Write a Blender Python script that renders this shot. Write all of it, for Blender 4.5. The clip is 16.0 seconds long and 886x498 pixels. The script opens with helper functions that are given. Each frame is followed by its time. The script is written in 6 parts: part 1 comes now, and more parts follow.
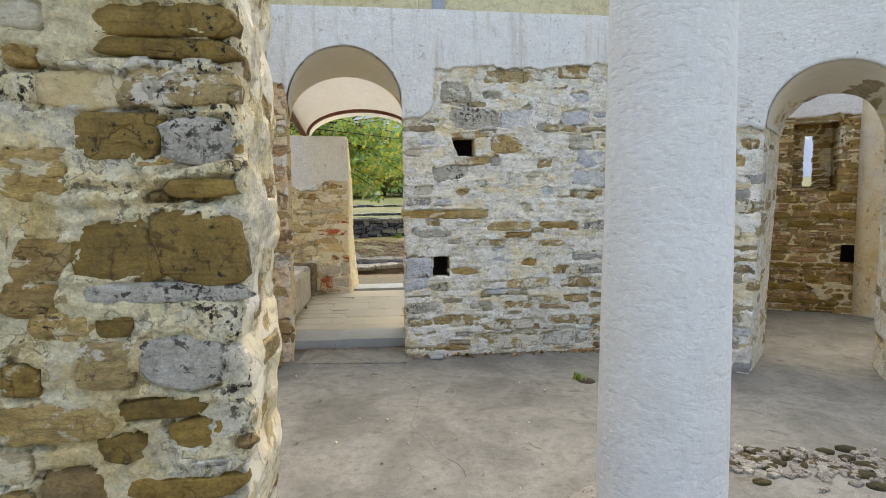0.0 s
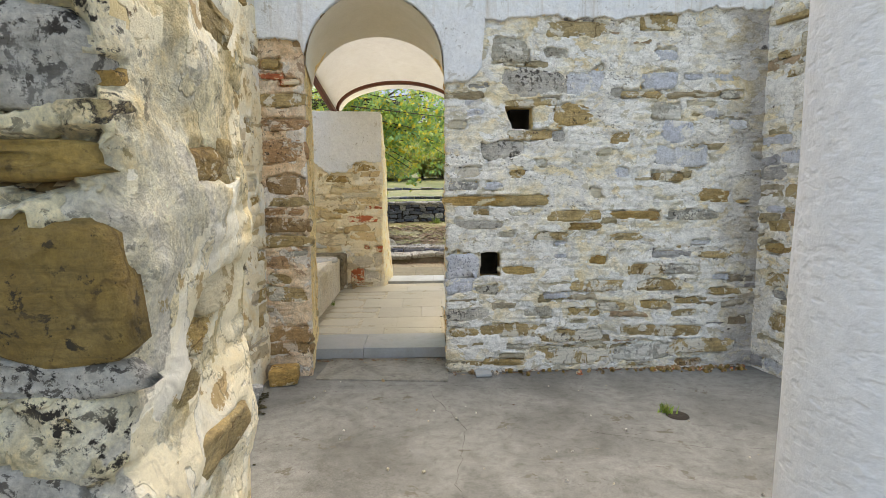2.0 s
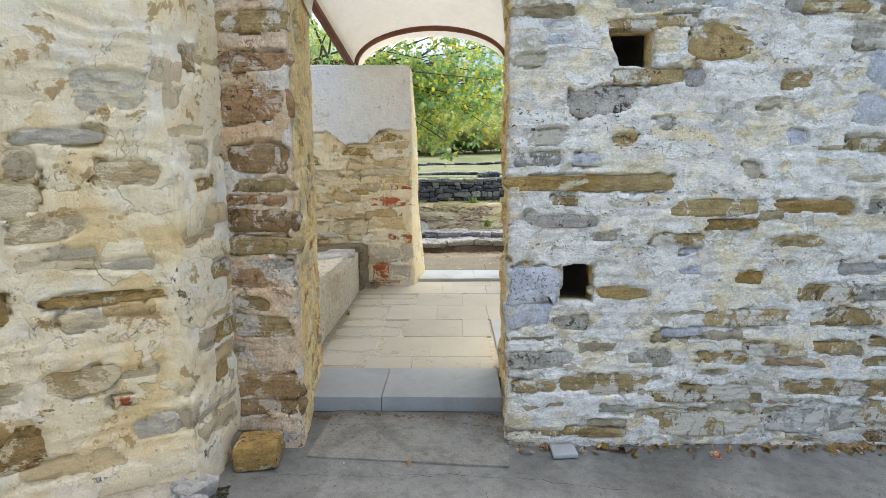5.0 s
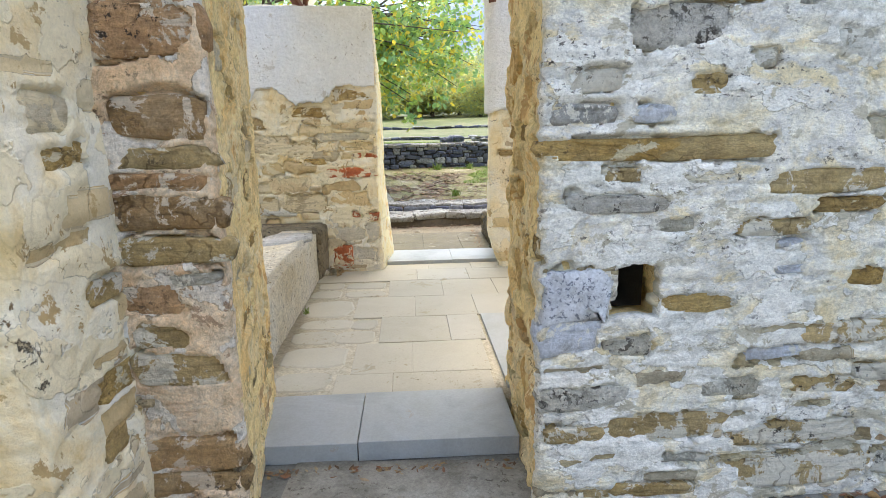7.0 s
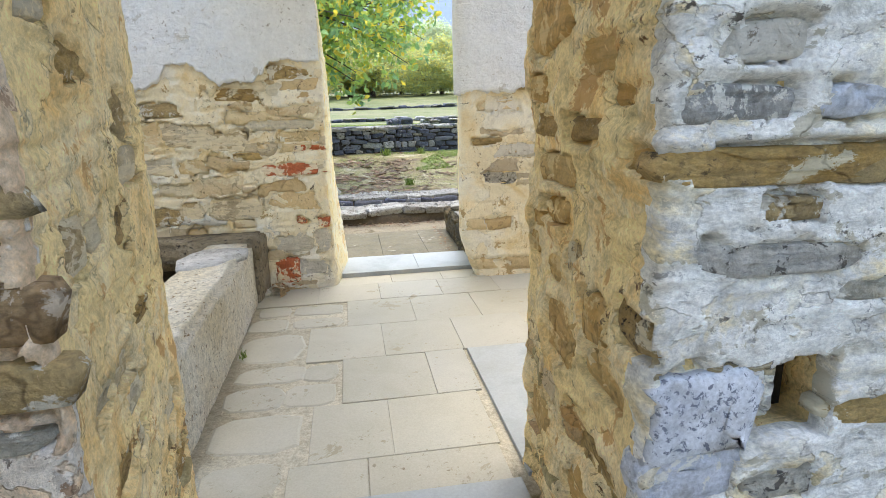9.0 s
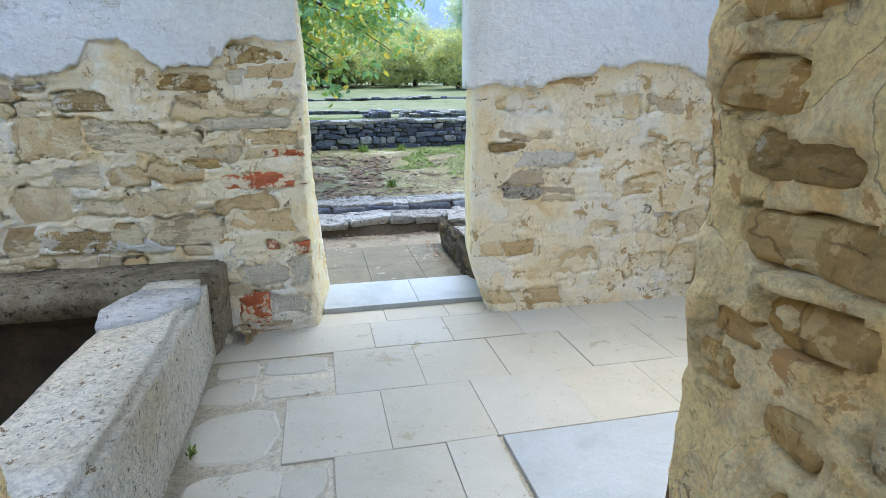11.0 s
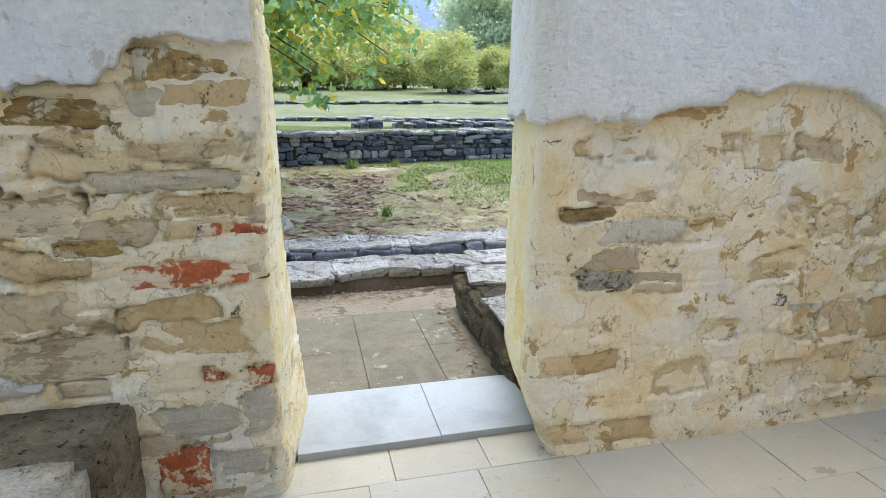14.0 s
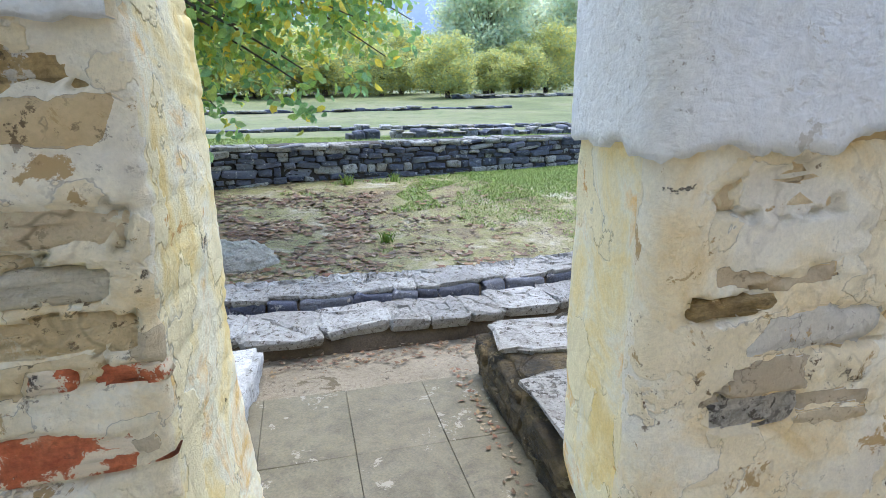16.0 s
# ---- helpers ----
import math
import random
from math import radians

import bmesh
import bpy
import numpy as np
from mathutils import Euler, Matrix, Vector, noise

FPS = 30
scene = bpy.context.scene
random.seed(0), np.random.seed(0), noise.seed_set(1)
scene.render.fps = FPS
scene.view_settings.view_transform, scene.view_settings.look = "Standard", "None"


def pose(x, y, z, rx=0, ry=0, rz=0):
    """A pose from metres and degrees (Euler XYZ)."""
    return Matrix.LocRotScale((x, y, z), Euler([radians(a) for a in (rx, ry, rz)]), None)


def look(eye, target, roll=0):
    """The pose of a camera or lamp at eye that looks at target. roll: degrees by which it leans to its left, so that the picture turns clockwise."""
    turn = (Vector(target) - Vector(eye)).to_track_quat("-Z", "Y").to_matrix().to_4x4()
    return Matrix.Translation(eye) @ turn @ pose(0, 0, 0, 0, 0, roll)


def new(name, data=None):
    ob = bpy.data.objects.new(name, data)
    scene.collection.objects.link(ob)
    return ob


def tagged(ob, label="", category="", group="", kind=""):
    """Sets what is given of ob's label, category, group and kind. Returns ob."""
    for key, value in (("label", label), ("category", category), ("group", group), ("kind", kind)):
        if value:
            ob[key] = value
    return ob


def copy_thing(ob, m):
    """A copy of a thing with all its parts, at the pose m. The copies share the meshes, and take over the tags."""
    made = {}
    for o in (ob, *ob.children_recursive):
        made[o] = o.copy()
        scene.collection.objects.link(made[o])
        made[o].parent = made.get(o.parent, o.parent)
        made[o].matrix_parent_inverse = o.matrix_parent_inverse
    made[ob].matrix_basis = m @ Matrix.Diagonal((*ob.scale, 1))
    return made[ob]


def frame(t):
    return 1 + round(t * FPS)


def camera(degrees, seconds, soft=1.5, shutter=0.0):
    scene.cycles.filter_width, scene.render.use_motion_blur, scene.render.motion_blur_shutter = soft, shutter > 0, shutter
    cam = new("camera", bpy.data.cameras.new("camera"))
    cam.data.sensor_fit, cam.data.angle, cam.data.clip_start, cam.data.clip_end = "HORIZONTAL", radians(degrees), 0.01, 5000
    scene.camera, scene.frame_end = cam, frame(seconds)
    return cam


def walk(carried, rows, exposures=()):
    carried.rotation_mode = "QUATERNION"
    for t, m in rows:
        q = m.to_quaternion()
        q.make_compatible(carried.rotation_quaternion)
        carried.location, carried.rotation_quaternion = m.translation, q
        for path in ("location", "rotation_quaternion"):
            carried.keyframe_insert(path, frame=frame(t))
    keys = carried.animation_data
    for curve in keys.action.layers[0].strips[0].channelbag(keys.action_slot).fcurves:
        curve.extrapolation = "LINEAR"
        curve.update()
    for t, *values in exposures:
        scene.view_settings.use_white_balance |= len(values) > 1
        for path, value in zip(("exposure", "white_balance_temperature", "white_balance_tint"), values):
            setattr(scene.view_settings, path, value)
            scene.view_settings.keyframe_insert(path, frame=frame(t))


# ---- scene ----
cam = camera(76.6, 16.0, soft=0.7)
PATH = [
    (0, (0.596, 0.129, 1.367), (0.633, 2.123, 1.21), -0.4),
    (0.5, (0.609, 0.339, 1.382), (0.601, 2.332, 1.208), -0.1),
    (1, (0.587, 0.565, 1.385), (0.546, 2.555, 1.19), -0.0),
    (1.5, (0.541, 0.798, 1.389), (0.481, 2.786, 1.178), -0.2),
    (2, (0.52, 1.026, 1.38), (0.425, 3.012, 1.163), -0.3),
    (2.5, (0.517, 1.284, 1.388), (0.377, 3.268, 1.171), -0.2),
    (3, (0.491, 1.522, 1.378), (0.32, 3.503, 1.156), -0.0),
    (3.5, (0.438, 1.763, 1.389), (0.244, 3.74, 1.159), -0.2),
    (4, (0.407, 2.026, 1.379), (0.19, 4.0, 1.139), -0.5),
    (4.2, (0.391, 2.14, 1.389), (0.171, 4.111, 1.137), -0.5),
    (6.3, (0.157, 3.042, 1.353), (0.024, 5.001, 0.972), -0.4),
    (6.5, (0.132, 3.138, 1.352), (0.018, 5.096, 0.959), -0.7),
    (7, (0.078, 3.348, 1.359), (0.025, 5.302, 0.935), -0.9),
    (7.5, (-0.004, 3.573, 1.363), (0.015, 5.521, 0.908), -1.1),
    (8, (-0.045, 3.766, 1.362), (0.032, 5.708, 0.888), -1.3),
    (8.5, (-0.078, 3.995, 1.377), (0.033, 5.934, 0.897), -1.4),
    (8.7, (-0.088, 4.076, 1.387), (0.036, 6.012, 0.901), -1.4),
    (10.8, (-0.264, 5.026, 1.423), (-0.013, 6.939, 0.896), -0.4),
    (11, (-0.278, 5.104, 1.425), (-0.023, 7.018, 0.902), -0.2),
    (11.5, (-0.302, 5.327, 1.419), (-0.04, 7.24, 0.901), 0.0),
    (12, (-0.322, 5.574, 1.439), (-0.049, 7.483, 0.909), 0.3),
    (12.5, (-0.334, 5.783, 1.441), (-0.076, 7.688, 0.891), 0.5),
    (12.7, (-0.328, 5.898, 1.464), (-0.093, 7.8, 0.892), 0.3),
    (12.9, (-0.324, 6.011, 1.487), (-0.099, 7.911, 0.905), 0.9),
    (13, (-0.336, 6.05, 1.498), (-0.104, 7.954, 0.929), 0.7),
    (13.5, (-0.33, 6.216, 1.55), (-0.097, 8.122, 0.991), 0.8),
    (14, (-0.329, 6.444, 1.557), (-0.021, 8.351, 1.039), 0.8),
    (14.5, (-0.338, 6.641, 1.563), (-0.007, 8.546, 1.051), 0.3),
    (15, (-0.308, 6.889, 1.554), (-0.002, 8.798, 1.044), 0.1),
    (15.5, (-0.271, 7.11, 1.571), (0.02, 9.023, 1.063), -0.0),
    (16, (-0.281, 7.377, 1.588), (0.03, 9.288, 1.084), -0.4),
]
walk(cam, [(t, look(eye, target, roll)) for t, eye, target, roll in PATH], [(0, 1.45, 7650, 8), (1.5, 1.58, 7800, 8), (3.5, 1.66, 7100, 7), (6.5, 1.95, 6750, 8), (8, 2.04, 6800, 7), (11, 1.84, 5430, 5), (11.5, 1.82, 5380, 3), (12.3, 1.79, 5680, 5), (13.5, 1.80, 5900, 6), (14.7, 1.77, 6050, 8), (16, 1.79, 5650, 8)])

# ---- light ----
world = bpy.data.worlds.new("sky")
scene.world = world
world.use_nodes = True
wn = world.node_tree
sky = wn.nodes.new("ShaderNodeTexSky")
sky.sky_type = 'NISHITA'
sky.sun_disc = False
sky.sun_elevation, sky.sun_rotation = radians(76), radians(25)
sky.air_density, sky.dust_density, sky.ozone_density = 1.0, 2.6, 1.0
wn.links.new(sky.outputs[0], wn.nodes["Background"].inputs[0])
wn.nodes["Background"].inputs[1].default_value = 0.15
sun = new("sun", bpy.data.lights.new("sun", 'SUN'))
sun.data.energy, sun.data.angle, sun.data.color = 0.55, radians(50), (1.0, 0.96, 0.9)
sun.matrix_world = look((1.6, 3.4, 12), (0, 0, 0))

# ---- materials ----


def lin(r, g, b):
    """Linear colour from 0..255 values."""
    return tuple((c / 255 / 12.92) if c < 10 else ((c / 255 + 0.055) / 1.055) ** 2.4 for c in (r, g, b)) + (1.0,)


def surface(name, cols, palette=None, island=False, s1=1.6, s2=14.0, s3=90.0, rough=0.85, bump=0.4, depth=0.012,
            spot=None, spot_at=0.62, spot_scale=9.0, mix2=0.5, metal=0.0, contrast=0.16, stretch=(1, 1, 1), cracks=0.0, crack_scale=3.2, calm=False, bare=None, bare_at=0.42, bare_scale=5.5, bare_mix=0.35, speck=None, speck_at=0.60, flake=None, flake_at=0.52, flake_scale=5.0, streak=0.0, drip=0.0, hammer=0.0):
    """A weathered surface: patches of cols, a fine grain, optional spots, and relief. palette: colours picked piece by piece. flake: a thin crisp-edged coat that has come away in places."""
    m = bpy.data.materials.new(name)
    m.use_nodes = True
    nt = m.node_tree
    N, L = nt.nodes, nt.links
    bs = N["Principled BSDF"]
    geo = N.new("ShaderNodeNewGeometry")
    mp = N.new("ShaderNodeMapping")
    mp.inputs["Scale"].default_value = stretch
    L.new(geo.outputs["Position"], mp.inputs[0])
    vec = mp.outputs[0]

    def nz(scale, detail=6.0, dist=0.0, r=0.66):
        n = N.new("ShaderNodeTexNoise")
        n.inputs["Scale"].default_value, n.inputs["Detail"].default_value = scale, detail
        n.inputs["Distortion"].default_value, n.inputs["Roughness"].default_value = dist, r
        L.new(vec, n.inputs["Vector"])
        return n.outputs["Fac"]

    def ramp(fac, stops, mode='LINEAR'):
        r = N.new("ShaderNodeValToRGB")
        r.color_ramp.interpolation = mode
        el = r.color_ramp.elements
        while len(el) < len(stops):
            el.new(0.5)
        for e, (p, c) in zip(el, stops):
            e.position, e.color = p, c
        L.new(fac, r.inputs[0])
        return r.outputs[0]

    def mix(fac, a, b, mode='MIX'):
        x = N.new("ShaderNodeMix")
        x.data_type, x.blend_type = 'RGBA', mode
        for sock, val in ((x.inputs[0], fac), (x.inputs[6], a), (x.inputs[7], b)):
            if hasattr(val, "is_linked"):
                L.new(val, sock)
            else:
                sock.default_value = val
        return x.outputs[2]

    n1, n2, n3 = nz(s1, 6, 0.6), nz(s2, 9, 0.3, 0.7), nz(s3, 6, 0, 0.72)
    k = len(cols)
    lo, hi = 0.5 - contrast, 0.5 + contrast
    col = ramp(n1, [(lo + (hi - lo) * i / max(1, k - 1), c) for i, c in enumerate(cols)]) if k > 1 else None
    if palette:
        if island:
            rnd = geo.outputs["Random Per Island"]
        else:
            rnd = N.new("ShaderNodeObjectInfo").outputs["Random"]
        pc = ramp(rnd, [(i / len(palette), c) for i, c in enumerate(palette)], 'CONSTANT')
        col = pc if col is None else mix(mix2, pc, col)
    if col is None:
        rgb = N.new("ShaderNodeRGB")
        rgb.outputs[0].default_value = cols[0]
        col = rgb.outputs[0]
    dk = (0.93, 0.92, 0.9, 1) if calm else (0.58, 0.56, 0.52, 1)
    lt = (1.03, 1.03, 1.03, 1) if calm else (1.18, 1.17, 1.15, 1)
    coat = None
    if flake:
        nf = nz(flake_scale, 5, 0.2, 0.55)
        coat = ramp(nf, [(flake_at, (0, 0, 0, 1)), (flake_at + 0.010, (1, 1, 1, 1))])
        col = mix(coat, col, flake)
        rim = ramp(nf, [(flake_at - 0.006, (0, 0, 0, 1)), (flake_at, (0.55, 0.55, 0.55, 1)), (flake_at + 0.005, (0, 0, 0, 1))])
        gate_f = ramp(nz(3.1, 4), [(0.46, (0, 0, 0, 1)), (0.53, (1, 1, 1, 1))])
        rim = mix(1.0, rim, gate_f, 'MULTIPLY')
    if bare:
        at_t, at_b = N.new("ShaderNodeAttribute"), N.new("ShaderNodeAttribute")
        at_t.attribute_name, at_b.attribute_name = "tone", "bare"
        sc = ramp(at_t.outputs["Fac"], [(i / len(bare), c) for i, c in enumerate(bare)], 'CONSTANT')
        sc = mix(bare_mix, sc, ramp(nz(6.5, 5), [(0.35, lin(112, 94, 60)), (0.65, lin(206, 194, 166))]))
        sm = N.new("ShaderNodeMath")
        sm.operation = 'MULTIPLY_ADD'
        sm.inputs[1].default_value = 0.9
        L.new(nz(bare_scale, 9, 0.3, 0.7), sm.inputs[0])
        L.new(at_b.outputs["Fac"], sm.inputs[2])
        at_s = N.new("ShaderNodeAttribute")
        at_s.attribute_name = "stain"
        crust = ramp(sm.outputs[0], [(bare_at + 0.45, (0, 0, 0, 1)), (bare_at + 0.475, (1, 1, 1, 1))])
        col = mix(crust, col, sc)
        seam = ramp(sm.outputs[0], [(bare_at + 0.435, (0, 0, 0, 1)), (bare_at + 0.455, (1, 1, 1, 1)), (bare_at + 0.475, (0, 0, 0, 1))])
        seam = mix(1.0, seam, ramp(nz(3.7, 4), [(0.42, (0, 0, 0, 1)), (0.50, (1, 1, 1, 1))]), 'MULTIPLY')
        col = mix(ramp(at_s.outputs["Fac"], [(0.05, (0, 0, 0, 1)), (0.7, (0.55, 0.55, 0.55, 1))]), col, lin(92, 82, 80))
    g2 = ramp(n2, [(0.28, dk), (0.5, (0.98, 0.98, 0.98, 1)), (0.75, lt)])
    col = mix(1.0, col, g2, 'MULTIPLY')
    q3 = 0.92 if calm else 0.78
    g3 = ramp(n3, [(0.33, (q3, q3, q3, 1)), (0.67, (2 - q3, 2 - q3, 2 - q3, 1))])
    col = mix(1.0, col, g3, 'MULTIPLY')
    if spot:
        ns = nz(spot_scale, 8, 0.4, 0.72)
        sf = ramp(ns, [(spot_at, (0, 0, 0, 1)), (spot_at + 0.018, (1, 1, 1, 1))])
        col = mix(sf, col, spot)
    # Dark specks: dirt and lichen, in mortar also painted shade of small pits.
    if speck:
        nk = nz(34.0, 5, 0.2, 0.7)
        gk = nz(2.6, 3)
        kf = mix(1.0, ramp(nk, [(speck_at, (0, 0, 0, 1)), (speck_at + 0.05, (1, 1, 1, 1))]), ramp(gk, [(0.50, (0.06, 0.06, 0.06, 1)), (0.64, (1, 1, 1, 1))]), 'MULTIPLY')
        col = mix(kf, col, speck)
    # Dark lines at flake rims and stone seams: cracks, also painted crevice shade.
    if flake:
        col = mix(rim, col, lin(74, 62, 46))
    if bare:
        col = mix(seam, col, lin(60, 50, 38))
    if streak:
        ms = N.new("ShaderNodeMapping")
        ms.inputs["Scale"].default_value = (2.2, 2.2, 26.0)
        L.new(geo.outputs["Position"], ms.inputs[0])
        nb = N.new("ShaderNodeTexNoise")
        nb.inputs["Scale"].default_value, nb.inputs["Detail"].default_value, nb.inputs["Roughness"].default_value = 2.4, 7.0, 0.7
        L.new(ms.outputs[0], nb.inputs["Vector"])
        lo_ = 1.0 - streak
        col = mix(1.0, col, ramp(nb.outputs["Fac"], [(0.32, (lo_, lo_, lo_ * 0.95, 1)), (0.47, (1, 1, 1, 1)), (0.7, (1.12, 1.12, 1.1, 1))]), 'MULTIPLY')
    if drip:
        md = N.new("ShaderNodeMapping")
        md.inputs["Scale"].default_value = (7.0, 7.0, 0.45)
        L.new(geo.outputs["Position"], md.inputs[0])
        nd = N.new("ShaderNodeTexNoise")
        nd.inputs["Scale"].default_value, nd.inputs["Detail"].default_value, nd.inputs["Roughness"].default_value = 2.0, 6.0, 0.65
        L.new(md.outputs[0], nd.inputs["Vector"])
        col = mix(ramp(nd.outputs["Fac"], [(0.54, (0, 0, 0, 1)), (0.72, (drip, drip, drip, 1))]), col, lin(176, 158, 130))
    height = None
    if cracks:
        nc = nz(crack_scale, 3, 0.25, 0.5)
        cf = ramp(nc, [(0.478, (1, 1, 1, 1)), (0.494, (0.45, 0.4, 0.32, 1)), (0.503, (0.4, 0.36, 0.3, 1)), (0.52, (1, 1, 1, 1))])
        ng = nz(2.3, 3)
        gate = ramp(ng, [(0.42, (0, 0, 0, 1)), (0.6, (cracks,) * 3 + (1,))])
        col = mix(gate, col, mix(1.0, col, cf, 'MULTIPLY'))
        height = cf
    L.new(col, bs.inputs["Base Color"])
    rr = ramp(n2, [(0.3, (max(0, rough - 0.12),) * 3 + (1,)), (0.7, (min(1, rough + 0.08),) * 3 + (1,))])
    L.new(rr, bs.inputs["Roughness"])
    bs.inputs["Metallic"].default_value = metal
    ad = N.new("ShaderNodeMath")
    ad.operation = 'MULTIPLY_ADD'
    ad.inputs[1].default_value = 0.28
    L.new(n3, ad.inputs[0])
    L.new(n2, ad.inputs[2])
    top = ad.outputs[0]
    if flake:
        af = N.new("ShaderNodeMath")
        af.operation = 'MULTIPLY_ADD'
        af.inputs[1].default_value = 0.28
        L.new(coat, af.inputs[0])
        L.new(top, af.inputs[2])
        top = af.outputs[0]
    if bare:
        for layer, amount in ((seam, -0.5), (crust, 0.12)):
            ab = N.new("ShaderNodeMath")
            ab.operation = 'MULTIPLY_ADD'
            ab.inputs[1].default_value = amount
            L.new(layer, ab.inputs[0])
            L.new(top, ab.inputs[2])
            top = ab.outputs[0]
    if hammer:
        mh = N.new("ShaderNodeMapping")
        mh.inputs["Scale"].default_value = (1.0, 1.0, 1.9)
        L.new(geo.outputs["Position"], mh.inputs[0])
        nh = N.new("ShaderNodeTexNoise")
        nh.inputs["Scale"].default_value, nh.inputs["Detail"].default_value, nh.inputs["Roughness"].default_value = 19.0, 2.0, 0.45
        L.new(mh.outputs[0], nh.inputs["Vector"])
        ah = N.new("ShaderNodeMath")
        ah.operation = 'MULTIPLY_ADD'
        ah.inputs[1].default_value = -hammer
        L.new(ramp(nh.outputs["Fac"], [(0.52, (0, 0, 0, 1)), (0.66, (1, 1, 1, 1))]), ah.inputs[0])
        L.new(top, ah.inputs[2])
        top = ah.outputs[0]
    bp = N.new("ShaderNodeBump")
    bp.inputs["Strength"].default_value, bp.inputs["Distance"].default_value = bump, depth
    L.new(top, bp.inputs["Height"])
    L.new(bp.outputs[0], bs.inputs["Normal"])
    return m


RUBBLE_TONES = [lin(190, 172, 130), lin(172, 156, 118), lin(202, 190, 158), lin(186, 174, 150), lin(162, 142, 100), lin(208, 198, 174), lin(188, 162, 108), lin(174, 176, 184), lin(196, 178, 134), lin(150, 132, 98), lin(190, 160, 126)]
OCHRE_TONES = [lin(174, 140, 70), lin(144, 112, 52), lin(192, 156, 84), lin(126, 98, 46), lin(190, 170, 120), lin(206, 166, 88), lin(154, 124, 64)]
CREAM_TONES = [lin(224, 202, 158), lin(208, 190, 156), lin(230, 214, 178), lin(206, 178, 128), lin(218, 212, 198), lin(230, 208, 162), lin(212, 186, 138), lin(202, 182, 148), lin(224, 220, 208), lin(192, 176, 148)]
PINK_TONES = [lin(164, 138, 96), lin(142, 118, 78), lin(184, 154, 112), lin(198, 164, 126), lin(156, 124, 82), lin(188, 170, 136)]
JAMB_TONES = [lin(212, 190, 130), lin(192, 172, 112), lin(224, 182, 116), lin(216, 198, 150), lin(204, 156, 98), lin(182, 162, 106), lin(220, 172, 110)]
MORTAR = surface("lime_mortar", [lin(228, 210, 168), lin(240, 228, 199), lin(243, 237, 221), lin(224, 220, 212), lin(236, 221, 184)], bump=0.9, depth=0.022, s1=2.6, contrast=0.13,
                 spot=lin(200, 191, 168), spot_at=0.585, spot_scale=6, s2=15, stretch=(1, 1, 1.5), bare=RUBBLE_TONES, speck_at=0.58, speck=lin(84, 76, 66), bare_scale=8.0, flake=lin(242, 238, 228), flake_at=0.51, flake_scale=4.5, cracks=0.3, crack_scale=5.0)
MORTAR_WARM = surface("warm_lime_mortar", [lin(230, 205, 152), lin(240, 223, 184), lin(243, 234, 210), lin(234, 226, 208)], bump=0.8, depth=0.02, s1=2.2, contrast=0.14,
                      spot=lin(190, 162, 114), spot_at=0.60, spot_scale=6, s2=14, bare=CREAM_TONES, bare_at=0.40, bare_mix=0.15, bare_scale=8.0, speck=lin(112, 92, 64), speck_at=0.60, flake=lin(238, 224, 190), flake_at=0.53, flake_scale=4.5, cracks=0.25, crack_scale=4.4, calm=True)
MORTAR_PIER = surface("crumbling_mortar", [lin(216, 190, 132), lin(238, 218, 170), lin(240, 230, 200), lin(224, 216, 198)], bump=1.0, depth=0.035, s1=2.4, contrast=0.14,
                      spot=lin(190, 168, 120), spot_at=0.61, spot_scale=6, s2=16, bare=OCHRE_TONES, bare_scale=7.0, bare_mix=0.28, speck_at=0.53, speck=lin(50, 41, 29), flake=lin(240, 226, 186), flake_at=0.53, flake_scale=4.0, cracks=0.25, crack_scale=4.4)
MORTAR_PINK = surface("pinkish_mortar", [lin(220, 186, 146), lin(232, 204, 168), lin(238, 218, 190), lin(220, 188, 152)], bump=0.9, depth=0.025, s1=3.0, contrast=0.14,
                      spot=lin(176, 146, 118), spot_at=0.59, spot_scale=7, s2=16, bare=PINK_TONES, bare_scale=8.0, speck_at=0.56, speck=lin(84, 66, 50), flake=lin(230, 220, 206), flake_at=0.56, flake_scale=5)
# Ochre mortar, saturated further to hold the warm light bounced in the passage.
MORTAR_JAMB = surface("ochre_jamb_mortar_with_bounce", [lin(242, 203, 130), lin(246, 217, 156), lin(248, 228, 180), lin(244, 207, 138)], bump=0.9, depth=0.022, s1=3.4, contrast=0.15,
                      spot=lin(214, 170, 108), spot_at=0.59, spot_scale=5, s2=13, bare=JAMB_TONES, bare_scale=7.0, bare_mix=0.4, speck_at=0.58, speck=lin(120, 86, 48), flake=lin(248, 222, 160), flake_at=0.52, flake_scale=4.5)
# Mortar smear, its colour yellowed for warm light bounced onto the jambs.
SMEAR = surface("mortar_smear_with_warm_bounce", [lin(238, 212, 140), lin(244, 226, 170), lin(242, 234, 206), lin(236, 200, 128)], bump=0.9, depth=0.02, s1=3.2, s2=9, contrast=0.14,
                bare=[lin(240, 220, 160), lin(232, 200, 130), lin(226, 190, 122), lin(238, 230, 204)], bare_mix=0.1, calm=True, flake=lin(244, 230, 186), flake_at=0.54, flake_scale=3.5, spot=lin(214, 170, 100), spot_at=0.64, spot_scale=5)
PLASTER = surface("white_lime_plaster", [lin(222, 222, 221), lin(234, 234, 232), lin(226, 228, 230)], bump=1.0, depth=0.02, s2=13, s3=45,
                  spot=lin(204, 200, 192), spot_at=0.62, spot_scale=7, contrast=0.2, calm=True, speck=lin(164, 158, 150), speck_at=0.6, hammer=0.14)
OLD_PLASTER = surface("rain_streaked_lime_plaster", [lin(222, 222, 221), lin(234, 234, 232), lin(226, 228, 230)], bump=1.0, depth=0.02, s2=13, s3=45,
                      spot=lin(204, 200, 192), spot_at=0.62, spot_scale=7, contrast=0.2, calm=True, speck=lin(164, 158, 150), speck_at=0.6, drip=0.55)
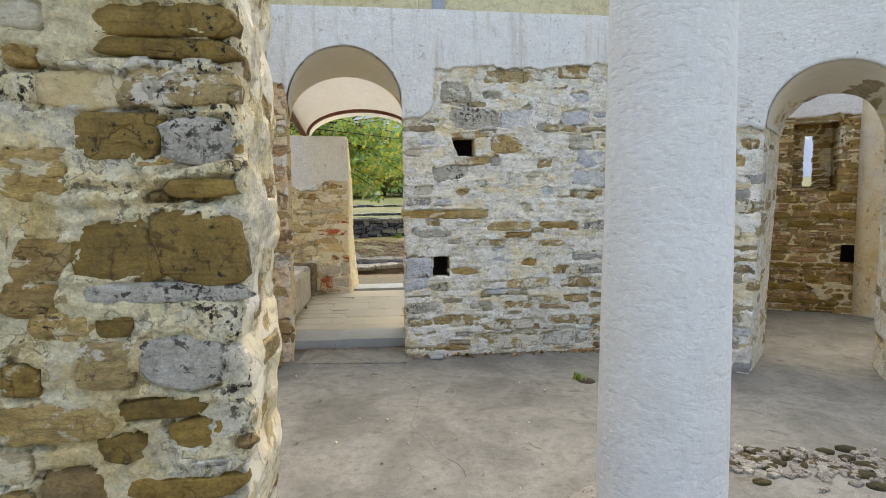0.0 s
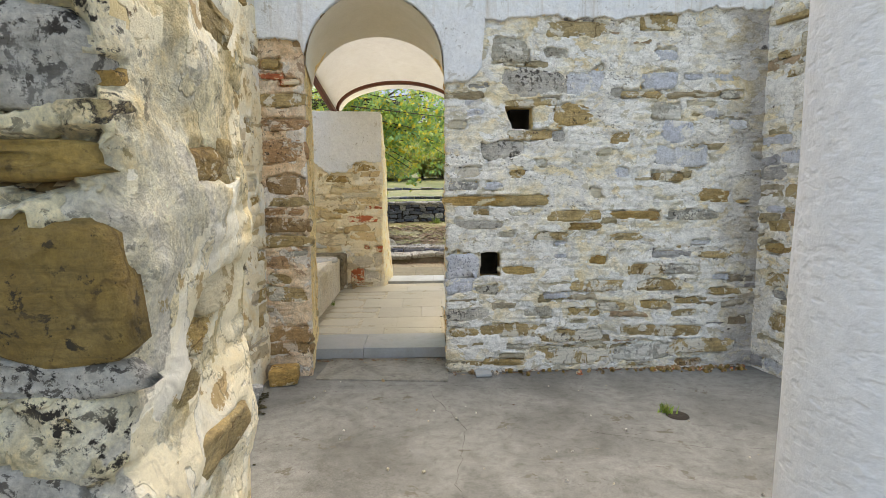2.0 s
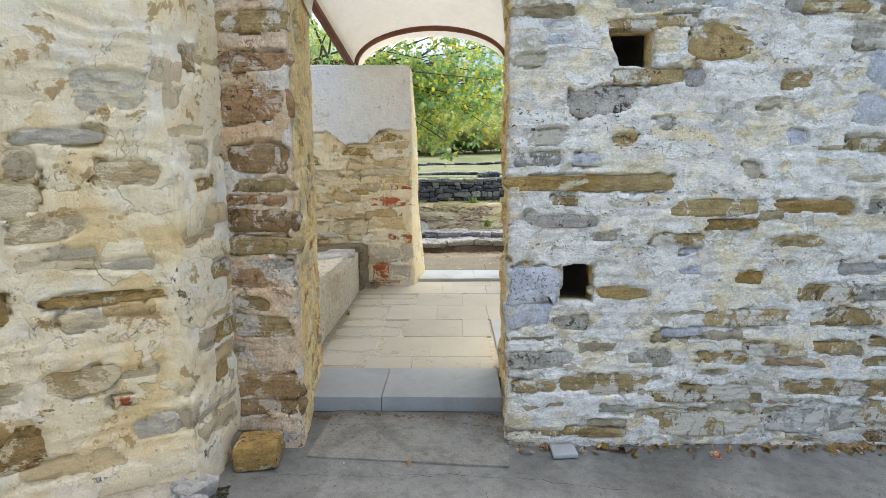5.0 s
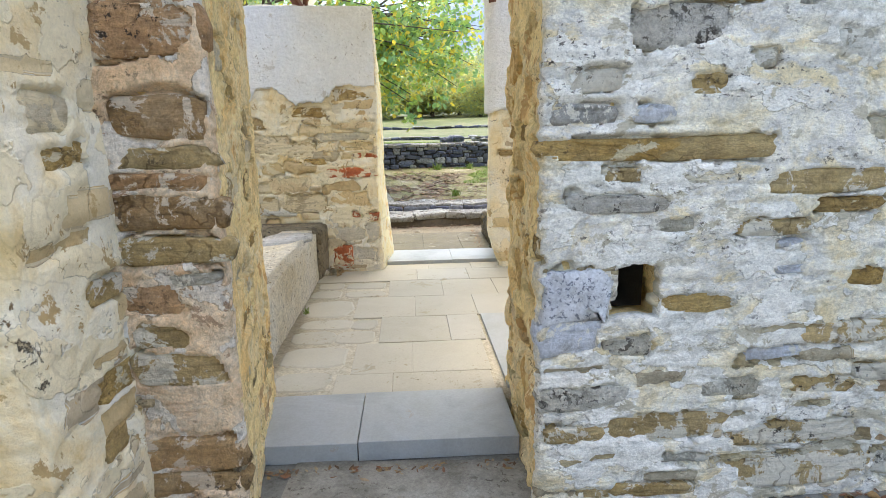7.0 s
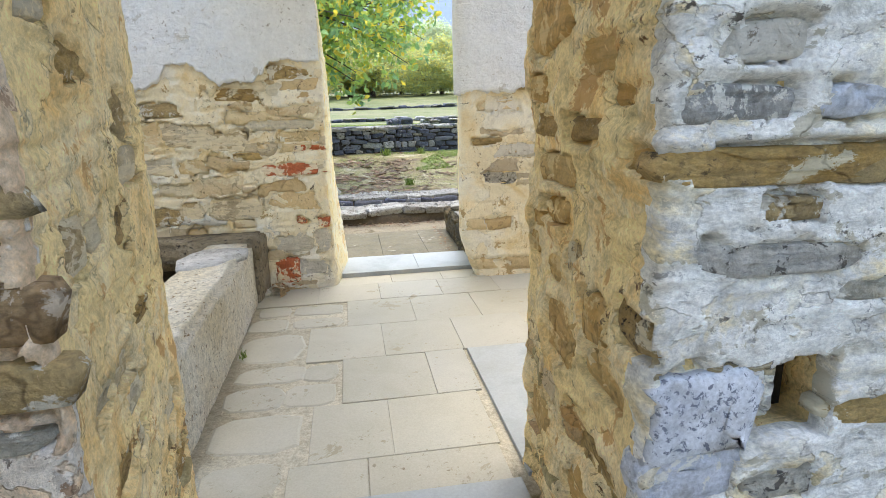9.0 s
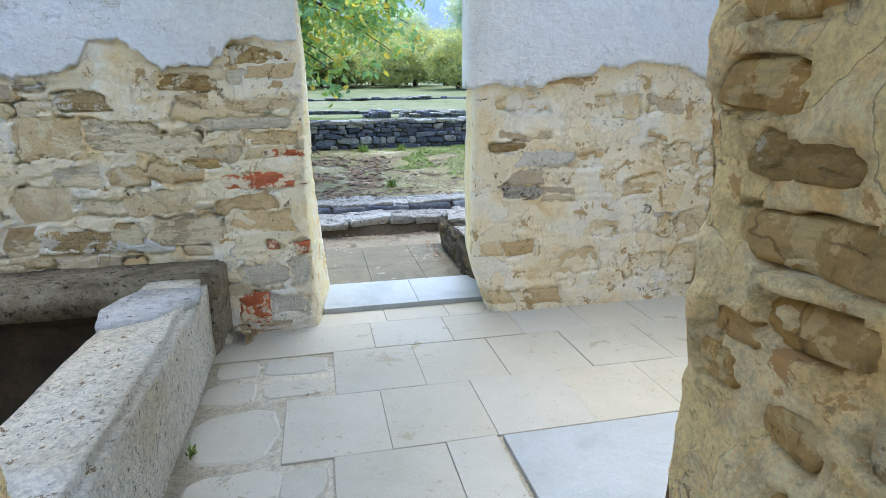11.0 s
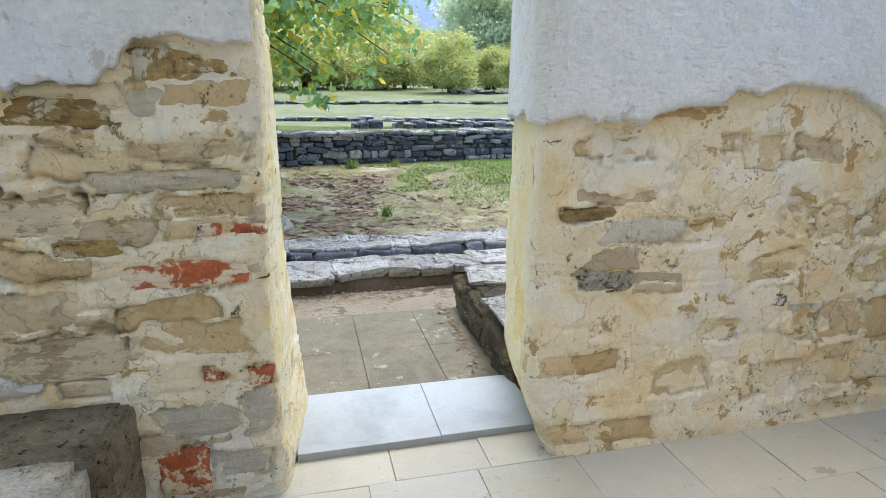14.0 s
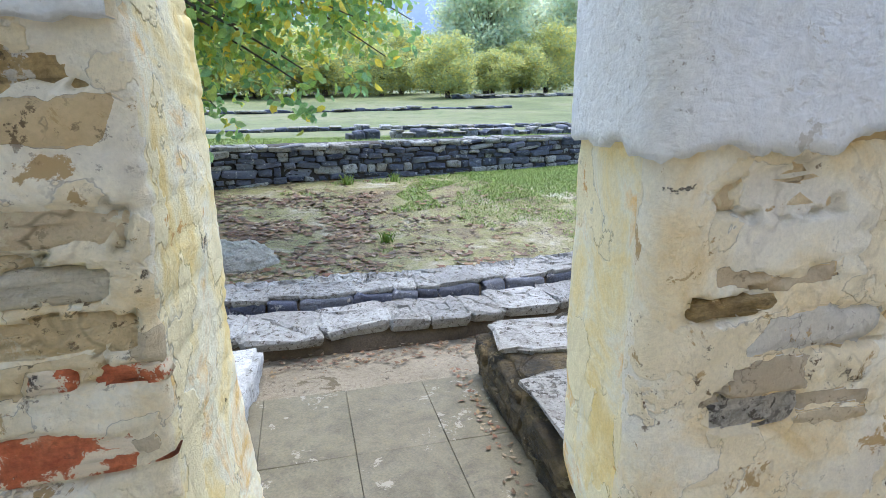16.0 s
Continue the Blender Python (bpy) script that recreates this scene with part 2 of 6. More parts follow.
COLUMN = surface("hammered_white_plaster", [lin(210, 210, 208), lin(218, 218, 217), lin(213, 214, 216)], bump=0.6, depth=0.02, s1=1.2, s2=5, s3=40, contrast=0.2, calm=True, hammer=0.2)
VAULT = surface("vault_plaster", [lin(226, 222, 208), lin(236, 232, 222)], bump=0.15, depth=0.006, calm=True)
STONE_WARM = surface("ochre_stone", [lin(160, 128, 72), lin(192, 162, 106), lin(208, 184, 136)],
                     [lin(190, 152, 80), lin(168, 134, 70), lin(202, 168, 98), lin(156, 124, 66), lin(188, 166, 118), lin(206, 174, 108)],
                     speck=lin(60, 48, 34), speck_at=0.56, bump=1.0, depth=0.03, s1=5, s2=20, mix2=0.45, spot=lin(228, 214, 180), spot_at=0.58, spot_scale=6, stretch=(1, 1, 1.6), streak=0.3, cracks=0.9, crack_scale=6.5)
STONE_CREAM = surface("cream_stone", [lin(176, 146, 96), lin(208, 186, 142), lin(222, 208, 178)],
                      [lin(208, 184, 138), lin(194, 170, 126), lin(216, 198, 160), lin(200, 186, 158), lin(184, 158, 112), lin(212, 204, 184)],
                      speck=lin(120, 98, 66), bump=1.0, depth=0.025, s1=5, s2=18, mix2=0.5, spot=lin(234, 218, 182), spot_at=0.48, spot_scale=4.5, stretch=(1, 1, 1.6), streak=0.18, calm=True)
STONE_BROWN = surface("brown_stone", [lin(134, 108, 74), lin(174, 145, 106), lin(200, 178, 146)],
                      [lin(178, 142, 88), lin(190, 152, 98), lin(158, 124, 78), lin(200, 162, 112), lin(200, 154, 110), lin(174, 144, 98)],
                      bump=1.0, depth=0.03, s1=6, s2=22, mix2=0.45, spot=lin(222, 206, 184), spot_at=0.54, spot_scale=8, speck=lin(70, 56, 42), speck_at=0.57, streak=0.3, cracks=0.9, crack_scale=6.5)
BUFF = surface("buff_stone", [lin(154, 128, 82), lin(188, 164, 116), lin(202, 184, 146)], [lin(190, 164, 112), lin(176, 150, 102), lin(198, 172, 122), lin(184, 162, 118), lin(162, 136, 90), lin(194, 164, 106)],
               speck=lin(70, 60, 46), speck_at=0.57, bump=1.0, depth=0.03, s1=5, s2=20, mix2=0.4, spot=lin(230, 222, 204), spot_at=0.52, spot_scale=6, streak=0.4, cracks=0.9, crack_scale=6.5)
GREY_STONE = surface("grey_buff_stone", [lin(160, 154, 138), lin(186, 180, 166), lin(202, 198, 188)], [lin(180, 174, 158), lin(164, 158, 146), lin(190, 182, 162), lin(170, 168, 166)],
                     speck=lin(66, 60, 52), speck_at=0.56, bump=1.0, depth=0.03, s1=5, s2=20, mix2=0.4, spot=lin(228, 223, 210), spot_at=0.53, spot_scale=6, streak=0.28)
BLUE_STONE = surface("pale_blue_grey_stone", [lin(200, 202, 209), lin(214, 215, 219), lin(220, 218, 214)], [lin(210, 212, 219), lin(202, 204, 213), lin(214, 213, 213)],
                     speck=lin(104, 102, 108), speck_at=0.58, bump=1.0, depth=0.025, s1=5, s2=20, mix2=0.4, spot=lin(232, 228, 218), spot_at=0.57, spot_scale=6, streak=0.15)
OLIVE_STONE = surface("olive_brown_stone", [lin(122, 98, 47), lin(160, 132, 67), lin(182, 157, 96)], [lin(162, 130, 60), lin(140, 112, 52), lin(174, 140, 68), lin(150, 124, 67), lin(130, 104, 51)],
                      speck=lin(42, 34, 22), speck_at=0.57, bump=1.0, depth=0.035, s1=4, s2=16, mix2=0.45, spot=lin(200, 184, 144), spot_at=0.63, spot_scale=6, streak=0.32, cracks=0.9, crack_scale=6.5)
SPECKLED = surface("lichen_mottled_stone", [lin(182, 174, 156), lin(204, 198, 184), lin(218, 214, 206)], [lin(200, 192, 174), lin(190, 184, 174), lin(208, 202, 188)],
                   speck=lin(62, 55, 48), speck_at=0.515, bump=1.0, depth=0.03, s1=5, s2=22, mix2=0.5, spot=lin(102, 95, 86), spot_at=0.575, spot_scale=24, streak=0.2)
PALE_STONE = surface("pale_mortared_stone", [lin(206, 194, 166), lin(222, 212, 190), lin(226, 222, 210)], [lin(218, 208, 184), lin(208, 198, 176), lin(222, 210, 180), lin(212, 206, 196)],
                     speck=lin(120, 104, 80), speck_at=0.60, bump=1.0, depth=0.03, s1=5, s2=18, mix2=0.5, spot=lin(236, 224, 194), spot_at=0.54, spot_scale=5, streak=0.2, calm=True)
WASHED = surface("mortar_washed_stone", [lin(218, 188, 134), lin(232, 208, 160), lin(238, 220, 182)], [lin(230, 206, 156), lin(224, 198, 146), lin(236, 216, 172), lin(228, 208, 172), lin(222, 190, 134)],
                 speck=lin(124, 98, 62), speck_at=0.60, bump=1.0, depth=0.03, s1=4, s2=15, mix2=0.55, spot=lin(238, 222, 184), spot_at=0.53, spot_scale=5, cracks=0.8, crack_scale=5.5, calm=True)
OCHRE_JAMB = surface("ochre_jamb_stone", [lin(204, 160, 90), lin(222, 182, 110), lin(232, 202, 140)], [lin(222, 178, 106), lin(208, 164, 92), lin(230, 192, 122), lin(214, 180, 118), lin(194, 152, 84)],
                     speck=lin(96, 72, 40), speck_at=0.58, bump=1.0, depth=0.03, s1=5, s2=18, mix2=0.5, spot=lin(240, 212, 150), spot_at=0.55, spot_scale=6, streak=0.2, cracks=0.8, crack_scale=6.0, calm=True)
BRICK = surface("red_brick", [lin(172, 88, 52), lin(194, 110, 68), lin(206, 146, 106)], bump=1.0, depth=0.014, s1=9, spot=lin(226, 208, 176), spot_at=0.50, spot_scale=9, speck=lin(72, 52, 40), speck_at=0.57, streak=0.25)
GRANITE = surface("speckled_granite", [lin(184, 186, 192), lin(206, 206, 208)], bump=0.4, spot=lin(110, 112, 122), spot_at=0.56, spot_scale=60)
CONCRETE = surface("grey_screed", [lin(92, 92, 87), lin(110, 110, 105), lin(130, 130, 125), lin(102, 100, 93)], contrast=0.22, s1=1.5, s2=16, s3=140, bump=0.5, depth=0.008,
                   spot=lin(98, 93, 82), spot_at=0.62, spot_scale=3.4, rough=0.8, speck=lin(78, 72, 62), speck_at=0.6)
PAVE = surface("limestone_paving", [lin(168, 161, 142), lin(184, 179, 163)], [lin(178, 171, 151), lin(170, 165, 148), lin(184, 178, 159), lin(173, 171, 161)],
               s1=2.5, s2=6, s3=120, bump=0.2, depth=0.005, rough=0.55, mix2=0.5, spot=lin(156, 146, 122), spot_at=0.61, spot_scale=4, speck=lin(130, 118, 94), speck_at=0.60, calm=True)
PAVE_OUT = surface("weathered_paving", [lin(80, 74, 56), lin(106, 98, 76), lin(120, 113, 92)], [lin(108, 100, 78), lin(99, 92, 72), lin(104, 97, 75)], s1=4, s2=13, bump=0.5,
                   spot=lin(142, 136, 120), spot_at=0.60, spot_scale=6, rough=0.7, speck=lin(84, 76, 62), speck_at=0.58)
MARBLE = surface("white_marble", [lin(148, 152, 152), lin(165, 169, 170), lin(156, 158, 155)], s1=2, s2=6, bump=0.12, depth=0.003, rough=0.42, calm=True, spot=lin(160, 156, 148), spot_at=0.64, spot_scale=4)
BED = surface("lime_bedding", [lin(170, 160, 138), lin(198, 190, 168)], bump=0.8, depth=0.012, s2=24)
BENCH = surface("pebbly_render", [lin(216, 202, 168), lin(232, 222, 198), lin(238, 232, 216)], bump=1.0, depth=0.03, s2=36, spot=lin(142, 116, 76), spot_at=0.60, spot_scale=30, speck=lin(96, 80, 56), speck_at=0.585)
GRIME = surface("grimy_ledge", [lin(110, 98, 76), lin(144, 131, 106), lin(164, 153, 130)], bump=1.0, depth=0.03, s1=6, s2=26, spot=lin(56, 48, 38), spot_at=0.59, spot_scale=34, speck=lin(40, 34, 28), speck_at=0.54)
DARK_STONE = surface("dark_lichen_stone", [lin(68, 71, 84), lin(114, 116, 126)],
                     [lin(86, 89, 102), lin(66, 69, 84), lin(108, 110, 122), lin(134, 135, 142), lin(94, 94, 102), lin(76, 79, 96)], bump=1.0, depth=0.03, s1=7, s2=24, mix2=0.4,
                     spot=lin(164, 162, 158), spot_at=0.6, spot_scale=14)
LICHEN_STONE = surface("pale_lichen_slab", [lin(132, 128, 120), lin(168, 165, 158), lin(184, 182, 176)], [lin(160, 156, 148), lin(144, 139, 130), lin(176, 173, 166), lin(134, 131, 126)],
                       bump=1.0, depth=0.03, s1=5, s2=22, mix2=0.5, spot=lin(98, 90, 78), spot_at=0.57, spot_scale=28, speck=lin(70, 64, 54), speck_at=0.53)
WHITE_LICHEN = surface("white_lichen_block", [lin(184, 182, 176), lin(212, 210, 204)], bump=1.0, depth=0.02, s1=4, s2=20, spot=lin(120, 114, 102), spot_at=0.6, spot_scale=18, speck=lin(90, 84, 74), speck_at=0.56)
MOSSY = surface("mossy_dark_stone", [lin(44, 38, 24), lin(80, 67, 40), lin(116, 98, 62)], bump=1.0, depth=0.03, s1=5, s2=20, spot=lin(132, 116, 80), spot_at=0.60, spot_scale=9, speck=lin(26, 23, 16), speck_at=0.54)
HEAP = surface("grey_rubble_heap", [lin(172, 163, 144), lin(198, 190, 172)], bump=1.0, depth=0.04, s1=4, s2=26, speck=lin(92, 84, 70), speck_at=0.54)
# Stone darkened in colour for the shade of the covered basin.
SHADED_STONE = surface("shaded_pit_stone", [lin(52, 44, 34), lin(88, 74, 56)], bump=1.0, depth=0.03, s2=20)
TIMBER = surface("red_brown_timber", [lin(96, 52, 36), lin(124, 70, 48)], bump=0.2, stretch=(6, 1, 6), rough=0.6)
BEIGE = surface("beige_board", [lin(196, 186, 150), lin(210, 202, 168)], bump=0.1, s1=0.8, rough=0.6)
GROUND = surface("meadow_soil", [lin(116, 99, 70), lin(136, 121, 88), lin(140, 136, 84), lin(162, 151, 120), lin(188, 180, 158)], s1=1.5, s2=12, s3=60, bump=1.0, depth=0.05,
                 spot=lin(92, 74, 50), spot_at=0.59, spot_scale=12.0, contrast=0.17, speck=lin(64, 50, 34), speck_at=0.50)
DRY_GRASS = surface("pale_dry_grass", [lin(92, 100, 52), lin(114, 118, 72), lin(128, 124, 90)], s1=0.25, s2=2.5, s3=30, bump=0.6, depth=0.04, spot=lin(92, 102, 52), spot_at=0.58, spot_scale=0.9)
GRAVEL = surface("fine_gravel", [lin(126, 115, 94), lin(152, 141, 120)], s2=45, s3=220, bump=1.0, depth=0.012, spot=lin(98, 86, 62), spot_at=0.6, spot_scale=5, speck=lin(76, 64, 46), speck_at=0.56)
GRASS = surface("grass_blades", [lin(104, 134, 44), lin(140, 160, 66)], [lin(110, 140, 44), lin(134, 158, 58), lin(158, 158, 92), lin(98, 128, 42), lin(140, 134, 80)], island=True, bump=0.0, rough=0.6)
LITTER = surface("dry_leaves", [lin(100, 76, 52), lin(130, 108, 80)], [lin(104, 68, 40), lin(74, 50, 34), lin(140, 108, 68), lin(176, 160, 130), lin(118, 66, 40), lin(60, 44, 32), lin(150, 126, 78)], island=True, bump=0.2, rough=0.7)
BARK = surface("bark", [lin(70, 60, 50), lin(104, 92, 78)], bump=1.0, depth=0.02, stretch=(1, 1, 0.3))
PIPE = surface("grey_blue_pipe", [lin(150, 160, 176), lin(160, 168, 182)], bump=0.05, rough=0.5)
MOSS = surface("moss", [lin(52, 48, 28), lin(80, 74, 40)], bump=1.0, depth=0.02, s2=50)
RIM = surface("whitewashed_rim", [lin(168, 166, 160), lin(198, 197, 194)], bump=1.0, depth=0.02, s2=20, speck=lin(110, 104, 94), spot=lin(140, 134, 122), spot_at=0.6)
LEDGE = surface("pale_worn_ledge", [lin(176, 164, 142), lin(198, 188, 168), lin(206, 200, 188)], bump=0.9, depth=0.02, s1=3, s2=14, spot=lin(150, 130, 98), spot_at=0.6, spot_scale=7, speck=lin(96, 84, 64), speck_at=0.57)
STRIP = surface("pale_screed_strip", [lin(112, 109, 100), lin(134, 131, 122), lin(146, 143, 134)], bump=0.6, depth=0.01, s1=3, s2=16, speck=lin(84, 78, 68), speck_at=0.58)
EARTH = surface("brown_earth", [lin(84, 72, 56), lin(110, 96, 76)], bump=1.0, depth=0.02, s2=24)
# Earth colour, also painted as the shade inside sockets and the drain hole.
DARK = surface("dark_earth_and_hole_shade", [lin(40, 34, 28), lin(62, 54, 44)], bump=0.8)


def glow_through(m, share):
    """Lets light pass through a thin sheet."""
    nt = m.node_tree
    bs = nt.nodes["Principled BSDF"]
    src = bs.inputs["Base Color"].links[0].from_socket
    tr = nt.nodes.new("ShaderNodeBsdfTranslucent")
    nt.links.new(src, tr.inputs[0])
    mx = nt.nodes.new("ShaderNodeMixShader")
    mx.inputs[0].default_value = share
    nt.links.new(bs.outputs[0], mx.inputs[1])
    nt.links.new(tr.outputs[0], mx.inputs[2])
    nt.links.new(mx.outputs[0], nt.nodes["Material Output"].inputs[0])
    return m


def leaf_material(name, palette):
    return glow_through(surface(name, [palette[0]], palette, island=True, bump=0.0, rough=0.5), 0.6)


CANOPY = glow_through(surface("white_canopy_sheet", [lin(232, 228, 216), lin(240, 237, 228)], bump=0.1, depth=0.004, calm=True), 0.2)
LEAF = leaf_material("autumn_leaves", [lin(178, 204, 114), lin(152, 188, 120), lin(206, 214, 108), lin(244, 220, 88), lin(164, 200, 140), lin(136, 172, 116), lin(190, 210, 108), lin(192, 214, 148), lin(174, 200, 106), lin(230, 216, 100)])
# Far leaves painted paler, as distance haze would wash them out.
LEAF_FAR = leaf_material("hazed_bush_leaves", [lin(202, 207, 134), lin(190, 200, 142), lin(218, 214, 130), lin(178, 190, 147), lin(226, 215, 126)])
LEAF_HAZED = leaf_material("hazed_wood_leaves", [lin(214, 226, 194), lin(222, 230, 192), lin(232, 230, 184), lin(206, 222, 198)])
# Distance haze put into the hills' base colour.
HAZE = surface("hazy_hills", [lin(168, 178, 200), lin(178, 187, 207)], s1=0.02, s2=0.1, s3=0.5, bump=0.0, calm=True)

# ---- mesh helpers ----


def part(name, bm, material, parent=None, label="", smooth=True):
    """Links a bmesh (or a mesh) as one object under a thing or a part."""
    if isinstance(bm, bmesh.types.BMesh):
        me = bpy.data.meshes.new(name)
        bm.to_mesh(me)
        bm.free()
    else:
        me = bm
    if smooth:
        me.polygons.foreach_set("use_smooth", [True] * len(me.polygons))
    if not me.materials:
        me.materials.append(material)
    ob = new(name, me)
    ob.parent = parent
    return tagged(ob, label)


def thing(name, m, label, category, group="", kind=""):
    ob = new(name)
    ob.matrix_world = m
    ob.empty_display_size = 0.1
    return tagged(ob, label, category, group, kind)


def wobble(p, amp, f=3.0):
    v = Vector(p) * f
    return noise.noise_vector(v) * amp + noise.noise_vector(v * 3.7) * (amp * 0.5) + noise.noise_vector(v * 8.1) * (amp * 0.1)


def box_bm(a, b, bevel=0.0, bm=None, amp=0.0, cuts=0):
    bm = bm or bmesh.new()
    r = bmesh.ops.create_cube(bm, size=1.0)
    vs = r["verts"]
    for v in vs:
        v.co = Vector([a[i] + (b[i] - a[i]) * (v.co[i] + 0.5) for i in range(3)])
    es = list({e for v in vs for e in v.link_edges})
    if bevel:
        bmesh.ops.bevel(bm, geom=es, offset=bevel, segments=2, affect='EDGES', profile=0.6)
    if cuts:
        bmesh.ops.subdivide_edges(bm, edges=bm.edges[:], cuts=cuts, use_grid_fill=True)
    if amp:
        for v in bm.verts:
            v.co += wobble(v.co, amp, 5)
    return bm


def chance(*k):
    """A fixed random number from 0 to 1 for whole numbers k."""
    x = math.sin(k[0] * 127.1 + k[1] * 311.7 + (k[2] if len(k) > 2 else 0) * 74.7) * 43758.5453
    return x - math.floor(x)


def coursed(u, z, w, h):
    """The stone of a rough course at (u, z): two numbers that name it, and the way to its edge in metres."""
    zz = z / h + 0.42 * noise.noise(Vector((u * 1.4, z * 1.1, 5.0))) + 0.26 * noise.noise(Vector((u * 5.0, z * 5.0, 8.0)))
    row = math.floor(zz)
    fz = zz - row
    wf = w * (0.55 + 0.9 * chance(row, 3))
    uu = u / wf + chance(row, 7) * 9 + 0.26 * noise.noise(Vector((u * 6, z * 8, row * 3.1)))
    col = math.floor(uu)
    fu = uu - col
    hh = h
    sub = 0
    if chance(row, col, 5) < 0.3:
        sub = 1 if fz < 0.5 else 2
        fz = fz * 2 - (0 if fz < 0.5 else 1)
        hh = h / 2
    d = min(min(fu, 1 - fu) * wf, min(fz, 1 - fz) * hh)
    return row * 3 + sub, col, d + 0.007 * noise.noise(Vector((u * 28, z * 34, 1.0)))


def rubble_relief(me, at, w, h, depth, keep, low_keep=None, soot=None, local=None, beds=None):
    """Stones in rough courses of about h metres, with mortar smeared over their edges; a share keep of them is left bare (low_keep: near the floor, where the mortar is washed out). local: depth factor and extra share at a place."""
    n = len(me.vertices)
    tone, bare, stain = [0.0] * n, [0.0] * n, [0.0] * n
    normals = [v.vector.copy() for v in me.vertex_normals]
    for i, v in enumerate(me.vertices):
        q = v.co + at
        a_, b_, d = coursed(q.x + q.y, q.z, w, h)
        r1, r2, r3 = chance(a_, b_, 1), chance(a_, b_, 2), chance(a_, b_, 4)
        n1, n2, n3 = noise.noise(q * 9.0), noise.noise(q * 24.0), noise.noise(q * 46.0)
        k = keep if low_keep is None else keep + (low_keep - keep) * min(1.0, max(0.0, (0.9 - v.co.z) / 0.5))
        k += 0.5 * keep * noise.noise(Vector((q.x * 1.6, q.y, q.z * 1.6)))
        flat, more = local(v.co) if local else (1.0, 0.0)
        k += more
        dd = d + 0.013 * n1 + 0.008 * n2 - 0.010
        edge_ = min(1.0, max(0.0, dd / 0.012 + 0.5))
        lump = depth * (0.22 * n1 + 0.20 * n2 + 0.18 * n3)
        if r3 < k:
            face = (r1 - 0.5) * depth * 0.9 + depth * (0.25 * abs(noise.noise(Vector((q.x * 7, q.y * 7, q.z * 15)))) + 0.10 * n2)
            up = face * edge_ + lump * (1 - edge_)
            if abs(dd) < 0.010 and noise.noise(q * 5.0 + Vector((3, 1, 7))) > -0.05:
                up -= depth * 1.1 * (1 - abs(dd) / 0.010)
            bare[i] = edge_
        else:
            up = 0.7 * lump + (r1 - 0.5) * depth * 0.2 * edge_ - depth * 0.08 * (1 - edge_)
            bare[i] = edge_ * 0.28 * (r1 > 0.4)
            if d < 0.009 and noise.noise(q * 4.0 + Vector((9, 2, 5))) > 0.08:
                up -= depth * 0.25
        tone[i] = r2
        if beds:
            nr = normals[i]
            side = 'front' if nr.y < -0.6 else 'right' if nr.x > 0.6 else 'left' if nr.x < -0.6 else ''
            way, sink = beds.depth_in(side, v.co.x if side == 'front' else v.co.y, v.co.z)
            if way > -0.05:
                way += 0.011 * n1 + 0.007 * n2 + 0.004 * n3
                inside = min(1.0, max(0.0, way / 0.009 + 0.5))
                up = (up + 0.005 * math.exp(-(way / 0.014) ** 2)) * (1 - inside) - sink * inside / max(0.3, flat)
                if -0.008 < way < 0.006 and noise.noise(q * 4.3 + Vector((5, 5, 2))) > 0.02:
                    up -= 0.036
                bare[i] *= 1 - inside
        if soot:
            sw = 1 - abs(v.co.x - soot[0]) / (soot[1] * (1 + 0.6 * noise.noise(Vector((2.0, q.z * 2.2, 0)))))
            stain[i] = max(0.0, min(1.0, sw + 0.4 * noise.noise(q * 6.0)))
        v.co += normals[i] * (up * flat)
    for nm, vals in (("tone", tone), ("bare", bare), ("stain", stain)):
        me.attributes.new(nm, 'FLOAT', 'POINT').data.foreach_set("value", vals)
    me.update()


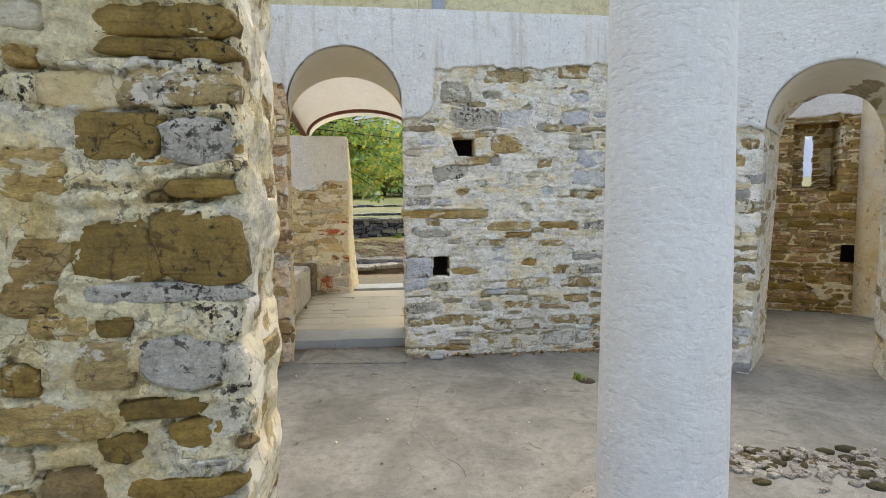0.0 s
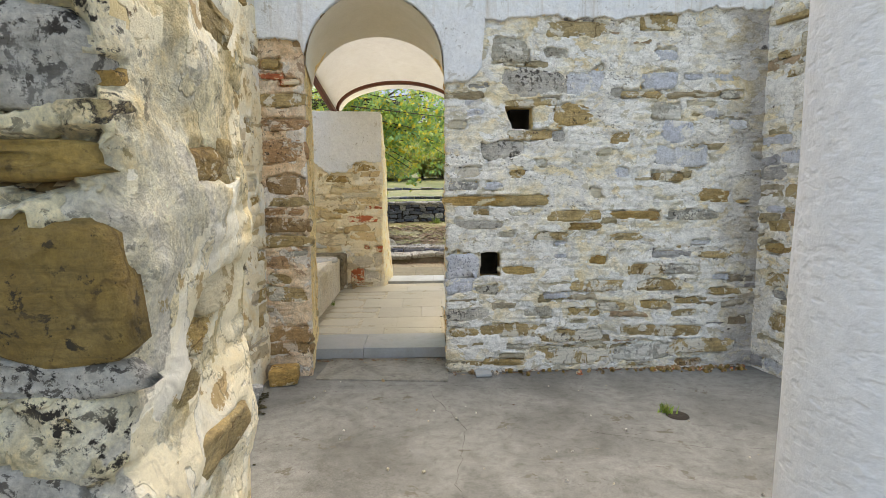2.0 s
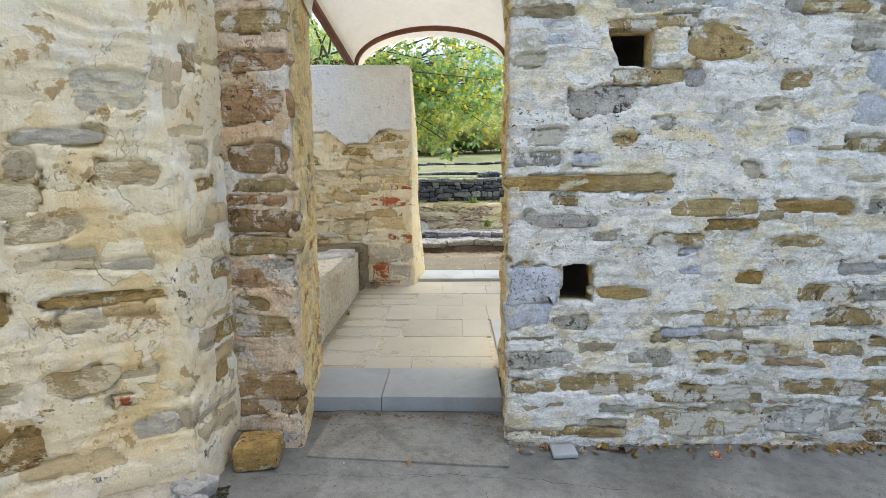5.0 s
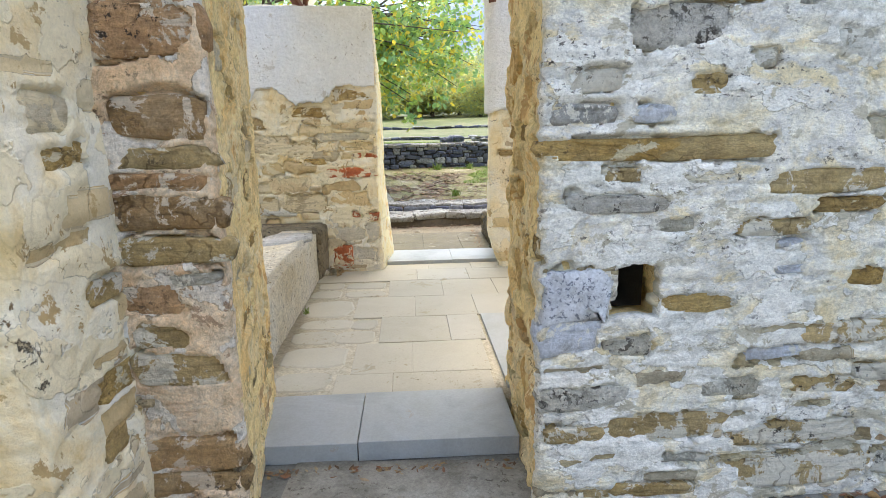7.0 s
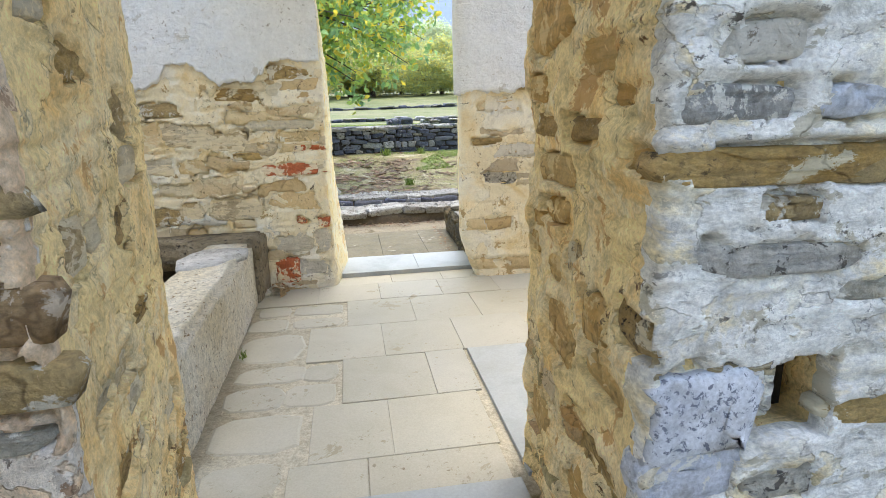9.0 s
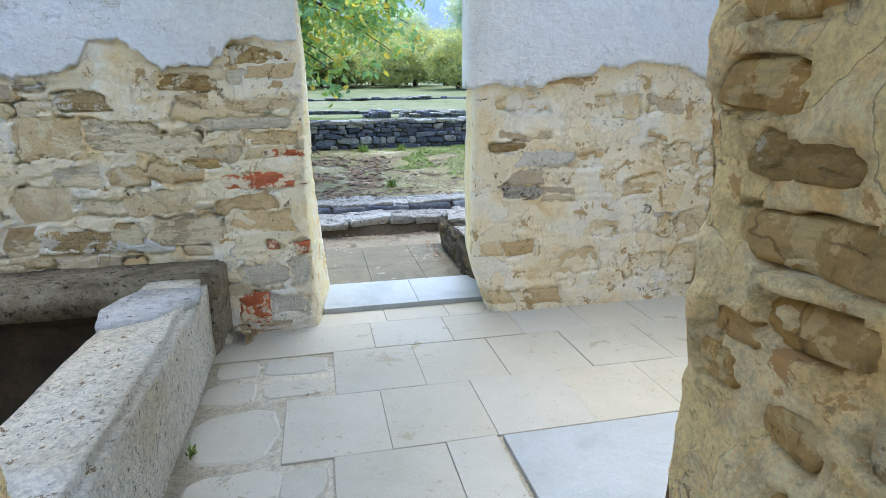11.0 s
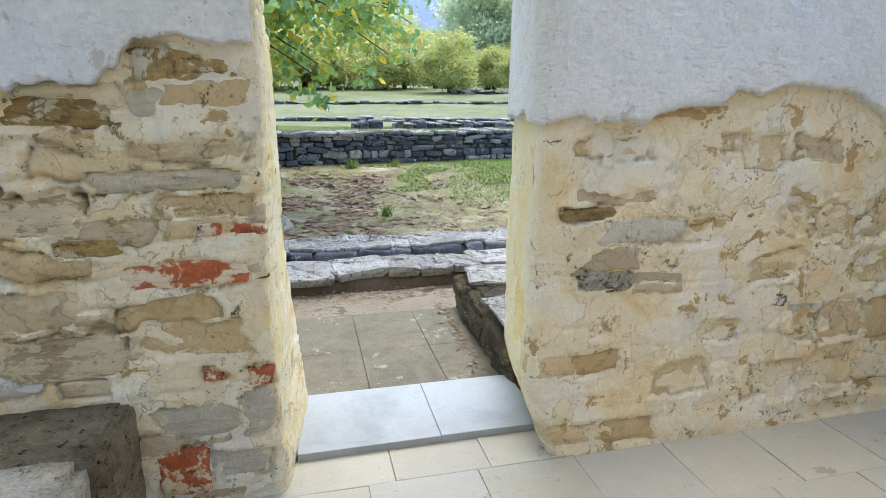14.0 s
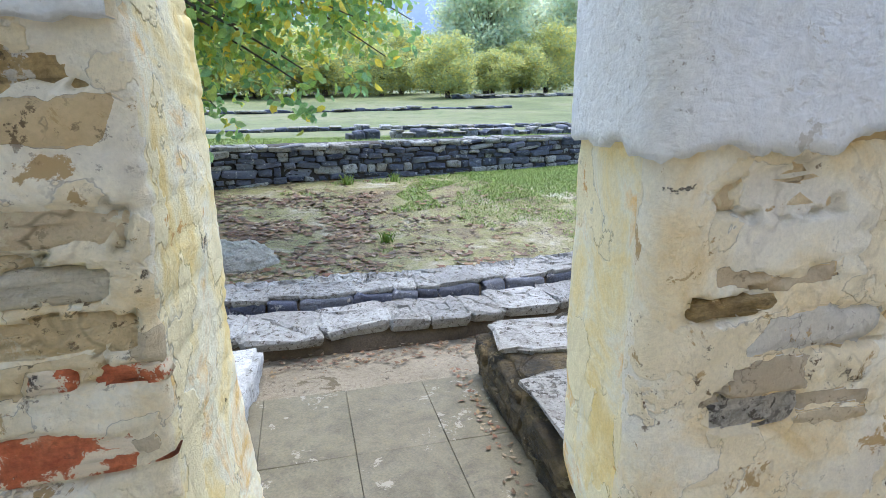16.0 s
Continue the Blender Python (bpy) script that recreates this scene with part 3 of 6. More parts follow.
class Beds:
    """The stones set in the faces of a wall: (kind, u, z, w, h) on 'front' (u along the wall), 'left' or 'right' (u into the wall). proud: how far they stand out of the mortar."""

    def __init__(self):
        self.stones, self.cells = [], {}

    def free(self, side, u, z, w, h, gap=0.012):
        return not any(s_[0] == side and abs(s_[2] - u) < (s_[4] + w) / 2 + gap and abs(s_[3] - z) < (s_[5] + h) / 2 + gap for s_ in self.stones)

    def add(self, side, kind, u, z, w, h, proud=-0.004, tilt=0.0):
        st = (side, kind, u, z, w, h, proud, tilt)
        self.stones.append(st)
        for i in range(math.floor((u - w / 2 - 0.05) * 5), math.floor((u + w / 2 + 0.05) * 5) + 1):
            for j in range(math.floor((z - h / 2 - 0.05) * 5), math.floor((z + h / 2 + 0.05) * 5) + 1):
                self.cells.setdefault((side, i, j), []).append(st)

    def rows(self, side, rows, proud, rng, tilt=3.0):
        for kind, u, z, w, h in rows:
            self.add(side, kind, u, z, w, h, proud + (0.004 if kind == 'K' else 0.0) + rng.uniform(-0.003, 0.003), rng.uniform(-tilt, tilt))

    def fill(self, side, rng, kinds, u0, u1, z0, z1, hs, ws, keep, proud, clear=lambda u, z, w, h: True):
        for u, z, w, h in list(courses(rng, u0, u1, z0, z1, hs, ws, keep, clear)):
            if self.free(side, u, z, w, h):
                self.add(side, rng.choice(kinds), u, z, w, h, proud + rng.uniform(-0.004, 0.004), rng.uniform(-4, 4))

    def depth_in(self, side, u, z):
        """Metres from (u, z) to the edge of the nearest stone, positive inside it, and how deep the mortar sinks there."""
        best, sink = -1.0, 0.0
        for _, _, su, sz, w, h, proud, tilt in self.cells.get((side, math.floor(u * 5), math.floor(z * 5)), ()):
            du, dz = u - su, z - sz - (u - su) * math.tan(radians(-tilt)) * (1 if side == 'front' else 0)
            big = min(h, 0.16)
            dz += big * (0.36 * noise.noise(Vector((u * 5, z * 7, su * 9))) + 0.16 * noise.noise(Vector((u * 17, z * 21, su * 5))))
            du += 0.045 * noise.noise(Vector((u * 4, z * 9, sz * 9 + 4))) + 0.02 * noise.noise(Vector((u * 15, z * 30, sz * 5)))
            q = ((abs(du) / (w / 2)) ** 5 + (abs(dz) / (h / 2)) ** 5) ** 0.2
            d = (1 - q) * h / 2 if q < 1 else -max(abs(du) - w / 2, abs(dz) - h / 2, (q - 1) * h / 2)
            if d > best:
                best, sink = d, 0.016 if proud < 0.003 else 0.026
        return best, sink

    def lay_all(self, parent, rng, at, amp, f, places):
        """Lays the stones as pieces. places: for each side a function of u and z that gives the place and turn of the face there."""
        for side, kind, u, z, w, h, proud, tilt in self.stones:
            grow = (1.2, 1.24) if proud < 0.003 else (1.0, 1.0)
            m = places[side](u, z)
            bend = wobble(m.translation + Vector((0, 0, z)) + at, amp, f)
            out_ = -(m.to_3x3().inverted() @ bend).y
            name = {'K': 'brick', 'X': 'granite_block'}.get(kind, 'stone')
            lay(KINDS[kind], parent, rng, 0, z, w * grow[0], h * grow[1], proud + out_, 0.06, tilt, m, name)


class Sheet:
    """Collects grid patches whose shared places become shared vertices, then bends them by a warp and by noise."""

    def __init__(self):
        self.keys, self.pts, self.faces = {}, [], []

    def vert(self, p):
        k = (round(p[0], 4), round(p[1], 4), round(p[2], 4))
        if k not in self.keys:
            self.keys[k] = len(self.pts)
            self.pts.append(Vector(p))
        return self.keys[k]

    def grid(self, fn, na, nb, flip=False, skip=None):
        ids = [[self.vert(fn(i, j)) for j in range(nb)] for i in range(na)]
        for i in range(na - 1):
            for j in range(nb - 1):
                if skip and skip(i, j):
                    continue
                q = [ids[i][j], ids[i + 1][j], ids[i + 1][j + 1], ids[i][j + 1]]
                q = list(dict.fromkeys(q))
                if len(q) > 2:
                    self.faces.append(q[::-1] if flip else q)

    def mesh(self, name, amp=0.0, f=3.0, warp=None, at=Vector((0, 0, 0)), relief=None, beds=None):
        out = []
        for p in self.pts:
            q = Vector(warp(p)) if warp else p.copy()
            if amp:
                q += wobble(q + at, amp, f)
            out.append(q)
        me = bpy.data.meshes.new(name)
        me.from_pydata(out, [], self.faces)
        me.update()
        if relief:
            rubble_relief(me, at, *relief, beds=beds)
        return me


def spaced(a, b, step, extra=()):
    n = max(1, math.ceil(abs(b - a) / step))
    s = [a + (b - a) * i / n for i in range(n + 1)]
    for e in extra:
        if a + 0.004 < e < b - 0.004:
            s = [x for x in s if abs(x - e) > 0.009 or x in (a, b)] + [e]
    return sorted(s)


def wall_mesh(name, ua, ub, height, thick, door=None, holes=(), step=0.03, amp=0.012, f=3.0, warp=None, z0=-0.05, at=Vector((0, 0, 0)), back=True, relief=None, beds=None):
    """A wall: u along it, v into it (0 is the front), z up. door: (u0, u1, spring height, crown height). holes: (u0, u1, z0, z1) sockets."""
    S = Sheet()
    zx = [z for h in holes for z in h[2:]]
    ux = [u for h in holes for u in h[:2]]
    vs = spaced(0, thick, 0.017 if step < 0.02 else 0.05)
    if door:
        u0, u1, zs, zc = door
        zlow, zhigh = spaced(z0, zs, step, zx), spaced(zs, height, step, zx)
        zl = zlow + zhigh[1:]
        spans = [(ua, u0), (u1, ub)]
    else:
        zl = spaced(z0, height, step, zx)
        spans = [(ua, ub)]

    def in_hole(u, z):
        return any(h[0] < u < h[1] and h[2] < z < h[3] for h in holes)

    for a, b in spans:
        us = spaced(a, b, step, ux)
        S.grid(lambda i, j: (us[i], 0, zl[j]), len(us), len(zl), False,
               lambda i, j: in_hole((us[i] + us[i + 1]) / 2, (zl[j] + zl[j + 1]) / 2))
        if back:
            ub_, zb_ = spaced(a, b, 0.12), spaced(z0, height, 0.12)
            S.grid(lambda i, j: (ub_[i], thick, zb_[j]), len(ub_), len(zb_), True)
        S.grid(lambda i, j: (us[i], vs[j], height), len(us), len(vs), False)
        S.grid(lambda i, j: (a, vs[i], zl[j]), len(vs), len(zl), True)
        S.grid(lambda i, j: (b, vs[i], zl[j]), len(vs), len(zl), False)
    if door:
        us = spaced(u0, u1, step)

        def arch(u):
            c, h = (u0 + u1) / 2, (u1 - u0) / 2
            return zs + (zc - zs) * math.sqrt(max(0.0, 1 - ((u - c) / h) ** 2))

        nz_ = len(zhigh)

        def up(u, j):
            a_ = arch(u)
            return a_ + (zhigh[j] - zs) * (height - a_) / (height - zs)

        S.grid(lambda i, j: (us[i], 0, up(us[i], j)), len(us), nz_, False)
        S.grid(lambda i, j: (us[i], thick, up(us[i], j)), len(us), nz_, True)
        S.grid(lambda i, j: (us[i], vs[j], height), len(us), len(vs), False)
        S.grid(lambda i, j: (us[i], vs[j], arch(us[i])), len(us), len(vs), True)
    for h in holes:
        hz = [z for z in zl if h[2] - 1e-6 <= z <= h[3] + 1e-6]
        hu = [u for u in spaced(*[s for s in spans if s[0] <= h[0] <= s[1]][0], step, ux) if h[0] - 1e-6 <= u <= h[1] + 1e-6]
        hv = spaced(0, 0.36, 0.06)
        S.grid(lambda i, j: (h[0], hv[i], hz[j]), len(hv), len(hz), False)
        S.grid(lambda i, j: (h[1], hv[i], hz[j]), len(hv), len(hz), True)
        S.grid(lambda i, j: (hu[i], hv[j], h[2]), len(hu), len(hv), False)
        S.grid(lambda i, j: (hu[i], hv[j], h[3]), len(hu), len(hv), True)
        S.grid(lambda i, j: (hu[i], hv[-1], hz[j]), len(hu), len(hz), False)
    return S.mesh(name, amp, f, warp, at, relief, beds)


def rounded(boxes, r):
    """A warp that rounds the upright corners of boxes (u0, u1, v0, v1)."""
    def fn(p):
        for a, b, c, d in boxes:
            if a - 1e-4 <= p.x <= b + 1e-4 and c - 1e-4 <= p.y <= d + 1e-4:
                qx, qy = min(max(p.x, a + r), b - r), min(max(p.y, c + r), d - r)
                dx, dy = p.x - qx, p.y - qy
                n = math.hypot(dx, dy)
                if n > r:
                    return Vector((qx + dx / n * r, qy + dy / n * r, p.z))
        return p.copy()
    return fn


def plaster_mesh(name, us, low, high, thick=0.028, amp=0.006, f=4.0, turn=None, warp=None):
    """A coat of plaster between the heights low(u) and high(u), with a broken lower edge. turn: the u at which it goes round a corner into the jamb."""
    S = Sheet()
    n = 44

    def at_(u, z, out_):
        if turn is None or u >= turn:
            p, nn = Vector((u, 0, z)), Vector((0, -1, 0))
        else:
            p, nn = Vector((turn, turn - u, z)), Vector((-1, 0, 0))
        if turn is not None and abs(u - turn) < 0.07:
            nn = Vector((-1, 0, 0)).lerp(Vector((0, -1, 0)), (u - turn + 0.07) / 0.14).normalized()
        return tuple((Vector(warp(p)) if warp else p) + nn * out_)

    S.grid(lambda i, j: at_(us[i], low(us[i]) + (high(us[i]) - low(us[i])) * j / n, thick), len(us), n + 1)
    S.grid(lambda i, j: at_(us[i], low(us[i]), (-0.012, thick)[j]), len(us), 2)
    return S.mesh(name, amp, f)


# stones: a few slab shapes, shared by all pieces
def stone_mesh(name, seed, ring=11, sharp=2.6):
    rng = random.Random(seed)
    bm = bmesh.new()
    rings = []
    ph = [rng.uniform(-0.14, 0.12) for _ in range(ring)]
    tilt = rng.uniform(-0.12, 0.12), rng.uniform(-0.12, 0.12)
    for scale, d in ((1.0, 0.6), (1.0, -0.1), (0.96, -0.26), (0.88, -0.37), (0.66, -0.41), (0.36, -0.42)):
        row = []
        for i in range(ring):
            a = 2 * math.pi * (i + 1.2 * ph[i]) / ring
            c, s = math.cos(a), math.sin(a)
            x = math.copysign(abs(c) ** (2 / sharp), c) * 0.5 * (1 + ph[i]) * scale
            z = math.copysign(abs(s) ** (2 / sharp), s) * 0.5 * (1 + ph[(i * 3 + 1) % ring] * 1.3) * scale
            y = d + (x * tilt[0] + z * tilt[1] + rng.uniform(-0.09, 0.09) if d < 0 else 0)
            row.append(bm.verts.new((x, y, z)))
        rings.append(row)
    for a, b in zip(rings, rings[1:]):
        for i in range(ring):
            bm.faces.new((a[i], a[(i + 1) % ring], b[(i + 1) % ring], b[i]))
    bm.faces.new(rings[-1])
    bmesh.ops.recalc_face_normals(bm, faces=bm.faces[:])
    me = bpy.data.meshes.new(name)
    bm.to_mesh(me)
    bm.free()
    return me


def rough_slab(name, seed, material, ring=16):
    """A broad natural slab, 1 x 1 x 1, lying flat: an uneven outline, a pitted top, undercut sides."""
    r = random.Random(seed)
    bm = bmesh.new()
    ph = [r.uniform(-0.1, 0.07) for _ in range(ring)]
    rows = []
    for sc, z in ((0.9, -0.5), (0.98, -0.1), (1.0, 0.3), (0.985, 0.43), (0.86, 0.47), (0.6, 0.48), (0.3, 0.48)):
        row = []
        for i in range(ring):
            a = 2 * math.pi * (i + ph[(i * 5 + 2) % ring]) / ring
            c, s = math.cos(a), math.sin(a)
            x = math.copysign(abs(c) ** 0.3, c) * 0.52 * (1 + ph[i]) * sc
            y = math.copysign(abs(s) ** 0.3, s) * 0.52 * (1 + ph[(i * 3 + 1) % ring]) * sc
            row.append(bm.verts.new((x + r.uniform(-0.012, 0.012), y + r.uniform(-0.012, 0.012), z + (r.uniform(-0.26, 0.06) if z > 0 else r.uniform(-0.05, 0.05)))))
        rows.append(row)
    for a, b in zip(rows, rows[1:]):
        for i in range(ring):
            bm.faces.new((a[i], a[(i + 1) % ring], b[(i + 1) % ring], b[i]))
    bm.faces.new(rows[-1])
    bmesh.ops.recalc_face_normals(bm, faces=bm.faces[:])
    me = bpy.data.meshes.new(name)
    bm.to_mesh(me)
    bm.free()
    me.materials.append(material)
    return me


def stone_set(name, material, count=10, sharp=3.2, soft=True):
    out = []
    for i in range(count):
        me = stone_mesh(name, 100 + i + len(name) * 37, 12 + i % 4, sharp + (i % 3) * 0.9)
        me.materials.append(material)
        me.polygons.foreach_set("use_smooth", [soft] * len(me.polygons))
        out.append(me)
    return out


WARM_STONES = stone_set("stone", STONE_WARM)
CREAM_STONES = stone_set("stone", STONE_CREAM)
BROWN_STONES = stone_set("stone", STONE_BROWN, sharp=4.0)
DARK_STONES = stone_set("stone", DARK_STONE, sharp=4.5)
PALE_STONES = stone_set("stone", LICHEN_STONE, sharp=4.0)
SHADED_STONES = stone_set("stone", SHADED_STONE)
PALE_SLABS = [rough_slab("slab_stone", 300 + i, LICHEN_STONE) for i in range(8)]
MOSSY_STONES = stone_set("stone", MOSSY, sharp=3.0)
BRICKS = stone_set("brick", BRICK, 4, 6.0)
GRANITES = stone_set("granite_block", GRANITE, 3, 5.0)
KINDS = {'B': stone_set("stone", BUFF), 'G': stone_set("stone", GREY_STONE), 'U': stone_set("stone", BLUE_STONE), 'O': stone_set("stone", OLIVE_STONE), 'L': stone_set("stone", SPECKLED), 'P': stone_set("stone", PALE_STONE),
         'W': WARM_STONES, 'C': CREAM_STONES, 'R': BROWN_STONES, 'K': BRICKS, 'X': GRANITES, 'M': stone_set("stone", WASHED), 'Y': stone_set("stone", OCHRE_JAMB)}


def lay(meshes, parent, rng, u, z, w, h, proud=0.012, deep=0.05, tilt=0.0, face=None, name="stone"):
    """One piece in a wall's face, centred at (u, z); face: the place and turn of another face of the wall."""
    ob = new(name, rng.choice(meshes))
    ob.parent = parent
    flip = rng.choice((0, 180))
    m = Matrix.Translation((u, deep * 0.42 - proud, z)) @ Euler((0, radians(tilt + flip), 0)).to_matrix().to_4x4() @ Matrix.Diagonal((w, deep, h, 1))
    ob.matrix_local = (face or Matrix()) @ m
    return ob


def courses(rng, u0, u1, z0, z1, hs, ws, keep, clear=lambda u, z, w, h: True):
    """Rough courses of stones: (u, z, w, h)."""
    z = z0
    while z < z1:
        h = rng.uniform(*hs)
        u = u0 - rng.uniform(0, ws[0])
        while u < u1:
            w = rng.uniform(*ws)
            hh = h * rng.uniform(0.7, 1.12)
            uc, zc = u + w / 2, z + h / 2 + rng.uniform(-0.012, 0.012)
            if rng.random() < keep and uc - w * 0.5 > u0 - 0.01 and uc + w * 0.5 < u1 + 0.01 and clear(uc, zc, w, hh):
                yield uc, zc, w * rng.uniform(0.9, 1.0), hh
            u += w + rng.uniform(0.004, 0.022)
        z += h + rng.uniform(0.004, 0.014)


def frame_at(x, y, deg):
    return pose(x, y, 0, 0, 0, deg)


def curve_of(points):
    """A height along a wall from (u, z) corners, with a crumbled edge."""
    def fn(u):
        for (a, za), (b, zb) in zip(points, points[1:]):
            if a <= u <= b:
                z = za + (zb - za) * (u - a) / max(1e-6, b - a)
                break
        else:
            z = points[0][1] if u < points[0][0] else points[-1][1]
        return z + noise.noise(Vector((u * 9, z * 3, 1.7))) * 0.028 + noise.noise(Vector((u * 31, 4.2, 0))) * 0.022 + noise.noise(Vector((u * 83, 2.2, 0))) * 0.012
    return fn

# ---- ground ----


def smooth(a, b, x):
    t = min(1.0, max(0.0, (x - a) / (b - a)))
    return t * t * (3 - 2 * t)


def far_wall_y(x):
    return 16.0 + 0.26 * x


def land(x, y):
    """Height of the ground."""
    low = -0.9 + 0.92 * smooth(9.0, 9.02, y)
    if abs(x) > 6.5 or y < -5.5:
        low = 0.0
    d = y - far_wall_y(x)
    z = low + 0.16 * smooth(10.9, 11.3, y) + 0.3 * smooth(12.3, 16.2, y)
    z += 0.5 * smooth(0.1, 0.45, d) if y > 11 else 0
    z += 1.3 * smooth(18, 50, y) + 0.05 * max(0, y - 60)
    z += noise.noise(Vector((x * 0.5, y * 0.5, 0))) * 0.03 * smooth(10.8, 11.5, y) + noise.noise(Vector((x * 0.06, y * 0.06, 3))) * 0.5 * smooth(24, 60, y)
    return z


def axis(lo, hi, core_lo, core_hi, fine, grow=1.25):
    pts = spaced(core_lo, core_hi, fine)
    s, p = fine, core_hi
    while p < hi:
        s *= grow
        p += s
        pts.append(p)
    s, p = fine, core_lo
    while p > lo:
        s *= grow
        p -= s
        pts.insert(0, p)
    return pts


gx, gy = axis(-500, 500, -7, 8, 0.12), axis(-300, 700, 8.8, 20, 0.12)
S = Sheet()
S.grid(lambda i, j: (gx[i], gy[j], land(gx[i], gy[j])), len(gx), len(gy))
gme = S.mesh("ground")
gme.materials.append(GROUND)
gme.materials.append(DRY_GRASS)
for pl_ in gme.polygons:
    if pl_.center.y > far_wall_y(max(-20, min(20, pl_.center.x))) + 0.3:
        pl_.material_index = 1
tagged(part("ground", gme, GROUND), "patchy autumn meadow of short grass and bare soil", "ground", kind="structure")

# screed floor of the round hall
fx, fy = spaced(-5.2, 8.2, 0.1), spaced(-4.4, 5.62, 0.1)
S = Sheet()
S.grid(lambda i, j: (fx[i], fy[j], 0.006 * noise.noise(Vector((fx[i] * 1.7, fy[j] * 1.7, 0))) - 0.004), len(fx), len(fy))
floor = tagged(part("floor", S.mesh("floor"), CONCRETE), "worn grey screed floor with stains and fine cracks", "floor", kind="structure")
fx2, fy2 = spaced(2.6, 8.2, 0.15), spaced(5.6, 9.4, 0.15)
S = Sheet()
S.grid(lambda i, j: (fx2[i], fy2[j], -0.004), len(fx2), len(fy2))
tagged(part("floor", S.mesh("floor"), CONCRETE), "worn grey screed floor of the side chapel", "floor", kind="structure")



def crack(pts, seed):
    """A hairline crack in the floor: a thin dark crooked ribbon."""
    r = random.Random(seed)
    vs, fs = [], []
    line = []
    for (a, b), (c, d) in zip(pts, pts[1:]):
        k = max(2, int(math.hypot(c - a, d - b) / 0.05))
        line += [(a + (c - a) * i / k + r.gauss(0, 0.008), b + (d - b) * i / k + r.gauss(0, 0.008)) for i in range(k)]
    for i, (x, y) in enumerate(line):
        w = r.uniform(0.0003, 0.0014)
        vs += [(x - w, y - w, 0.004), (x + w, y + w, 0.004)]
        if i:
            fs.append((2 * i - 2, 2 * i - 1, 2 * i + 1, 2 * i))
    me = bpy.data.meshes.new("crack")
    me.from_pydata(vs, [], fs)
    part("crack", me, DARK, floor, "hairline crack")


for i, pts in enumerate(([(-0.7, 4.75), (0.2, 4.83), (0.9, 4.78)], [(0.25, 4.7), (0.5, 4.1), (0.45, 3.5), (0.8, 2.8)], [(3.15, 4.75), (3.6, 4.66), (3.98, 4.5)], [(1.2, 4.1), (1.9, 3.9), (2.6, 4.0)])):
    crack(pts, i)

part("doorstep_strip", box_bm((-0.60, 4.92, -0.02), (0.36, 5.44, 0.007), 0.003, None, 0.006, 7), STRIP, floor, "paler patched strip of screed before the door sill")

# ---- wall with the arched doorway (W1) ----
rng = random.Random(11)
W1_AT, W1_DEG, W1_T = (0.0, 5.08), 6.0, 0.95
D0, D1, DS, DC = -0.64, 0.34, 2.24, 2.73
H1 = 3.05
w1_round = rounded([(-1.3, D0, 0, W1_T), (D1, 2.9, 0, W1_T)], 0.035)


def jamb_bulge(y, z):
    return 0.085 * y / W1_T + smooth(0.04, 0.2, y) * (0.03 * noise.noise(Vector((2.2, y * 4 + z, z * 5))) + 0.016 * noise.noise(Vector((5.2, y * 9 + z * 3, z * 14))))


def w1_warp(p):
    q = w1_round(p) if p.z < DS - 0.05 else p.copy()
    q.x -= 0.05 * smooth(1.78, 1.96, p.z) * smooth(2.1, 1.98, p.z) * smooth(0.97, 0.84, p.x) * smooth(0.62, 0.8, p.x)
    if 0.5 < p.x < 0.85 and 0.6 < p.z < 1.0:
        q.z += 0.008 * math.sin((p.x - 0.6) * 22) * smooth(0.15, 0.0, p.y)
    k = p.y / W1_T
    if p.x <= D0 + 1e-4:
        q.x -= 0.11 * k * math.exp(-(D0 - p.x) / 0.3)
    elif p.x >= D1 - 1e-4:
        q.x += jamb_bulge(p.y, p.z) * math.exp(-(p.x - D1) / 0.3)
    else:
        s = (p.x - D0) / (D1 - D0)
        q.x += k * (-0.11 * (1 - s) + 0.085 * s)
        q.z -= 0.04 * k * smooth(H1, DC, p.z)
    return q


W1_HOLES = [(0.60, 0.755, 0.72, 0.895), (0.83, 0.985, 1.80, 1.96)]
w1 = thing("wall_north", frame_at(*W1_AT, W1_DEG), "thick rubble stone wall with an arched doorway, lime mortar and broken white plaster", "wall", kind="structure")
rows_high = [('B', 1.89, 2.56, 0.26, 0.1), ('B', 1.29, 2.5, 0.41, 0.1), ('G', 0.81, 2.35, 0.25, 0.147), ('U', 1.92, 2.15, 0.24, 0.115), ('L', 0.99, 2.13, 0.42, 0.173), ('U', 1.35, 2.13, 0.28, 0.17), ('B', 1.79, 2.05, 0.27, 0.046),
             ('B', 0.97, 1.985, 0.36, 0.05), ('G', 1.97, 1.93, 0.21, 0.105), ('B', 1.28, 1.9, 0.26, 0.135), ('U', 2.06, 1.78, 0.21, 0.148), ('B', 0.97, 1.755, 0.3, 0.06), ('L', 0.76, 1.65, 0.3, 0.12), ('U', 2.11, 1.61, 0.38, 0.141),
             ('G', 1.34, 1.6, 0.11, 0.078), ('B', 2.0, 1.45, 0.2, 0.052), ('G', 0.46, 1.39, 0.2, 0.06), ('U', 0.7, 1.39, 0.14, 0.05), ('W', 2.37, 1.32, 0.22, 0.098)]
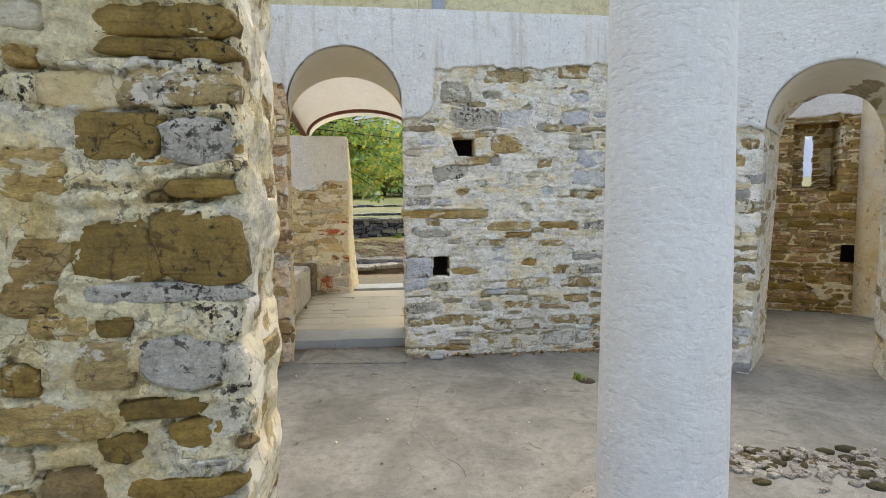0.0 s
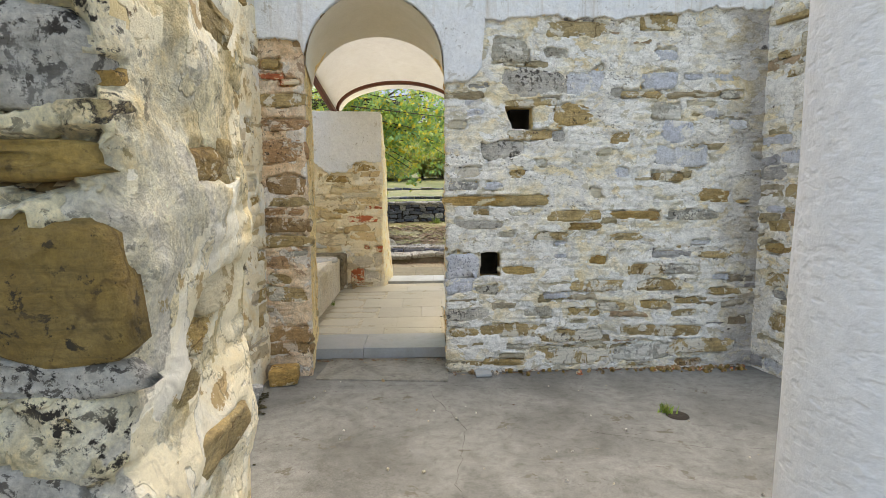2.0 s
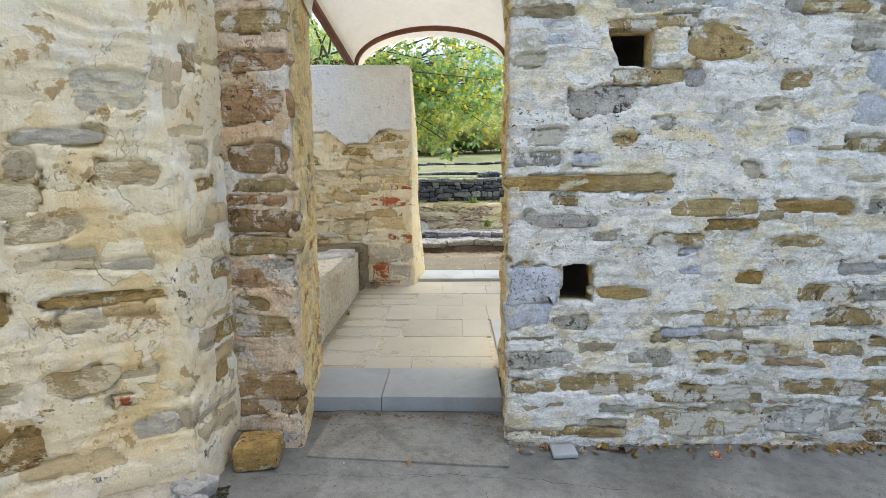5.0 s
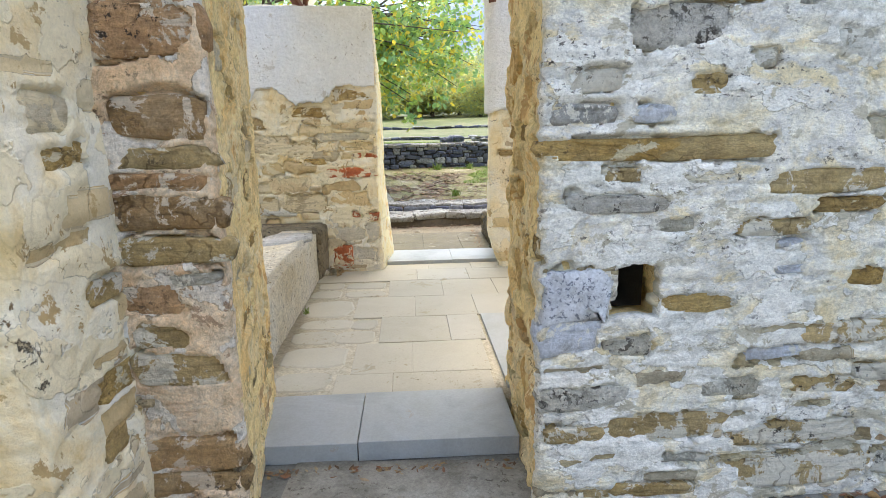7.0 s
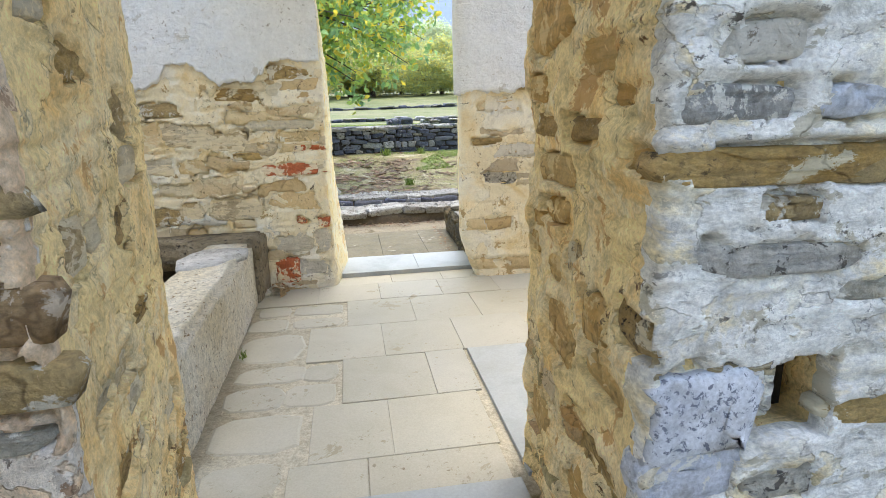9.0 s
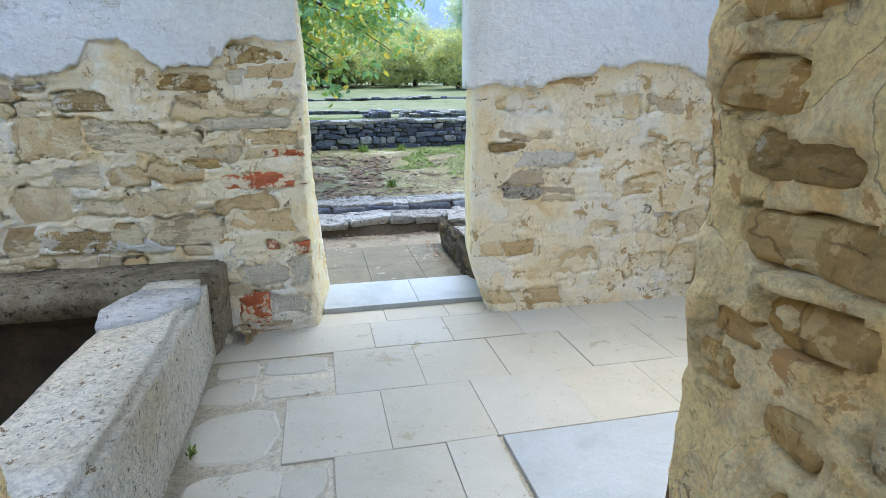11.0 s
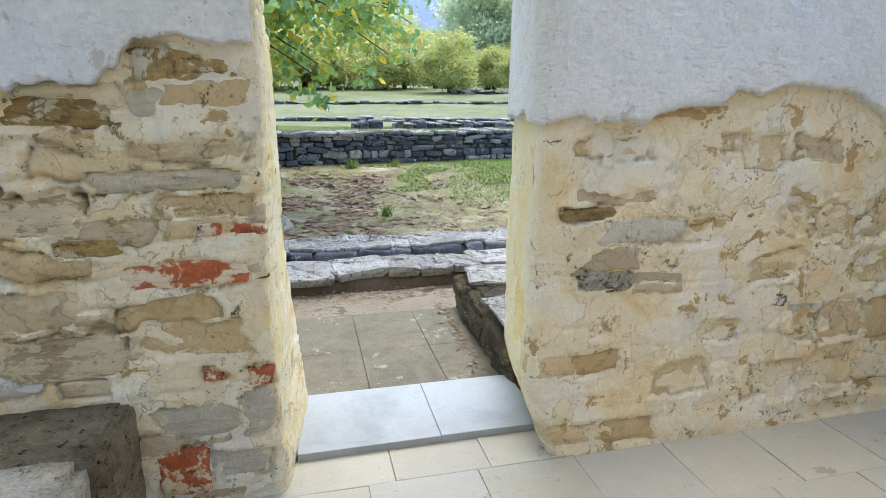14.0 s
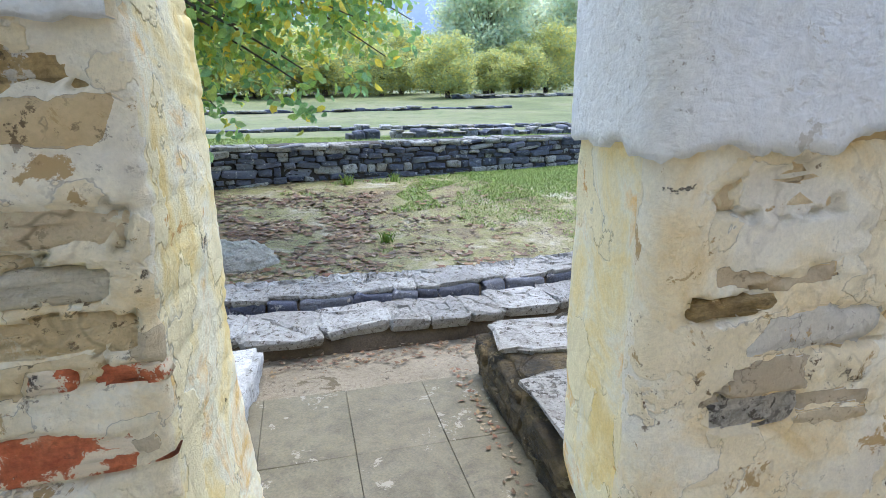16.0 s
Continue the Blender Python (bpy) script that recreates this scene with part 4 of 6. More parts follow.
rows_mid = [('W', 0.56, 1.285, 0.4, 0.06), ('W', 0.94, 1.28, 0.38, 0.066), ('B', 1.31, 1.17, 0.39, 0.07), ('W', 1.76, 1.17, 0.36, 0.055), ('G', 2.2, 1.17, 0.37, 0.07), ('L', 0.61, 1.11, 0.31, 0.057), ('W', 1.39, 1.09, 0.23, 0.045),
            ('G', 0.78, 1.04, 0.13, 0.046), ('B', 1.13, 1.02, 0.23, 0.05), ('B', 1.68, 1.01, 0.28, 0.055), ('B', 2.4, 0.87, 0.24, 0.05), ('W', 0.89, 0.77, 0.24, 0.06), ('B', 1.86, 0.76, 0.27, 0.08), ('G', 2.13, 0.76, 0.25, 0.07),
            ('U', 0.45, 0.66, 0.2, 0.12), ('B', 1.5, 0.64, 0.39, 0.07), ('B', 1.98, 0.64, 0.38, 0.07), ('L', 0.66, 0.625, 0.15, 0.07)]
rows_foot = [('B', 1.91, 0.49, 0.22, 0.05), ('B', 1.61, 0.48, 0.19, 0.06), ('G', 1.04, 0.46, 0.19, 0.084), ('L', 0.51, 0.44, 0.28, 0.08), ('B', 1.39, 0.44, 0.22, 0.055), ('B', 0.82, 0.31, 0.45, 0.085), ('B', 0.48, 0.3, 0.2, 0.06),
             ('B', 1.98, 0.29, 0.62, 0.08), ('B', 1.29, 0.26, 0.48, 0.075), ('B', 2.32, 0.16, 0.48, 0.1), ('G', 1.84, 0.12, 0.42, 0.11), ('B', 1.34, 0.11, 0.5, 0.12)]
rows_pier = [('K', -0.87, 2.16, 0.15, 0.037), ('K', -0.75, 2.12, 0.15, 0.04), ('B', -0.8, 2.0, 0.3, 0.08), ('R', -0.81, 1.83, 0.3, 0.08), ('R', -0.81, 1.64, 0.3, 0.14), ('R', -0.79, 1.4, 0.24, 0.11), ('B', -0.81, 1.285, 0.28, 0.065), ('R', -0.82, 1.21, 0.28, 0.05),
             ('R', -0.81, 1.12, 0.3, 0.1), ('B', -0.8, 1.0, 0.3, 0.08), ('G', -0.74, 0.91, 0.14, 0.036), ('R', -0.88, 0.85, 0.17, 0.1), ('B', -0.85, 0.73, 0.17, 0.08), ('B', -0.82, 0.61, 0.26, 0.1), ('R', -0.82, 0.31, 0.29, 0.11), ('R', -0.82, 0.2, 0.3, 0.08)]
rows_jamb = [('Y', 0.71, 1.62, 0.34, 0.14), ('Y', 0.81, 1.44, 0.16, 0.07), ('W', 0.7, 1.34, 0.2, 0.06), ('Y', 0.1, 1.285, 0.12, 0.05), ('Y', 0.64, 1.22, 0.3, 0.07), ('Y', 0.65, 1.1, 0.16, 0.06), ('Y', 0.79, 1.05, 0.1, 0.05), ('Y', 0.83, 0.97, 0.1, 0.06),
             ('W', 0.09, 0.97, 0.14, 0.075), ('Y', 0.66, 0.93, 0.1, 0.06), ('Y', 0.55, 0.76, 0.25, 0.15), ('W', 0.29, 0.54, 0.3, 0.13), ('Y', 0.34, 0.37, 0.21, 0.11), ('Y', 0.73, 0.37, 0.28, 0.16)]
w1_at = Vector((0, 0, 0))
w1_beds = Beds()
for rows in (rows_high, rows_mid, rows_foot):
    w1_beds.rows('front', rows, -0.003, rng, 2.0)
w1_beds.rows('front', rows_pier, 0.0, rng, 2.5)
w1_beds.rows('left', rows_jamb, -0.006, rng, 6)
w1_beds.add('front', 'X', 0.475, 0.80, 0.25, 0.2, 0.004, 0)
w1_beds.fill('front', rng, 'RBRB', -0.96, -0.67, 0.02, 2.34, (0.05, 0.1), (0.12, 0.28), 0.7, 0.005)


def w1_clear(u, z, w, h):
    return not any(u + w / 2 > a - 0.03 and u - w / 2 < b + 0.03 and z + h / 2 > c - 0.03 and z - h / 2 < d + 0.03 for a, b, c, d in W1_HOLES) and z + h / 2 < 2.5


w1_beds.fill('front', rng, 'BRBG', 0.37, 2.7, 0.0, 0.55, (0.035, 0.07), (0.12, 0.34), 0.36, -0.003, w1_clear)
w1_beds.fill('front', rng, 'BGUPW', 0.37, 2.7, 0.55, 1.3, (0.03, 0.06), (0.08, 0.24), 0.13, -0.008, w1_clear)
w1_beds.fill('front', rng, 'GUUBP', 0.37, 2.7, 1.3, 2.5, (0.035, 0.08), (0.07, 0.2), 0.12, -0.008, w1_clear)
w1_beds.fill('left', rng, 'YYMWY', 0.06, W1_T - 0.05, 0.12, 2.1, (0.05, 0.12), (0.08, 0.26), 0.4, -0.008)
w1_beds.fill('right', rng, 'CCW', 0.06, W1_T - 0.05, 0.12, 2.1, (0.05, 0.12), (0.06, 0.2), 0.3, -0.008)
part("mortar", wall_mesh("mortar", -1.0, 2.75, H1, W1_T, (D0, D1, DS, DC), W1_HOLES, 0.0105, 0.009, 3.2, w1_warp, beds=w1_beds, relief=(0.24, 0.065, 0.020, 0.05, 0.20, (2.72, 0.38), lambda c: (0.15, -1.0) if c.z > DS - 0.08 and c.y > 0.03 and D0 - 0.2 < c.x < D1 + 0.2 else ((1.1, 0.0) if c.x > 0 else (1.0, -0.1)) if c.y > 0.05 and c.x < 0.6 else (1.0, 0.0))), MORTAR, w1)
body = w1.children[0].data
body.materials.append(MORTAR_JAMB)
body.materials.append(MORTAR_PINK)
# Inner faces get the jamb mortar with bounced light in its colour.
for pl_ in body.polygons:
    c_ = pl_.center
    if c_.y > 0.05 + 0.04 * noise.noise(c_ * 7) and -0.99 < c_.x < 2.0 and c_.z < DC:
        pl_.material_index = 1
    elif c_.x < D0 + 0.06 and c_.z < 2.5:
        pl_.material_index = 2
arch_u = lambda u: DS + (DC - DS) * math.sqrt(max(0.0, 1 - ((u - (D0 + D1) / 2) / ((D1 - D0) / 2)) ** 2)) if D0 < u < D1 else 0
edge1 = curve_of([(-1.0, 2.42), (-0.66, 2.40), (-0.63, 2.26), (0.34, 2.12), (0.5, 2.13), (0.605, 2.2), (0.625, 2.55), (1.05, 2.59), (1.6, 2.57), (1.8, 2.6), (2.29, 2.65), (2.75, 2.66)])
part("plaster", plaster_mesh("plaster", spaced(-1.0, 2.75, 0.011, (D0, D1)), lambda u: max(edge1(u), arch_u(u)), lambda u: H1 - 0.002), OLD_PLASTER, w1, "broken white lime plaster")


# plastered soffit of the arch
S = Sheet()
sa = [math.pi * i / 28 for i in range(29)]
sv = spaced(-0.02, W1_T + 0.01, 0.06)


def soffit(i, j):
    c, s = math.cos(sa[i]), math.sin(sa[i])
    k = sv[j] / W1_T
    r = (D1 - D0) / 2 - 0.012
    return ((D0 + D1) / 2 - c * r + k * (-0.11 * (c + 1) / 2 + 0.085 * (1 - c) / 2), sv[j], DS + s * (DC - DS - 0.012) - 0.04 * k * s)


S.grid(soffit, len(sa), len(sv))
part("soffit", S.mesh("soffit", 0.004, 4), VAULT, w1, "smooth cream arch soffit")


# Dark linings put the sockets' inner shade into colour.
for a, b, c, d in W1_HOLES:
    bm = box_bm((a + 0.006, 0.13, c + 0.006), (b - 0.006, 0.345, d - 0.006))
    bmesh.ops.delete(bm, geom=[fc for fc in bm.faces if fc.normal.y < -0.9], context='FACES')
    part("socket", bm, DARK, w1, "beam socket lined dark for its inner shade")


w1_beds.lay_all(w1, rng, w1_at, 0.009, 3.2, {
    'front': lambda u, z: Matrix.Translation((u, 0, 0)),
    'left': lambda v, z: Matrix.Translation((D1 + jamb_bulge(v, z), v, 0)) @ pose(0, 0, 0, 0, 0, -95),
    'right': lambda v, z: Matrix.Translation((D0 - 0.11 * v / W1_T, v, 0)) @ pose(0, 0, 0, 0, 0, 96.6)})

# ---- facets of the hall either side ----


def plain_wall(name, at, deg, ua, ub, h, t, mortar, label, stones, keep, hs, ws, seed, door=None, edge=None, step=0.018, amp=0.009, holes=(), zs=(0.0, 2.6), bare=0.3, own=(), proud=-0.005, warp=None):
    r = random.Random(seed)
    w = thing(name, frame_at(*at, deg), label, "wall", kind="structure")
    off = Vector((at[0] * 3, at[1], 0))
    beds = Beds()
    ef = curve_of(edge) if edge else None

    def clear(u, z, ww, hh):
        if door and door[0] - ww / 2 < u < door[1] + ww / 2 and z < door[3]:
            return False
        return not ef or z + hh / 2 < ef(u) - 0.01
    if stones:
        beds.rows('front', own, -0.004, r)
        beds.fill('front', r, stones, ua + 0.02, ub - 0.02, zs[0], zs[1], hs, ws, keep, proud, clear)
    part("mortar", wall_mesh("mortar", ua, ub, h, t, door, holes, step, amp, 3.0, warp, at=off, relief=(0.28, 0.10, 0.017, bare) if stones else None, beds=beds), mortar, w)
    if edge:
        if door:
            c, hw = (door[0] + door[1]) / 2, (door[1] - door[0]) / 2
            au = lambda u: door[2] + (door[3] - door[2]) * math.sqrt(max(0, 1 - ((u - c) / hw) ** 2)) if door[0] < u < door[1] else 0
        else:
            au = lambda u: 0
        part("plaster", plaster_mesh("plaster", spaced(ua, ub, 0.03, door[:2] if door else ()), lambda u: max(ef(u), au(u)), lambda u: h - 0.002), PLASTER, w, "broken white lime plaster")
    beds.lay_all(w, r, off, amp, 3.0, {'front': lambda u, z: Matrix.Translation((u, 0, 0))})
    return w


lw = plain_wall("wall_northwest", (-0.93, 4.57), 32.3, -4.6, 0.0, 3.05, 0.5, MORTAR_WARM, "rubble wall smeared with cream lime mortar", 'CPPC', 0.16, (0.05, 0.12), (0.1, 0.3), 21, bare=0.07, step=0.013,
                own=[('P', -0.2, 1.65, 0.23, 0.14), ('C', -0.16, 1.34, 0.21, 0.1), ('C', -0.58, 1.26, 0.23, 0.12), ('W', -0.66, 1.06, 0.1, 0.1), ('W', -0.69, 0.88, 0.19, 0.12), ('W', -0.28, 0.88, 0.4, 0.04), ('C', -0.38, 0.57, 0.23, 0.1), ('K', -0.24, 0.47, 0.07, 0.038), ('W', -0.62, 0.35, 0.21, 0.16)])
lr = plain_wall("wall_return_west", (-0.925, 4.56), 93, 0.0, 0.48, 3.05, 0.3, MORTAR_WARM, "narrow mortared return of the rubble wall", 'CBW', 0.4, (0.06, 0.12), (0.12, 0.3), 22)
rr_ = plain_wall("wall_return_east", (2.67, 5.45), -75, 0.0, 0.80, 3.05, 0.3, MORTAR, "narrow rubble stone return beside the chapel arch", 'BGBU', 0.5, (0.05, 0.12), (0.14, 0.34), 23)
RW_T, RW_IN, RW_DROP = 0.8, 0.07, 0.1


def rw_warp(p):
    q, k = p.copy(), p.y / RW_T
    if p.x <= 0.371:
        q.x += RW_IN * k * smooth(0.0, 0.37, p.x) - 0.05 * smooth(1.9, 0.0, p.z) * smooth(0.0, 0.37, p.x)
    elif p.x >= 1.249:
        q.x -= RW_IN * k * smooth(1.7, 1.25, p.x)
    else:
        q.x += RW_IN * k * (0.81 - p.x) / 0.44
        q.z -= RW_DROP * k * smooth(3.3, 2.39, p.z)
    return q


rw = plain_wall("wall_northeast", (2.855, 4.66), -33.4, 0.0, 4.6, 3.4, RW_T, MORTAR, "plastered rubble wall with the arched opening of a side chapel", 'BGUBC', 0.6, (0.06, 0.12), (0.1, 0.22), 24,
                door=(0.37, 1.25, 1.95, 2.39), edge=[(0, 2.0), (0.36, 1.93), (0.37, 1.95), (1.25, 1.95), (1.29, 1.6), (4.6, 1.9)], warp=rw_warp)
S = Sheet()
sv2 = spaced(-0.02, RW_T + 0.01, 0.05)
S.grid(lambda i, j: (0.81 - math.cos(sa[i]) * (0.43 - RW_IN * sv2[j] / RW_T), sv2[j], 1.95 + math.sin(sa[i]) * (0.43 - RW_DROP * sv2[j] / RW_T)), len(sa), len(sv2))
part("soffit", S.mesh("soffit", 0.004, 4), VAULT, rw)

# side chapel behind the arch
ch = thing("wall_chapel", frame_at(4.96, 7.15, -23.8), "brown rubble chapel wall with a deep slit window below white plaster", "wall", kind="structure")


def holed(name, ua, ub, h, v0, t, hole, rough_=True, socket=(0, 0, 0, 0)):
    S = Sheet()
    us, zs = spaced(ua, ub, 0.03, hole[:2] + socket[:2]), spaced(-0.02, h, 0.028, hole[2:] + socket[2:])

    def within(b, i, j):
        return b[0] < (us[i] + us[i + 1]) / 2 < b[1] and b[2] < (zs[j] + zs[j + 1]) / 2 < b[3]

    sk = lambda i, j: within(hole, i, j)
    S.grid(lambda i, j: (us[i], v0, zs[j]), len(us), len(zs), False, lambda i, j: within(hole, i, j) or within(socket, i, j))
    S.grid(lambda i, j: (us[i], v0 + t, zs[j]), len(us), len(zs), True, sk)
    hu = [u for u in us if hole[0] - 1e-6 <= u <= hole[1] + 1e-6]
    hz = [q for q in zs if hole[2] - 1e-6 <= q <= hole[3] + 1e-6]
    vv = (v0, v0 + t)
    S.grid(lambda i, j: (hole[0], vv[i], hz[j]), 2, len(hz))
    S.grid(lambda i, j: (hole[1], vv[i], hz[j]), 2, len(hz), True)
    S.grid(lambda i, j: (hu[i], vv[j], hole[2]), len(hu), 2)
    S.grid(lambda i, j: (hu[i], vv[j], hole[3]), len(hu), 2, True)
    return S.mesh(name, 0.010, 3, relief=(0.30, 0.085, 0.018, 0.85) if rough_ else None)


part("mortar", holed("mortar", -2.2, 2.4, 3.3, 0.0, 0.36, (0.14, 0.62, 1.5, 2.34), True, (0.683, 0.875, 0.628, 0.843)), MORTAR_PIER, ch)
# Open box in a dark colour, for the shade deep in the socket.
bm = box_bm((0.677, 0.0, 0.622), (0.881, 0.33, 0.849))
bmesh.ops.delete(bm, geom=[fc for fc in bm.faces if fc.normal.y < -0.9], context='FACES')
part("socket", bm, DARK, ch, "chapel beam socket lined dark for its inner shade")
part("mortar", holed("mortar", -2.2, 2.4, 3.3, 0.37, 0.14, (0.32, 0.43, 1.58, 2.22)), MORTAR_PIER, ch)
part("plaster", plaster_mesh("plaster", spaced(-2.2, 2.4, 0.05), curve_of([(-2.2, 2.4), (2.4, 2.42)]), lambda u: 3.29), PLASTER, ch)
# Brown stones, with darker olive ones mixed in for the chapel's dim light.
rch = random.Random(31)
for u, z, w, h in courses(rch, -0.7, 1.5, 0.03, 2.36, (0.05, 0.11), (0.14, 0.34), 0.9, lambda u, z, w, h: not (0.12 - w / 2 < u < 0.64 + w / 2 and 1.46 < z < 2.4) and not (0.683 - w / 2 < u < 0.875 + w / 2 and 0.628 - h / 2 < z < 0.843 + h / 2)):
    lay(rch.choice((BROWN_STONES, KINDS['O'])), ch, rch, u, z, w, h, rch.uniform(0.004, 0.02), 0.06, rch.uniform(-3, 3))
plain_wall("wall_chapel_east", (5.7, 6.8), -66, 0.0, 5.0, 3.3, 0.4, MORTAR_WARM, "mortared rubble chapel side wall", None, 0, (0.1, 0.2), (0.1, 0.2), 32, step=0.12)
plain_wall("wall_chapel_west", (2.95, 5.5), 70, 0.0, 3.2, 3.3, 0.3, MORTAR_WARM, "mortared rubble chapel side wall", None, 0, (0.1, 0.2), (0.1, 0.2), 33, step=0.12)
# plain unseen walls that close the hall behind, low to admit sky light
for i, (nm, at, deg, ln) in enumerate((("wall_south", (5.2, -4.2), 180, 9.6), ("wall_west", (-4.7, -4.4), 90, 7.4), ("wall_east", (7.0, 2.4), -90, 6.8))):
    plain_wall(nm, at, deg, 0.0, ln, 1.5, 0.4, MORTAR, "plain unseen hall wall, kept low to let sky light in", None, 0, (0.1, 0.2), (0.1, 0.2), 40 + i, step=0.2)

# ---- free pier and column of the hall ----
rp = random.Random(51)
PIER_R = 0.05
pier = thing("stone_pier", frame_at(0.0, 1.745, 6.0), "massive pier of big ochre stones in crumbling cream mortar", "pier")
pw = rounded([(-2.2, PIER_R, 0, 0.66)], 0.05)


def pier_bulge(y, z):
    return 0.04 * noise.noise(Vector((3.1, y * 2, z * 3.3))) + 0.02 * noise.noise(Vector((8.4, y * 5, z * 9.0))) - 0.03 * smooth(0.9, 0.3, z)


def pier_warp(p):
    q = pw(p)
    q.x += pier_bulge(p.y, p.z) * smooth(-0.4, 0.05, p.x)
    return q


rows_top = [('O', -0.15, 1.88, 0.35, 0.08), ('O', -0.16, 1.81, 0.37, 0.05), ('W', -0.52, 1.78, 0.08, 0.052), ('B', -0.11, 1.7, 0.28, 0.096), ('O', -0.28, 1.57, 0.2, 0.116), ('L', -0.07, 1.55, 0.18, 0.118), ('W', -0.5, 1.46, 0.16, 0.13),
            ('O', -0.06, 1.42, 0.18, 0.048), ('O', -0.08, 1.255, 0.23, 0.18), ('O', -0.3, 1.25, 0.2, 0.17), ('W', -0.5, 1.23, 0.15, 0.133), ('L', -0.19, 1.12, 0.41, 0.057), ('W', -0.53, 1.11, 0.14, 0.087)]
rows_low = [('W', -0.45, 1.03, 0.15, 0.07), ('O', -0.31, 1.03, 0.09, 0.06), ('L', -0.13, 0.92, 0.21, 0.14), ('B', -0.34, 0.96, 0.14, 0.05), ('W', -0.34, 0.89, 0.14, 0.075), ('O', -0.57, 0.88, 0.09, 0.08), ('O', -0.2, 0.78, 0.22, 0.05),
            ('W', -0.49, 0.75, 0.27, 0.1), ('O', -0.1, 0.7, 0.13, 0.08), ('O', -0.31, 0.67, 0.12, 0.08), ('G', -0.06, 0.61, 0.1, 0.026), ('O', -0.13, 0.54, 0.28, 0.06)]
rows_end = [('W', 0.42, 1.43, 0.12, 0.09), ('W', 0.28, 1.42, 0.16, 0.055), ('C', 0.42, 1.18, 0.2, 0.1), ('W', 0.3, 1.1, 0.14, 0.06), ('W', 0.24, 1.03, 0.1, 0.07), ('W', 0.4, 0.86, 0.26, 0.07), ('W', 0.3, 0.66, 0.2, 0.08), ('W', 0.44, 1.72, 0.2, 0.07)]
pier_at = Vector((7, 0, 0))
pier_beds = Beds()
pier_beds.rows('front', rows_top, 0.0, rp)
pier_beds.rows('front', rows_low, 0.0, rp)
pier_beds.rows('right', rows_end, -0.002, rp, 6)
pier_beds.fill('front', rp, 'WPCMPW', -1.25, 0.0, 0.05, 3.1, (0.06, 0.13), (0.12, 0.34), 0.3, -0.009)
pier_beds.fill('right', rp, 'CCW', 0.1, 0.6, 0.05, 2.9, (0.07, 0.16), (0.1, 0.26), 0.3, -0.004)
part("mortar", wall_mesh("mortar", -2.2, PIER_R, 3.3, 0.66, None, (), 0.0105, 0.010, 4.0, pier_warp, at=pier_at, beds=pier_beds, relief=(0.30, 0.12, 0.040, 0.16, None, None, lambda c: (0.38, -0.1) if c.x > PIER_R - 0.05 and c.y > 0.05 else (1.0, 0.0))), MORTAR_PIER, pier)
body = pier.children[0].data
body.materials.append(MORTAR_WARM)
for pl_ in body.polygons:
    c_ = pl_.center
    if c_.y > 0.04 and c_.x > -0.1 and noise.noise(c_ * 5) + 0.5 * noise.noise(c_ * 14) > -0.12:
        pl_.material_index = 1
pier_beds.lay_all(pier, rp, pier_at, 0.010, 4.0, {'front': lambda u, z: Matrix.Translation((u, 0, 0)), 'right': lambda v, z: Matrix.Translation((PIER_R + pier_bulge(v, z), v, 0)) @ pose(0, 0, 0, 0, 0, 90)})

col = thing("column", pose(1.51, 2.305, 0), "round white plastered column on a low stone base", "column")
S = Sheet()
NC = 72
zc = spaced(0.06, 3.4, 0.04)


def shaft(i, j):
    a = 2 * math.pi * (i % NC) / NC
    r = 0.252 - 0.030 * min(1.0, zc[j] / 2.6) + 0.004 * noise.noise(Vector((math.cos(a) * 2, math.sin(a) * 2, zc[j] * 2.5)))
    return (math.cos(a) * r, math.sin(a) * r, zc[j])


S.grid(shaft, NC + 1, len(zc))
part("shaft", S.mesh("shaft"), COLUMN, col)
S = Sheet()
prof = [(0.42, -0.01), (0.415, 0.035), (0.38, 0.055), (0.30, 0.06), (0.275, 0.085), (0.245, 0.09)]
S.grid(lambda i, j: (math.cos(2 * math.pi * (i % 48) / 48) * prof[j][0] * (1 + 0.04 * noise.noise(Vector((i % 48 * 0.4, 0, 0)))), math.sin(2 * math.pi * (i % 48) / 48) * prof[j][0], prof[j][1]), 49, len(prof))
part("base", S.mesh("base", 0.006, 8), LICHEN_STONE, col, "lichen-spotted stone base")

# ---- outer wall with the doorway to the meadow (W2) ----
r2 = random.Random(61)
W2_AT, W2_DEG, W2_T = (0.0, 8.41), 4.9, 0.63


def w2_left_warp(p):
    q = rounded([(-3.2, -0.625, 0, W2_T)], 0.04)(p)
    q.x += smooth(-0.9, -0.62, p.x) * ((0.09 - 0.045 * p.z) * p.y / W2_T + 0.012 * math.sin(p.z * 4.1 + 1))
    return q


def w2_right_warp(p):
    q = rounded([(0.345, 5.0, 0, W2_T)], 0.085)(p)
    q.x += smooth(0.75, 0.345, p.x) * (0.12 * p.y / W2_T + 0.12 * smooth(0.45, 0.0, p.z))
    q.y -= 0.03 * smooth(0.5, 0.0, p.z) * smooth(0.2, 0, p.y)
    return q


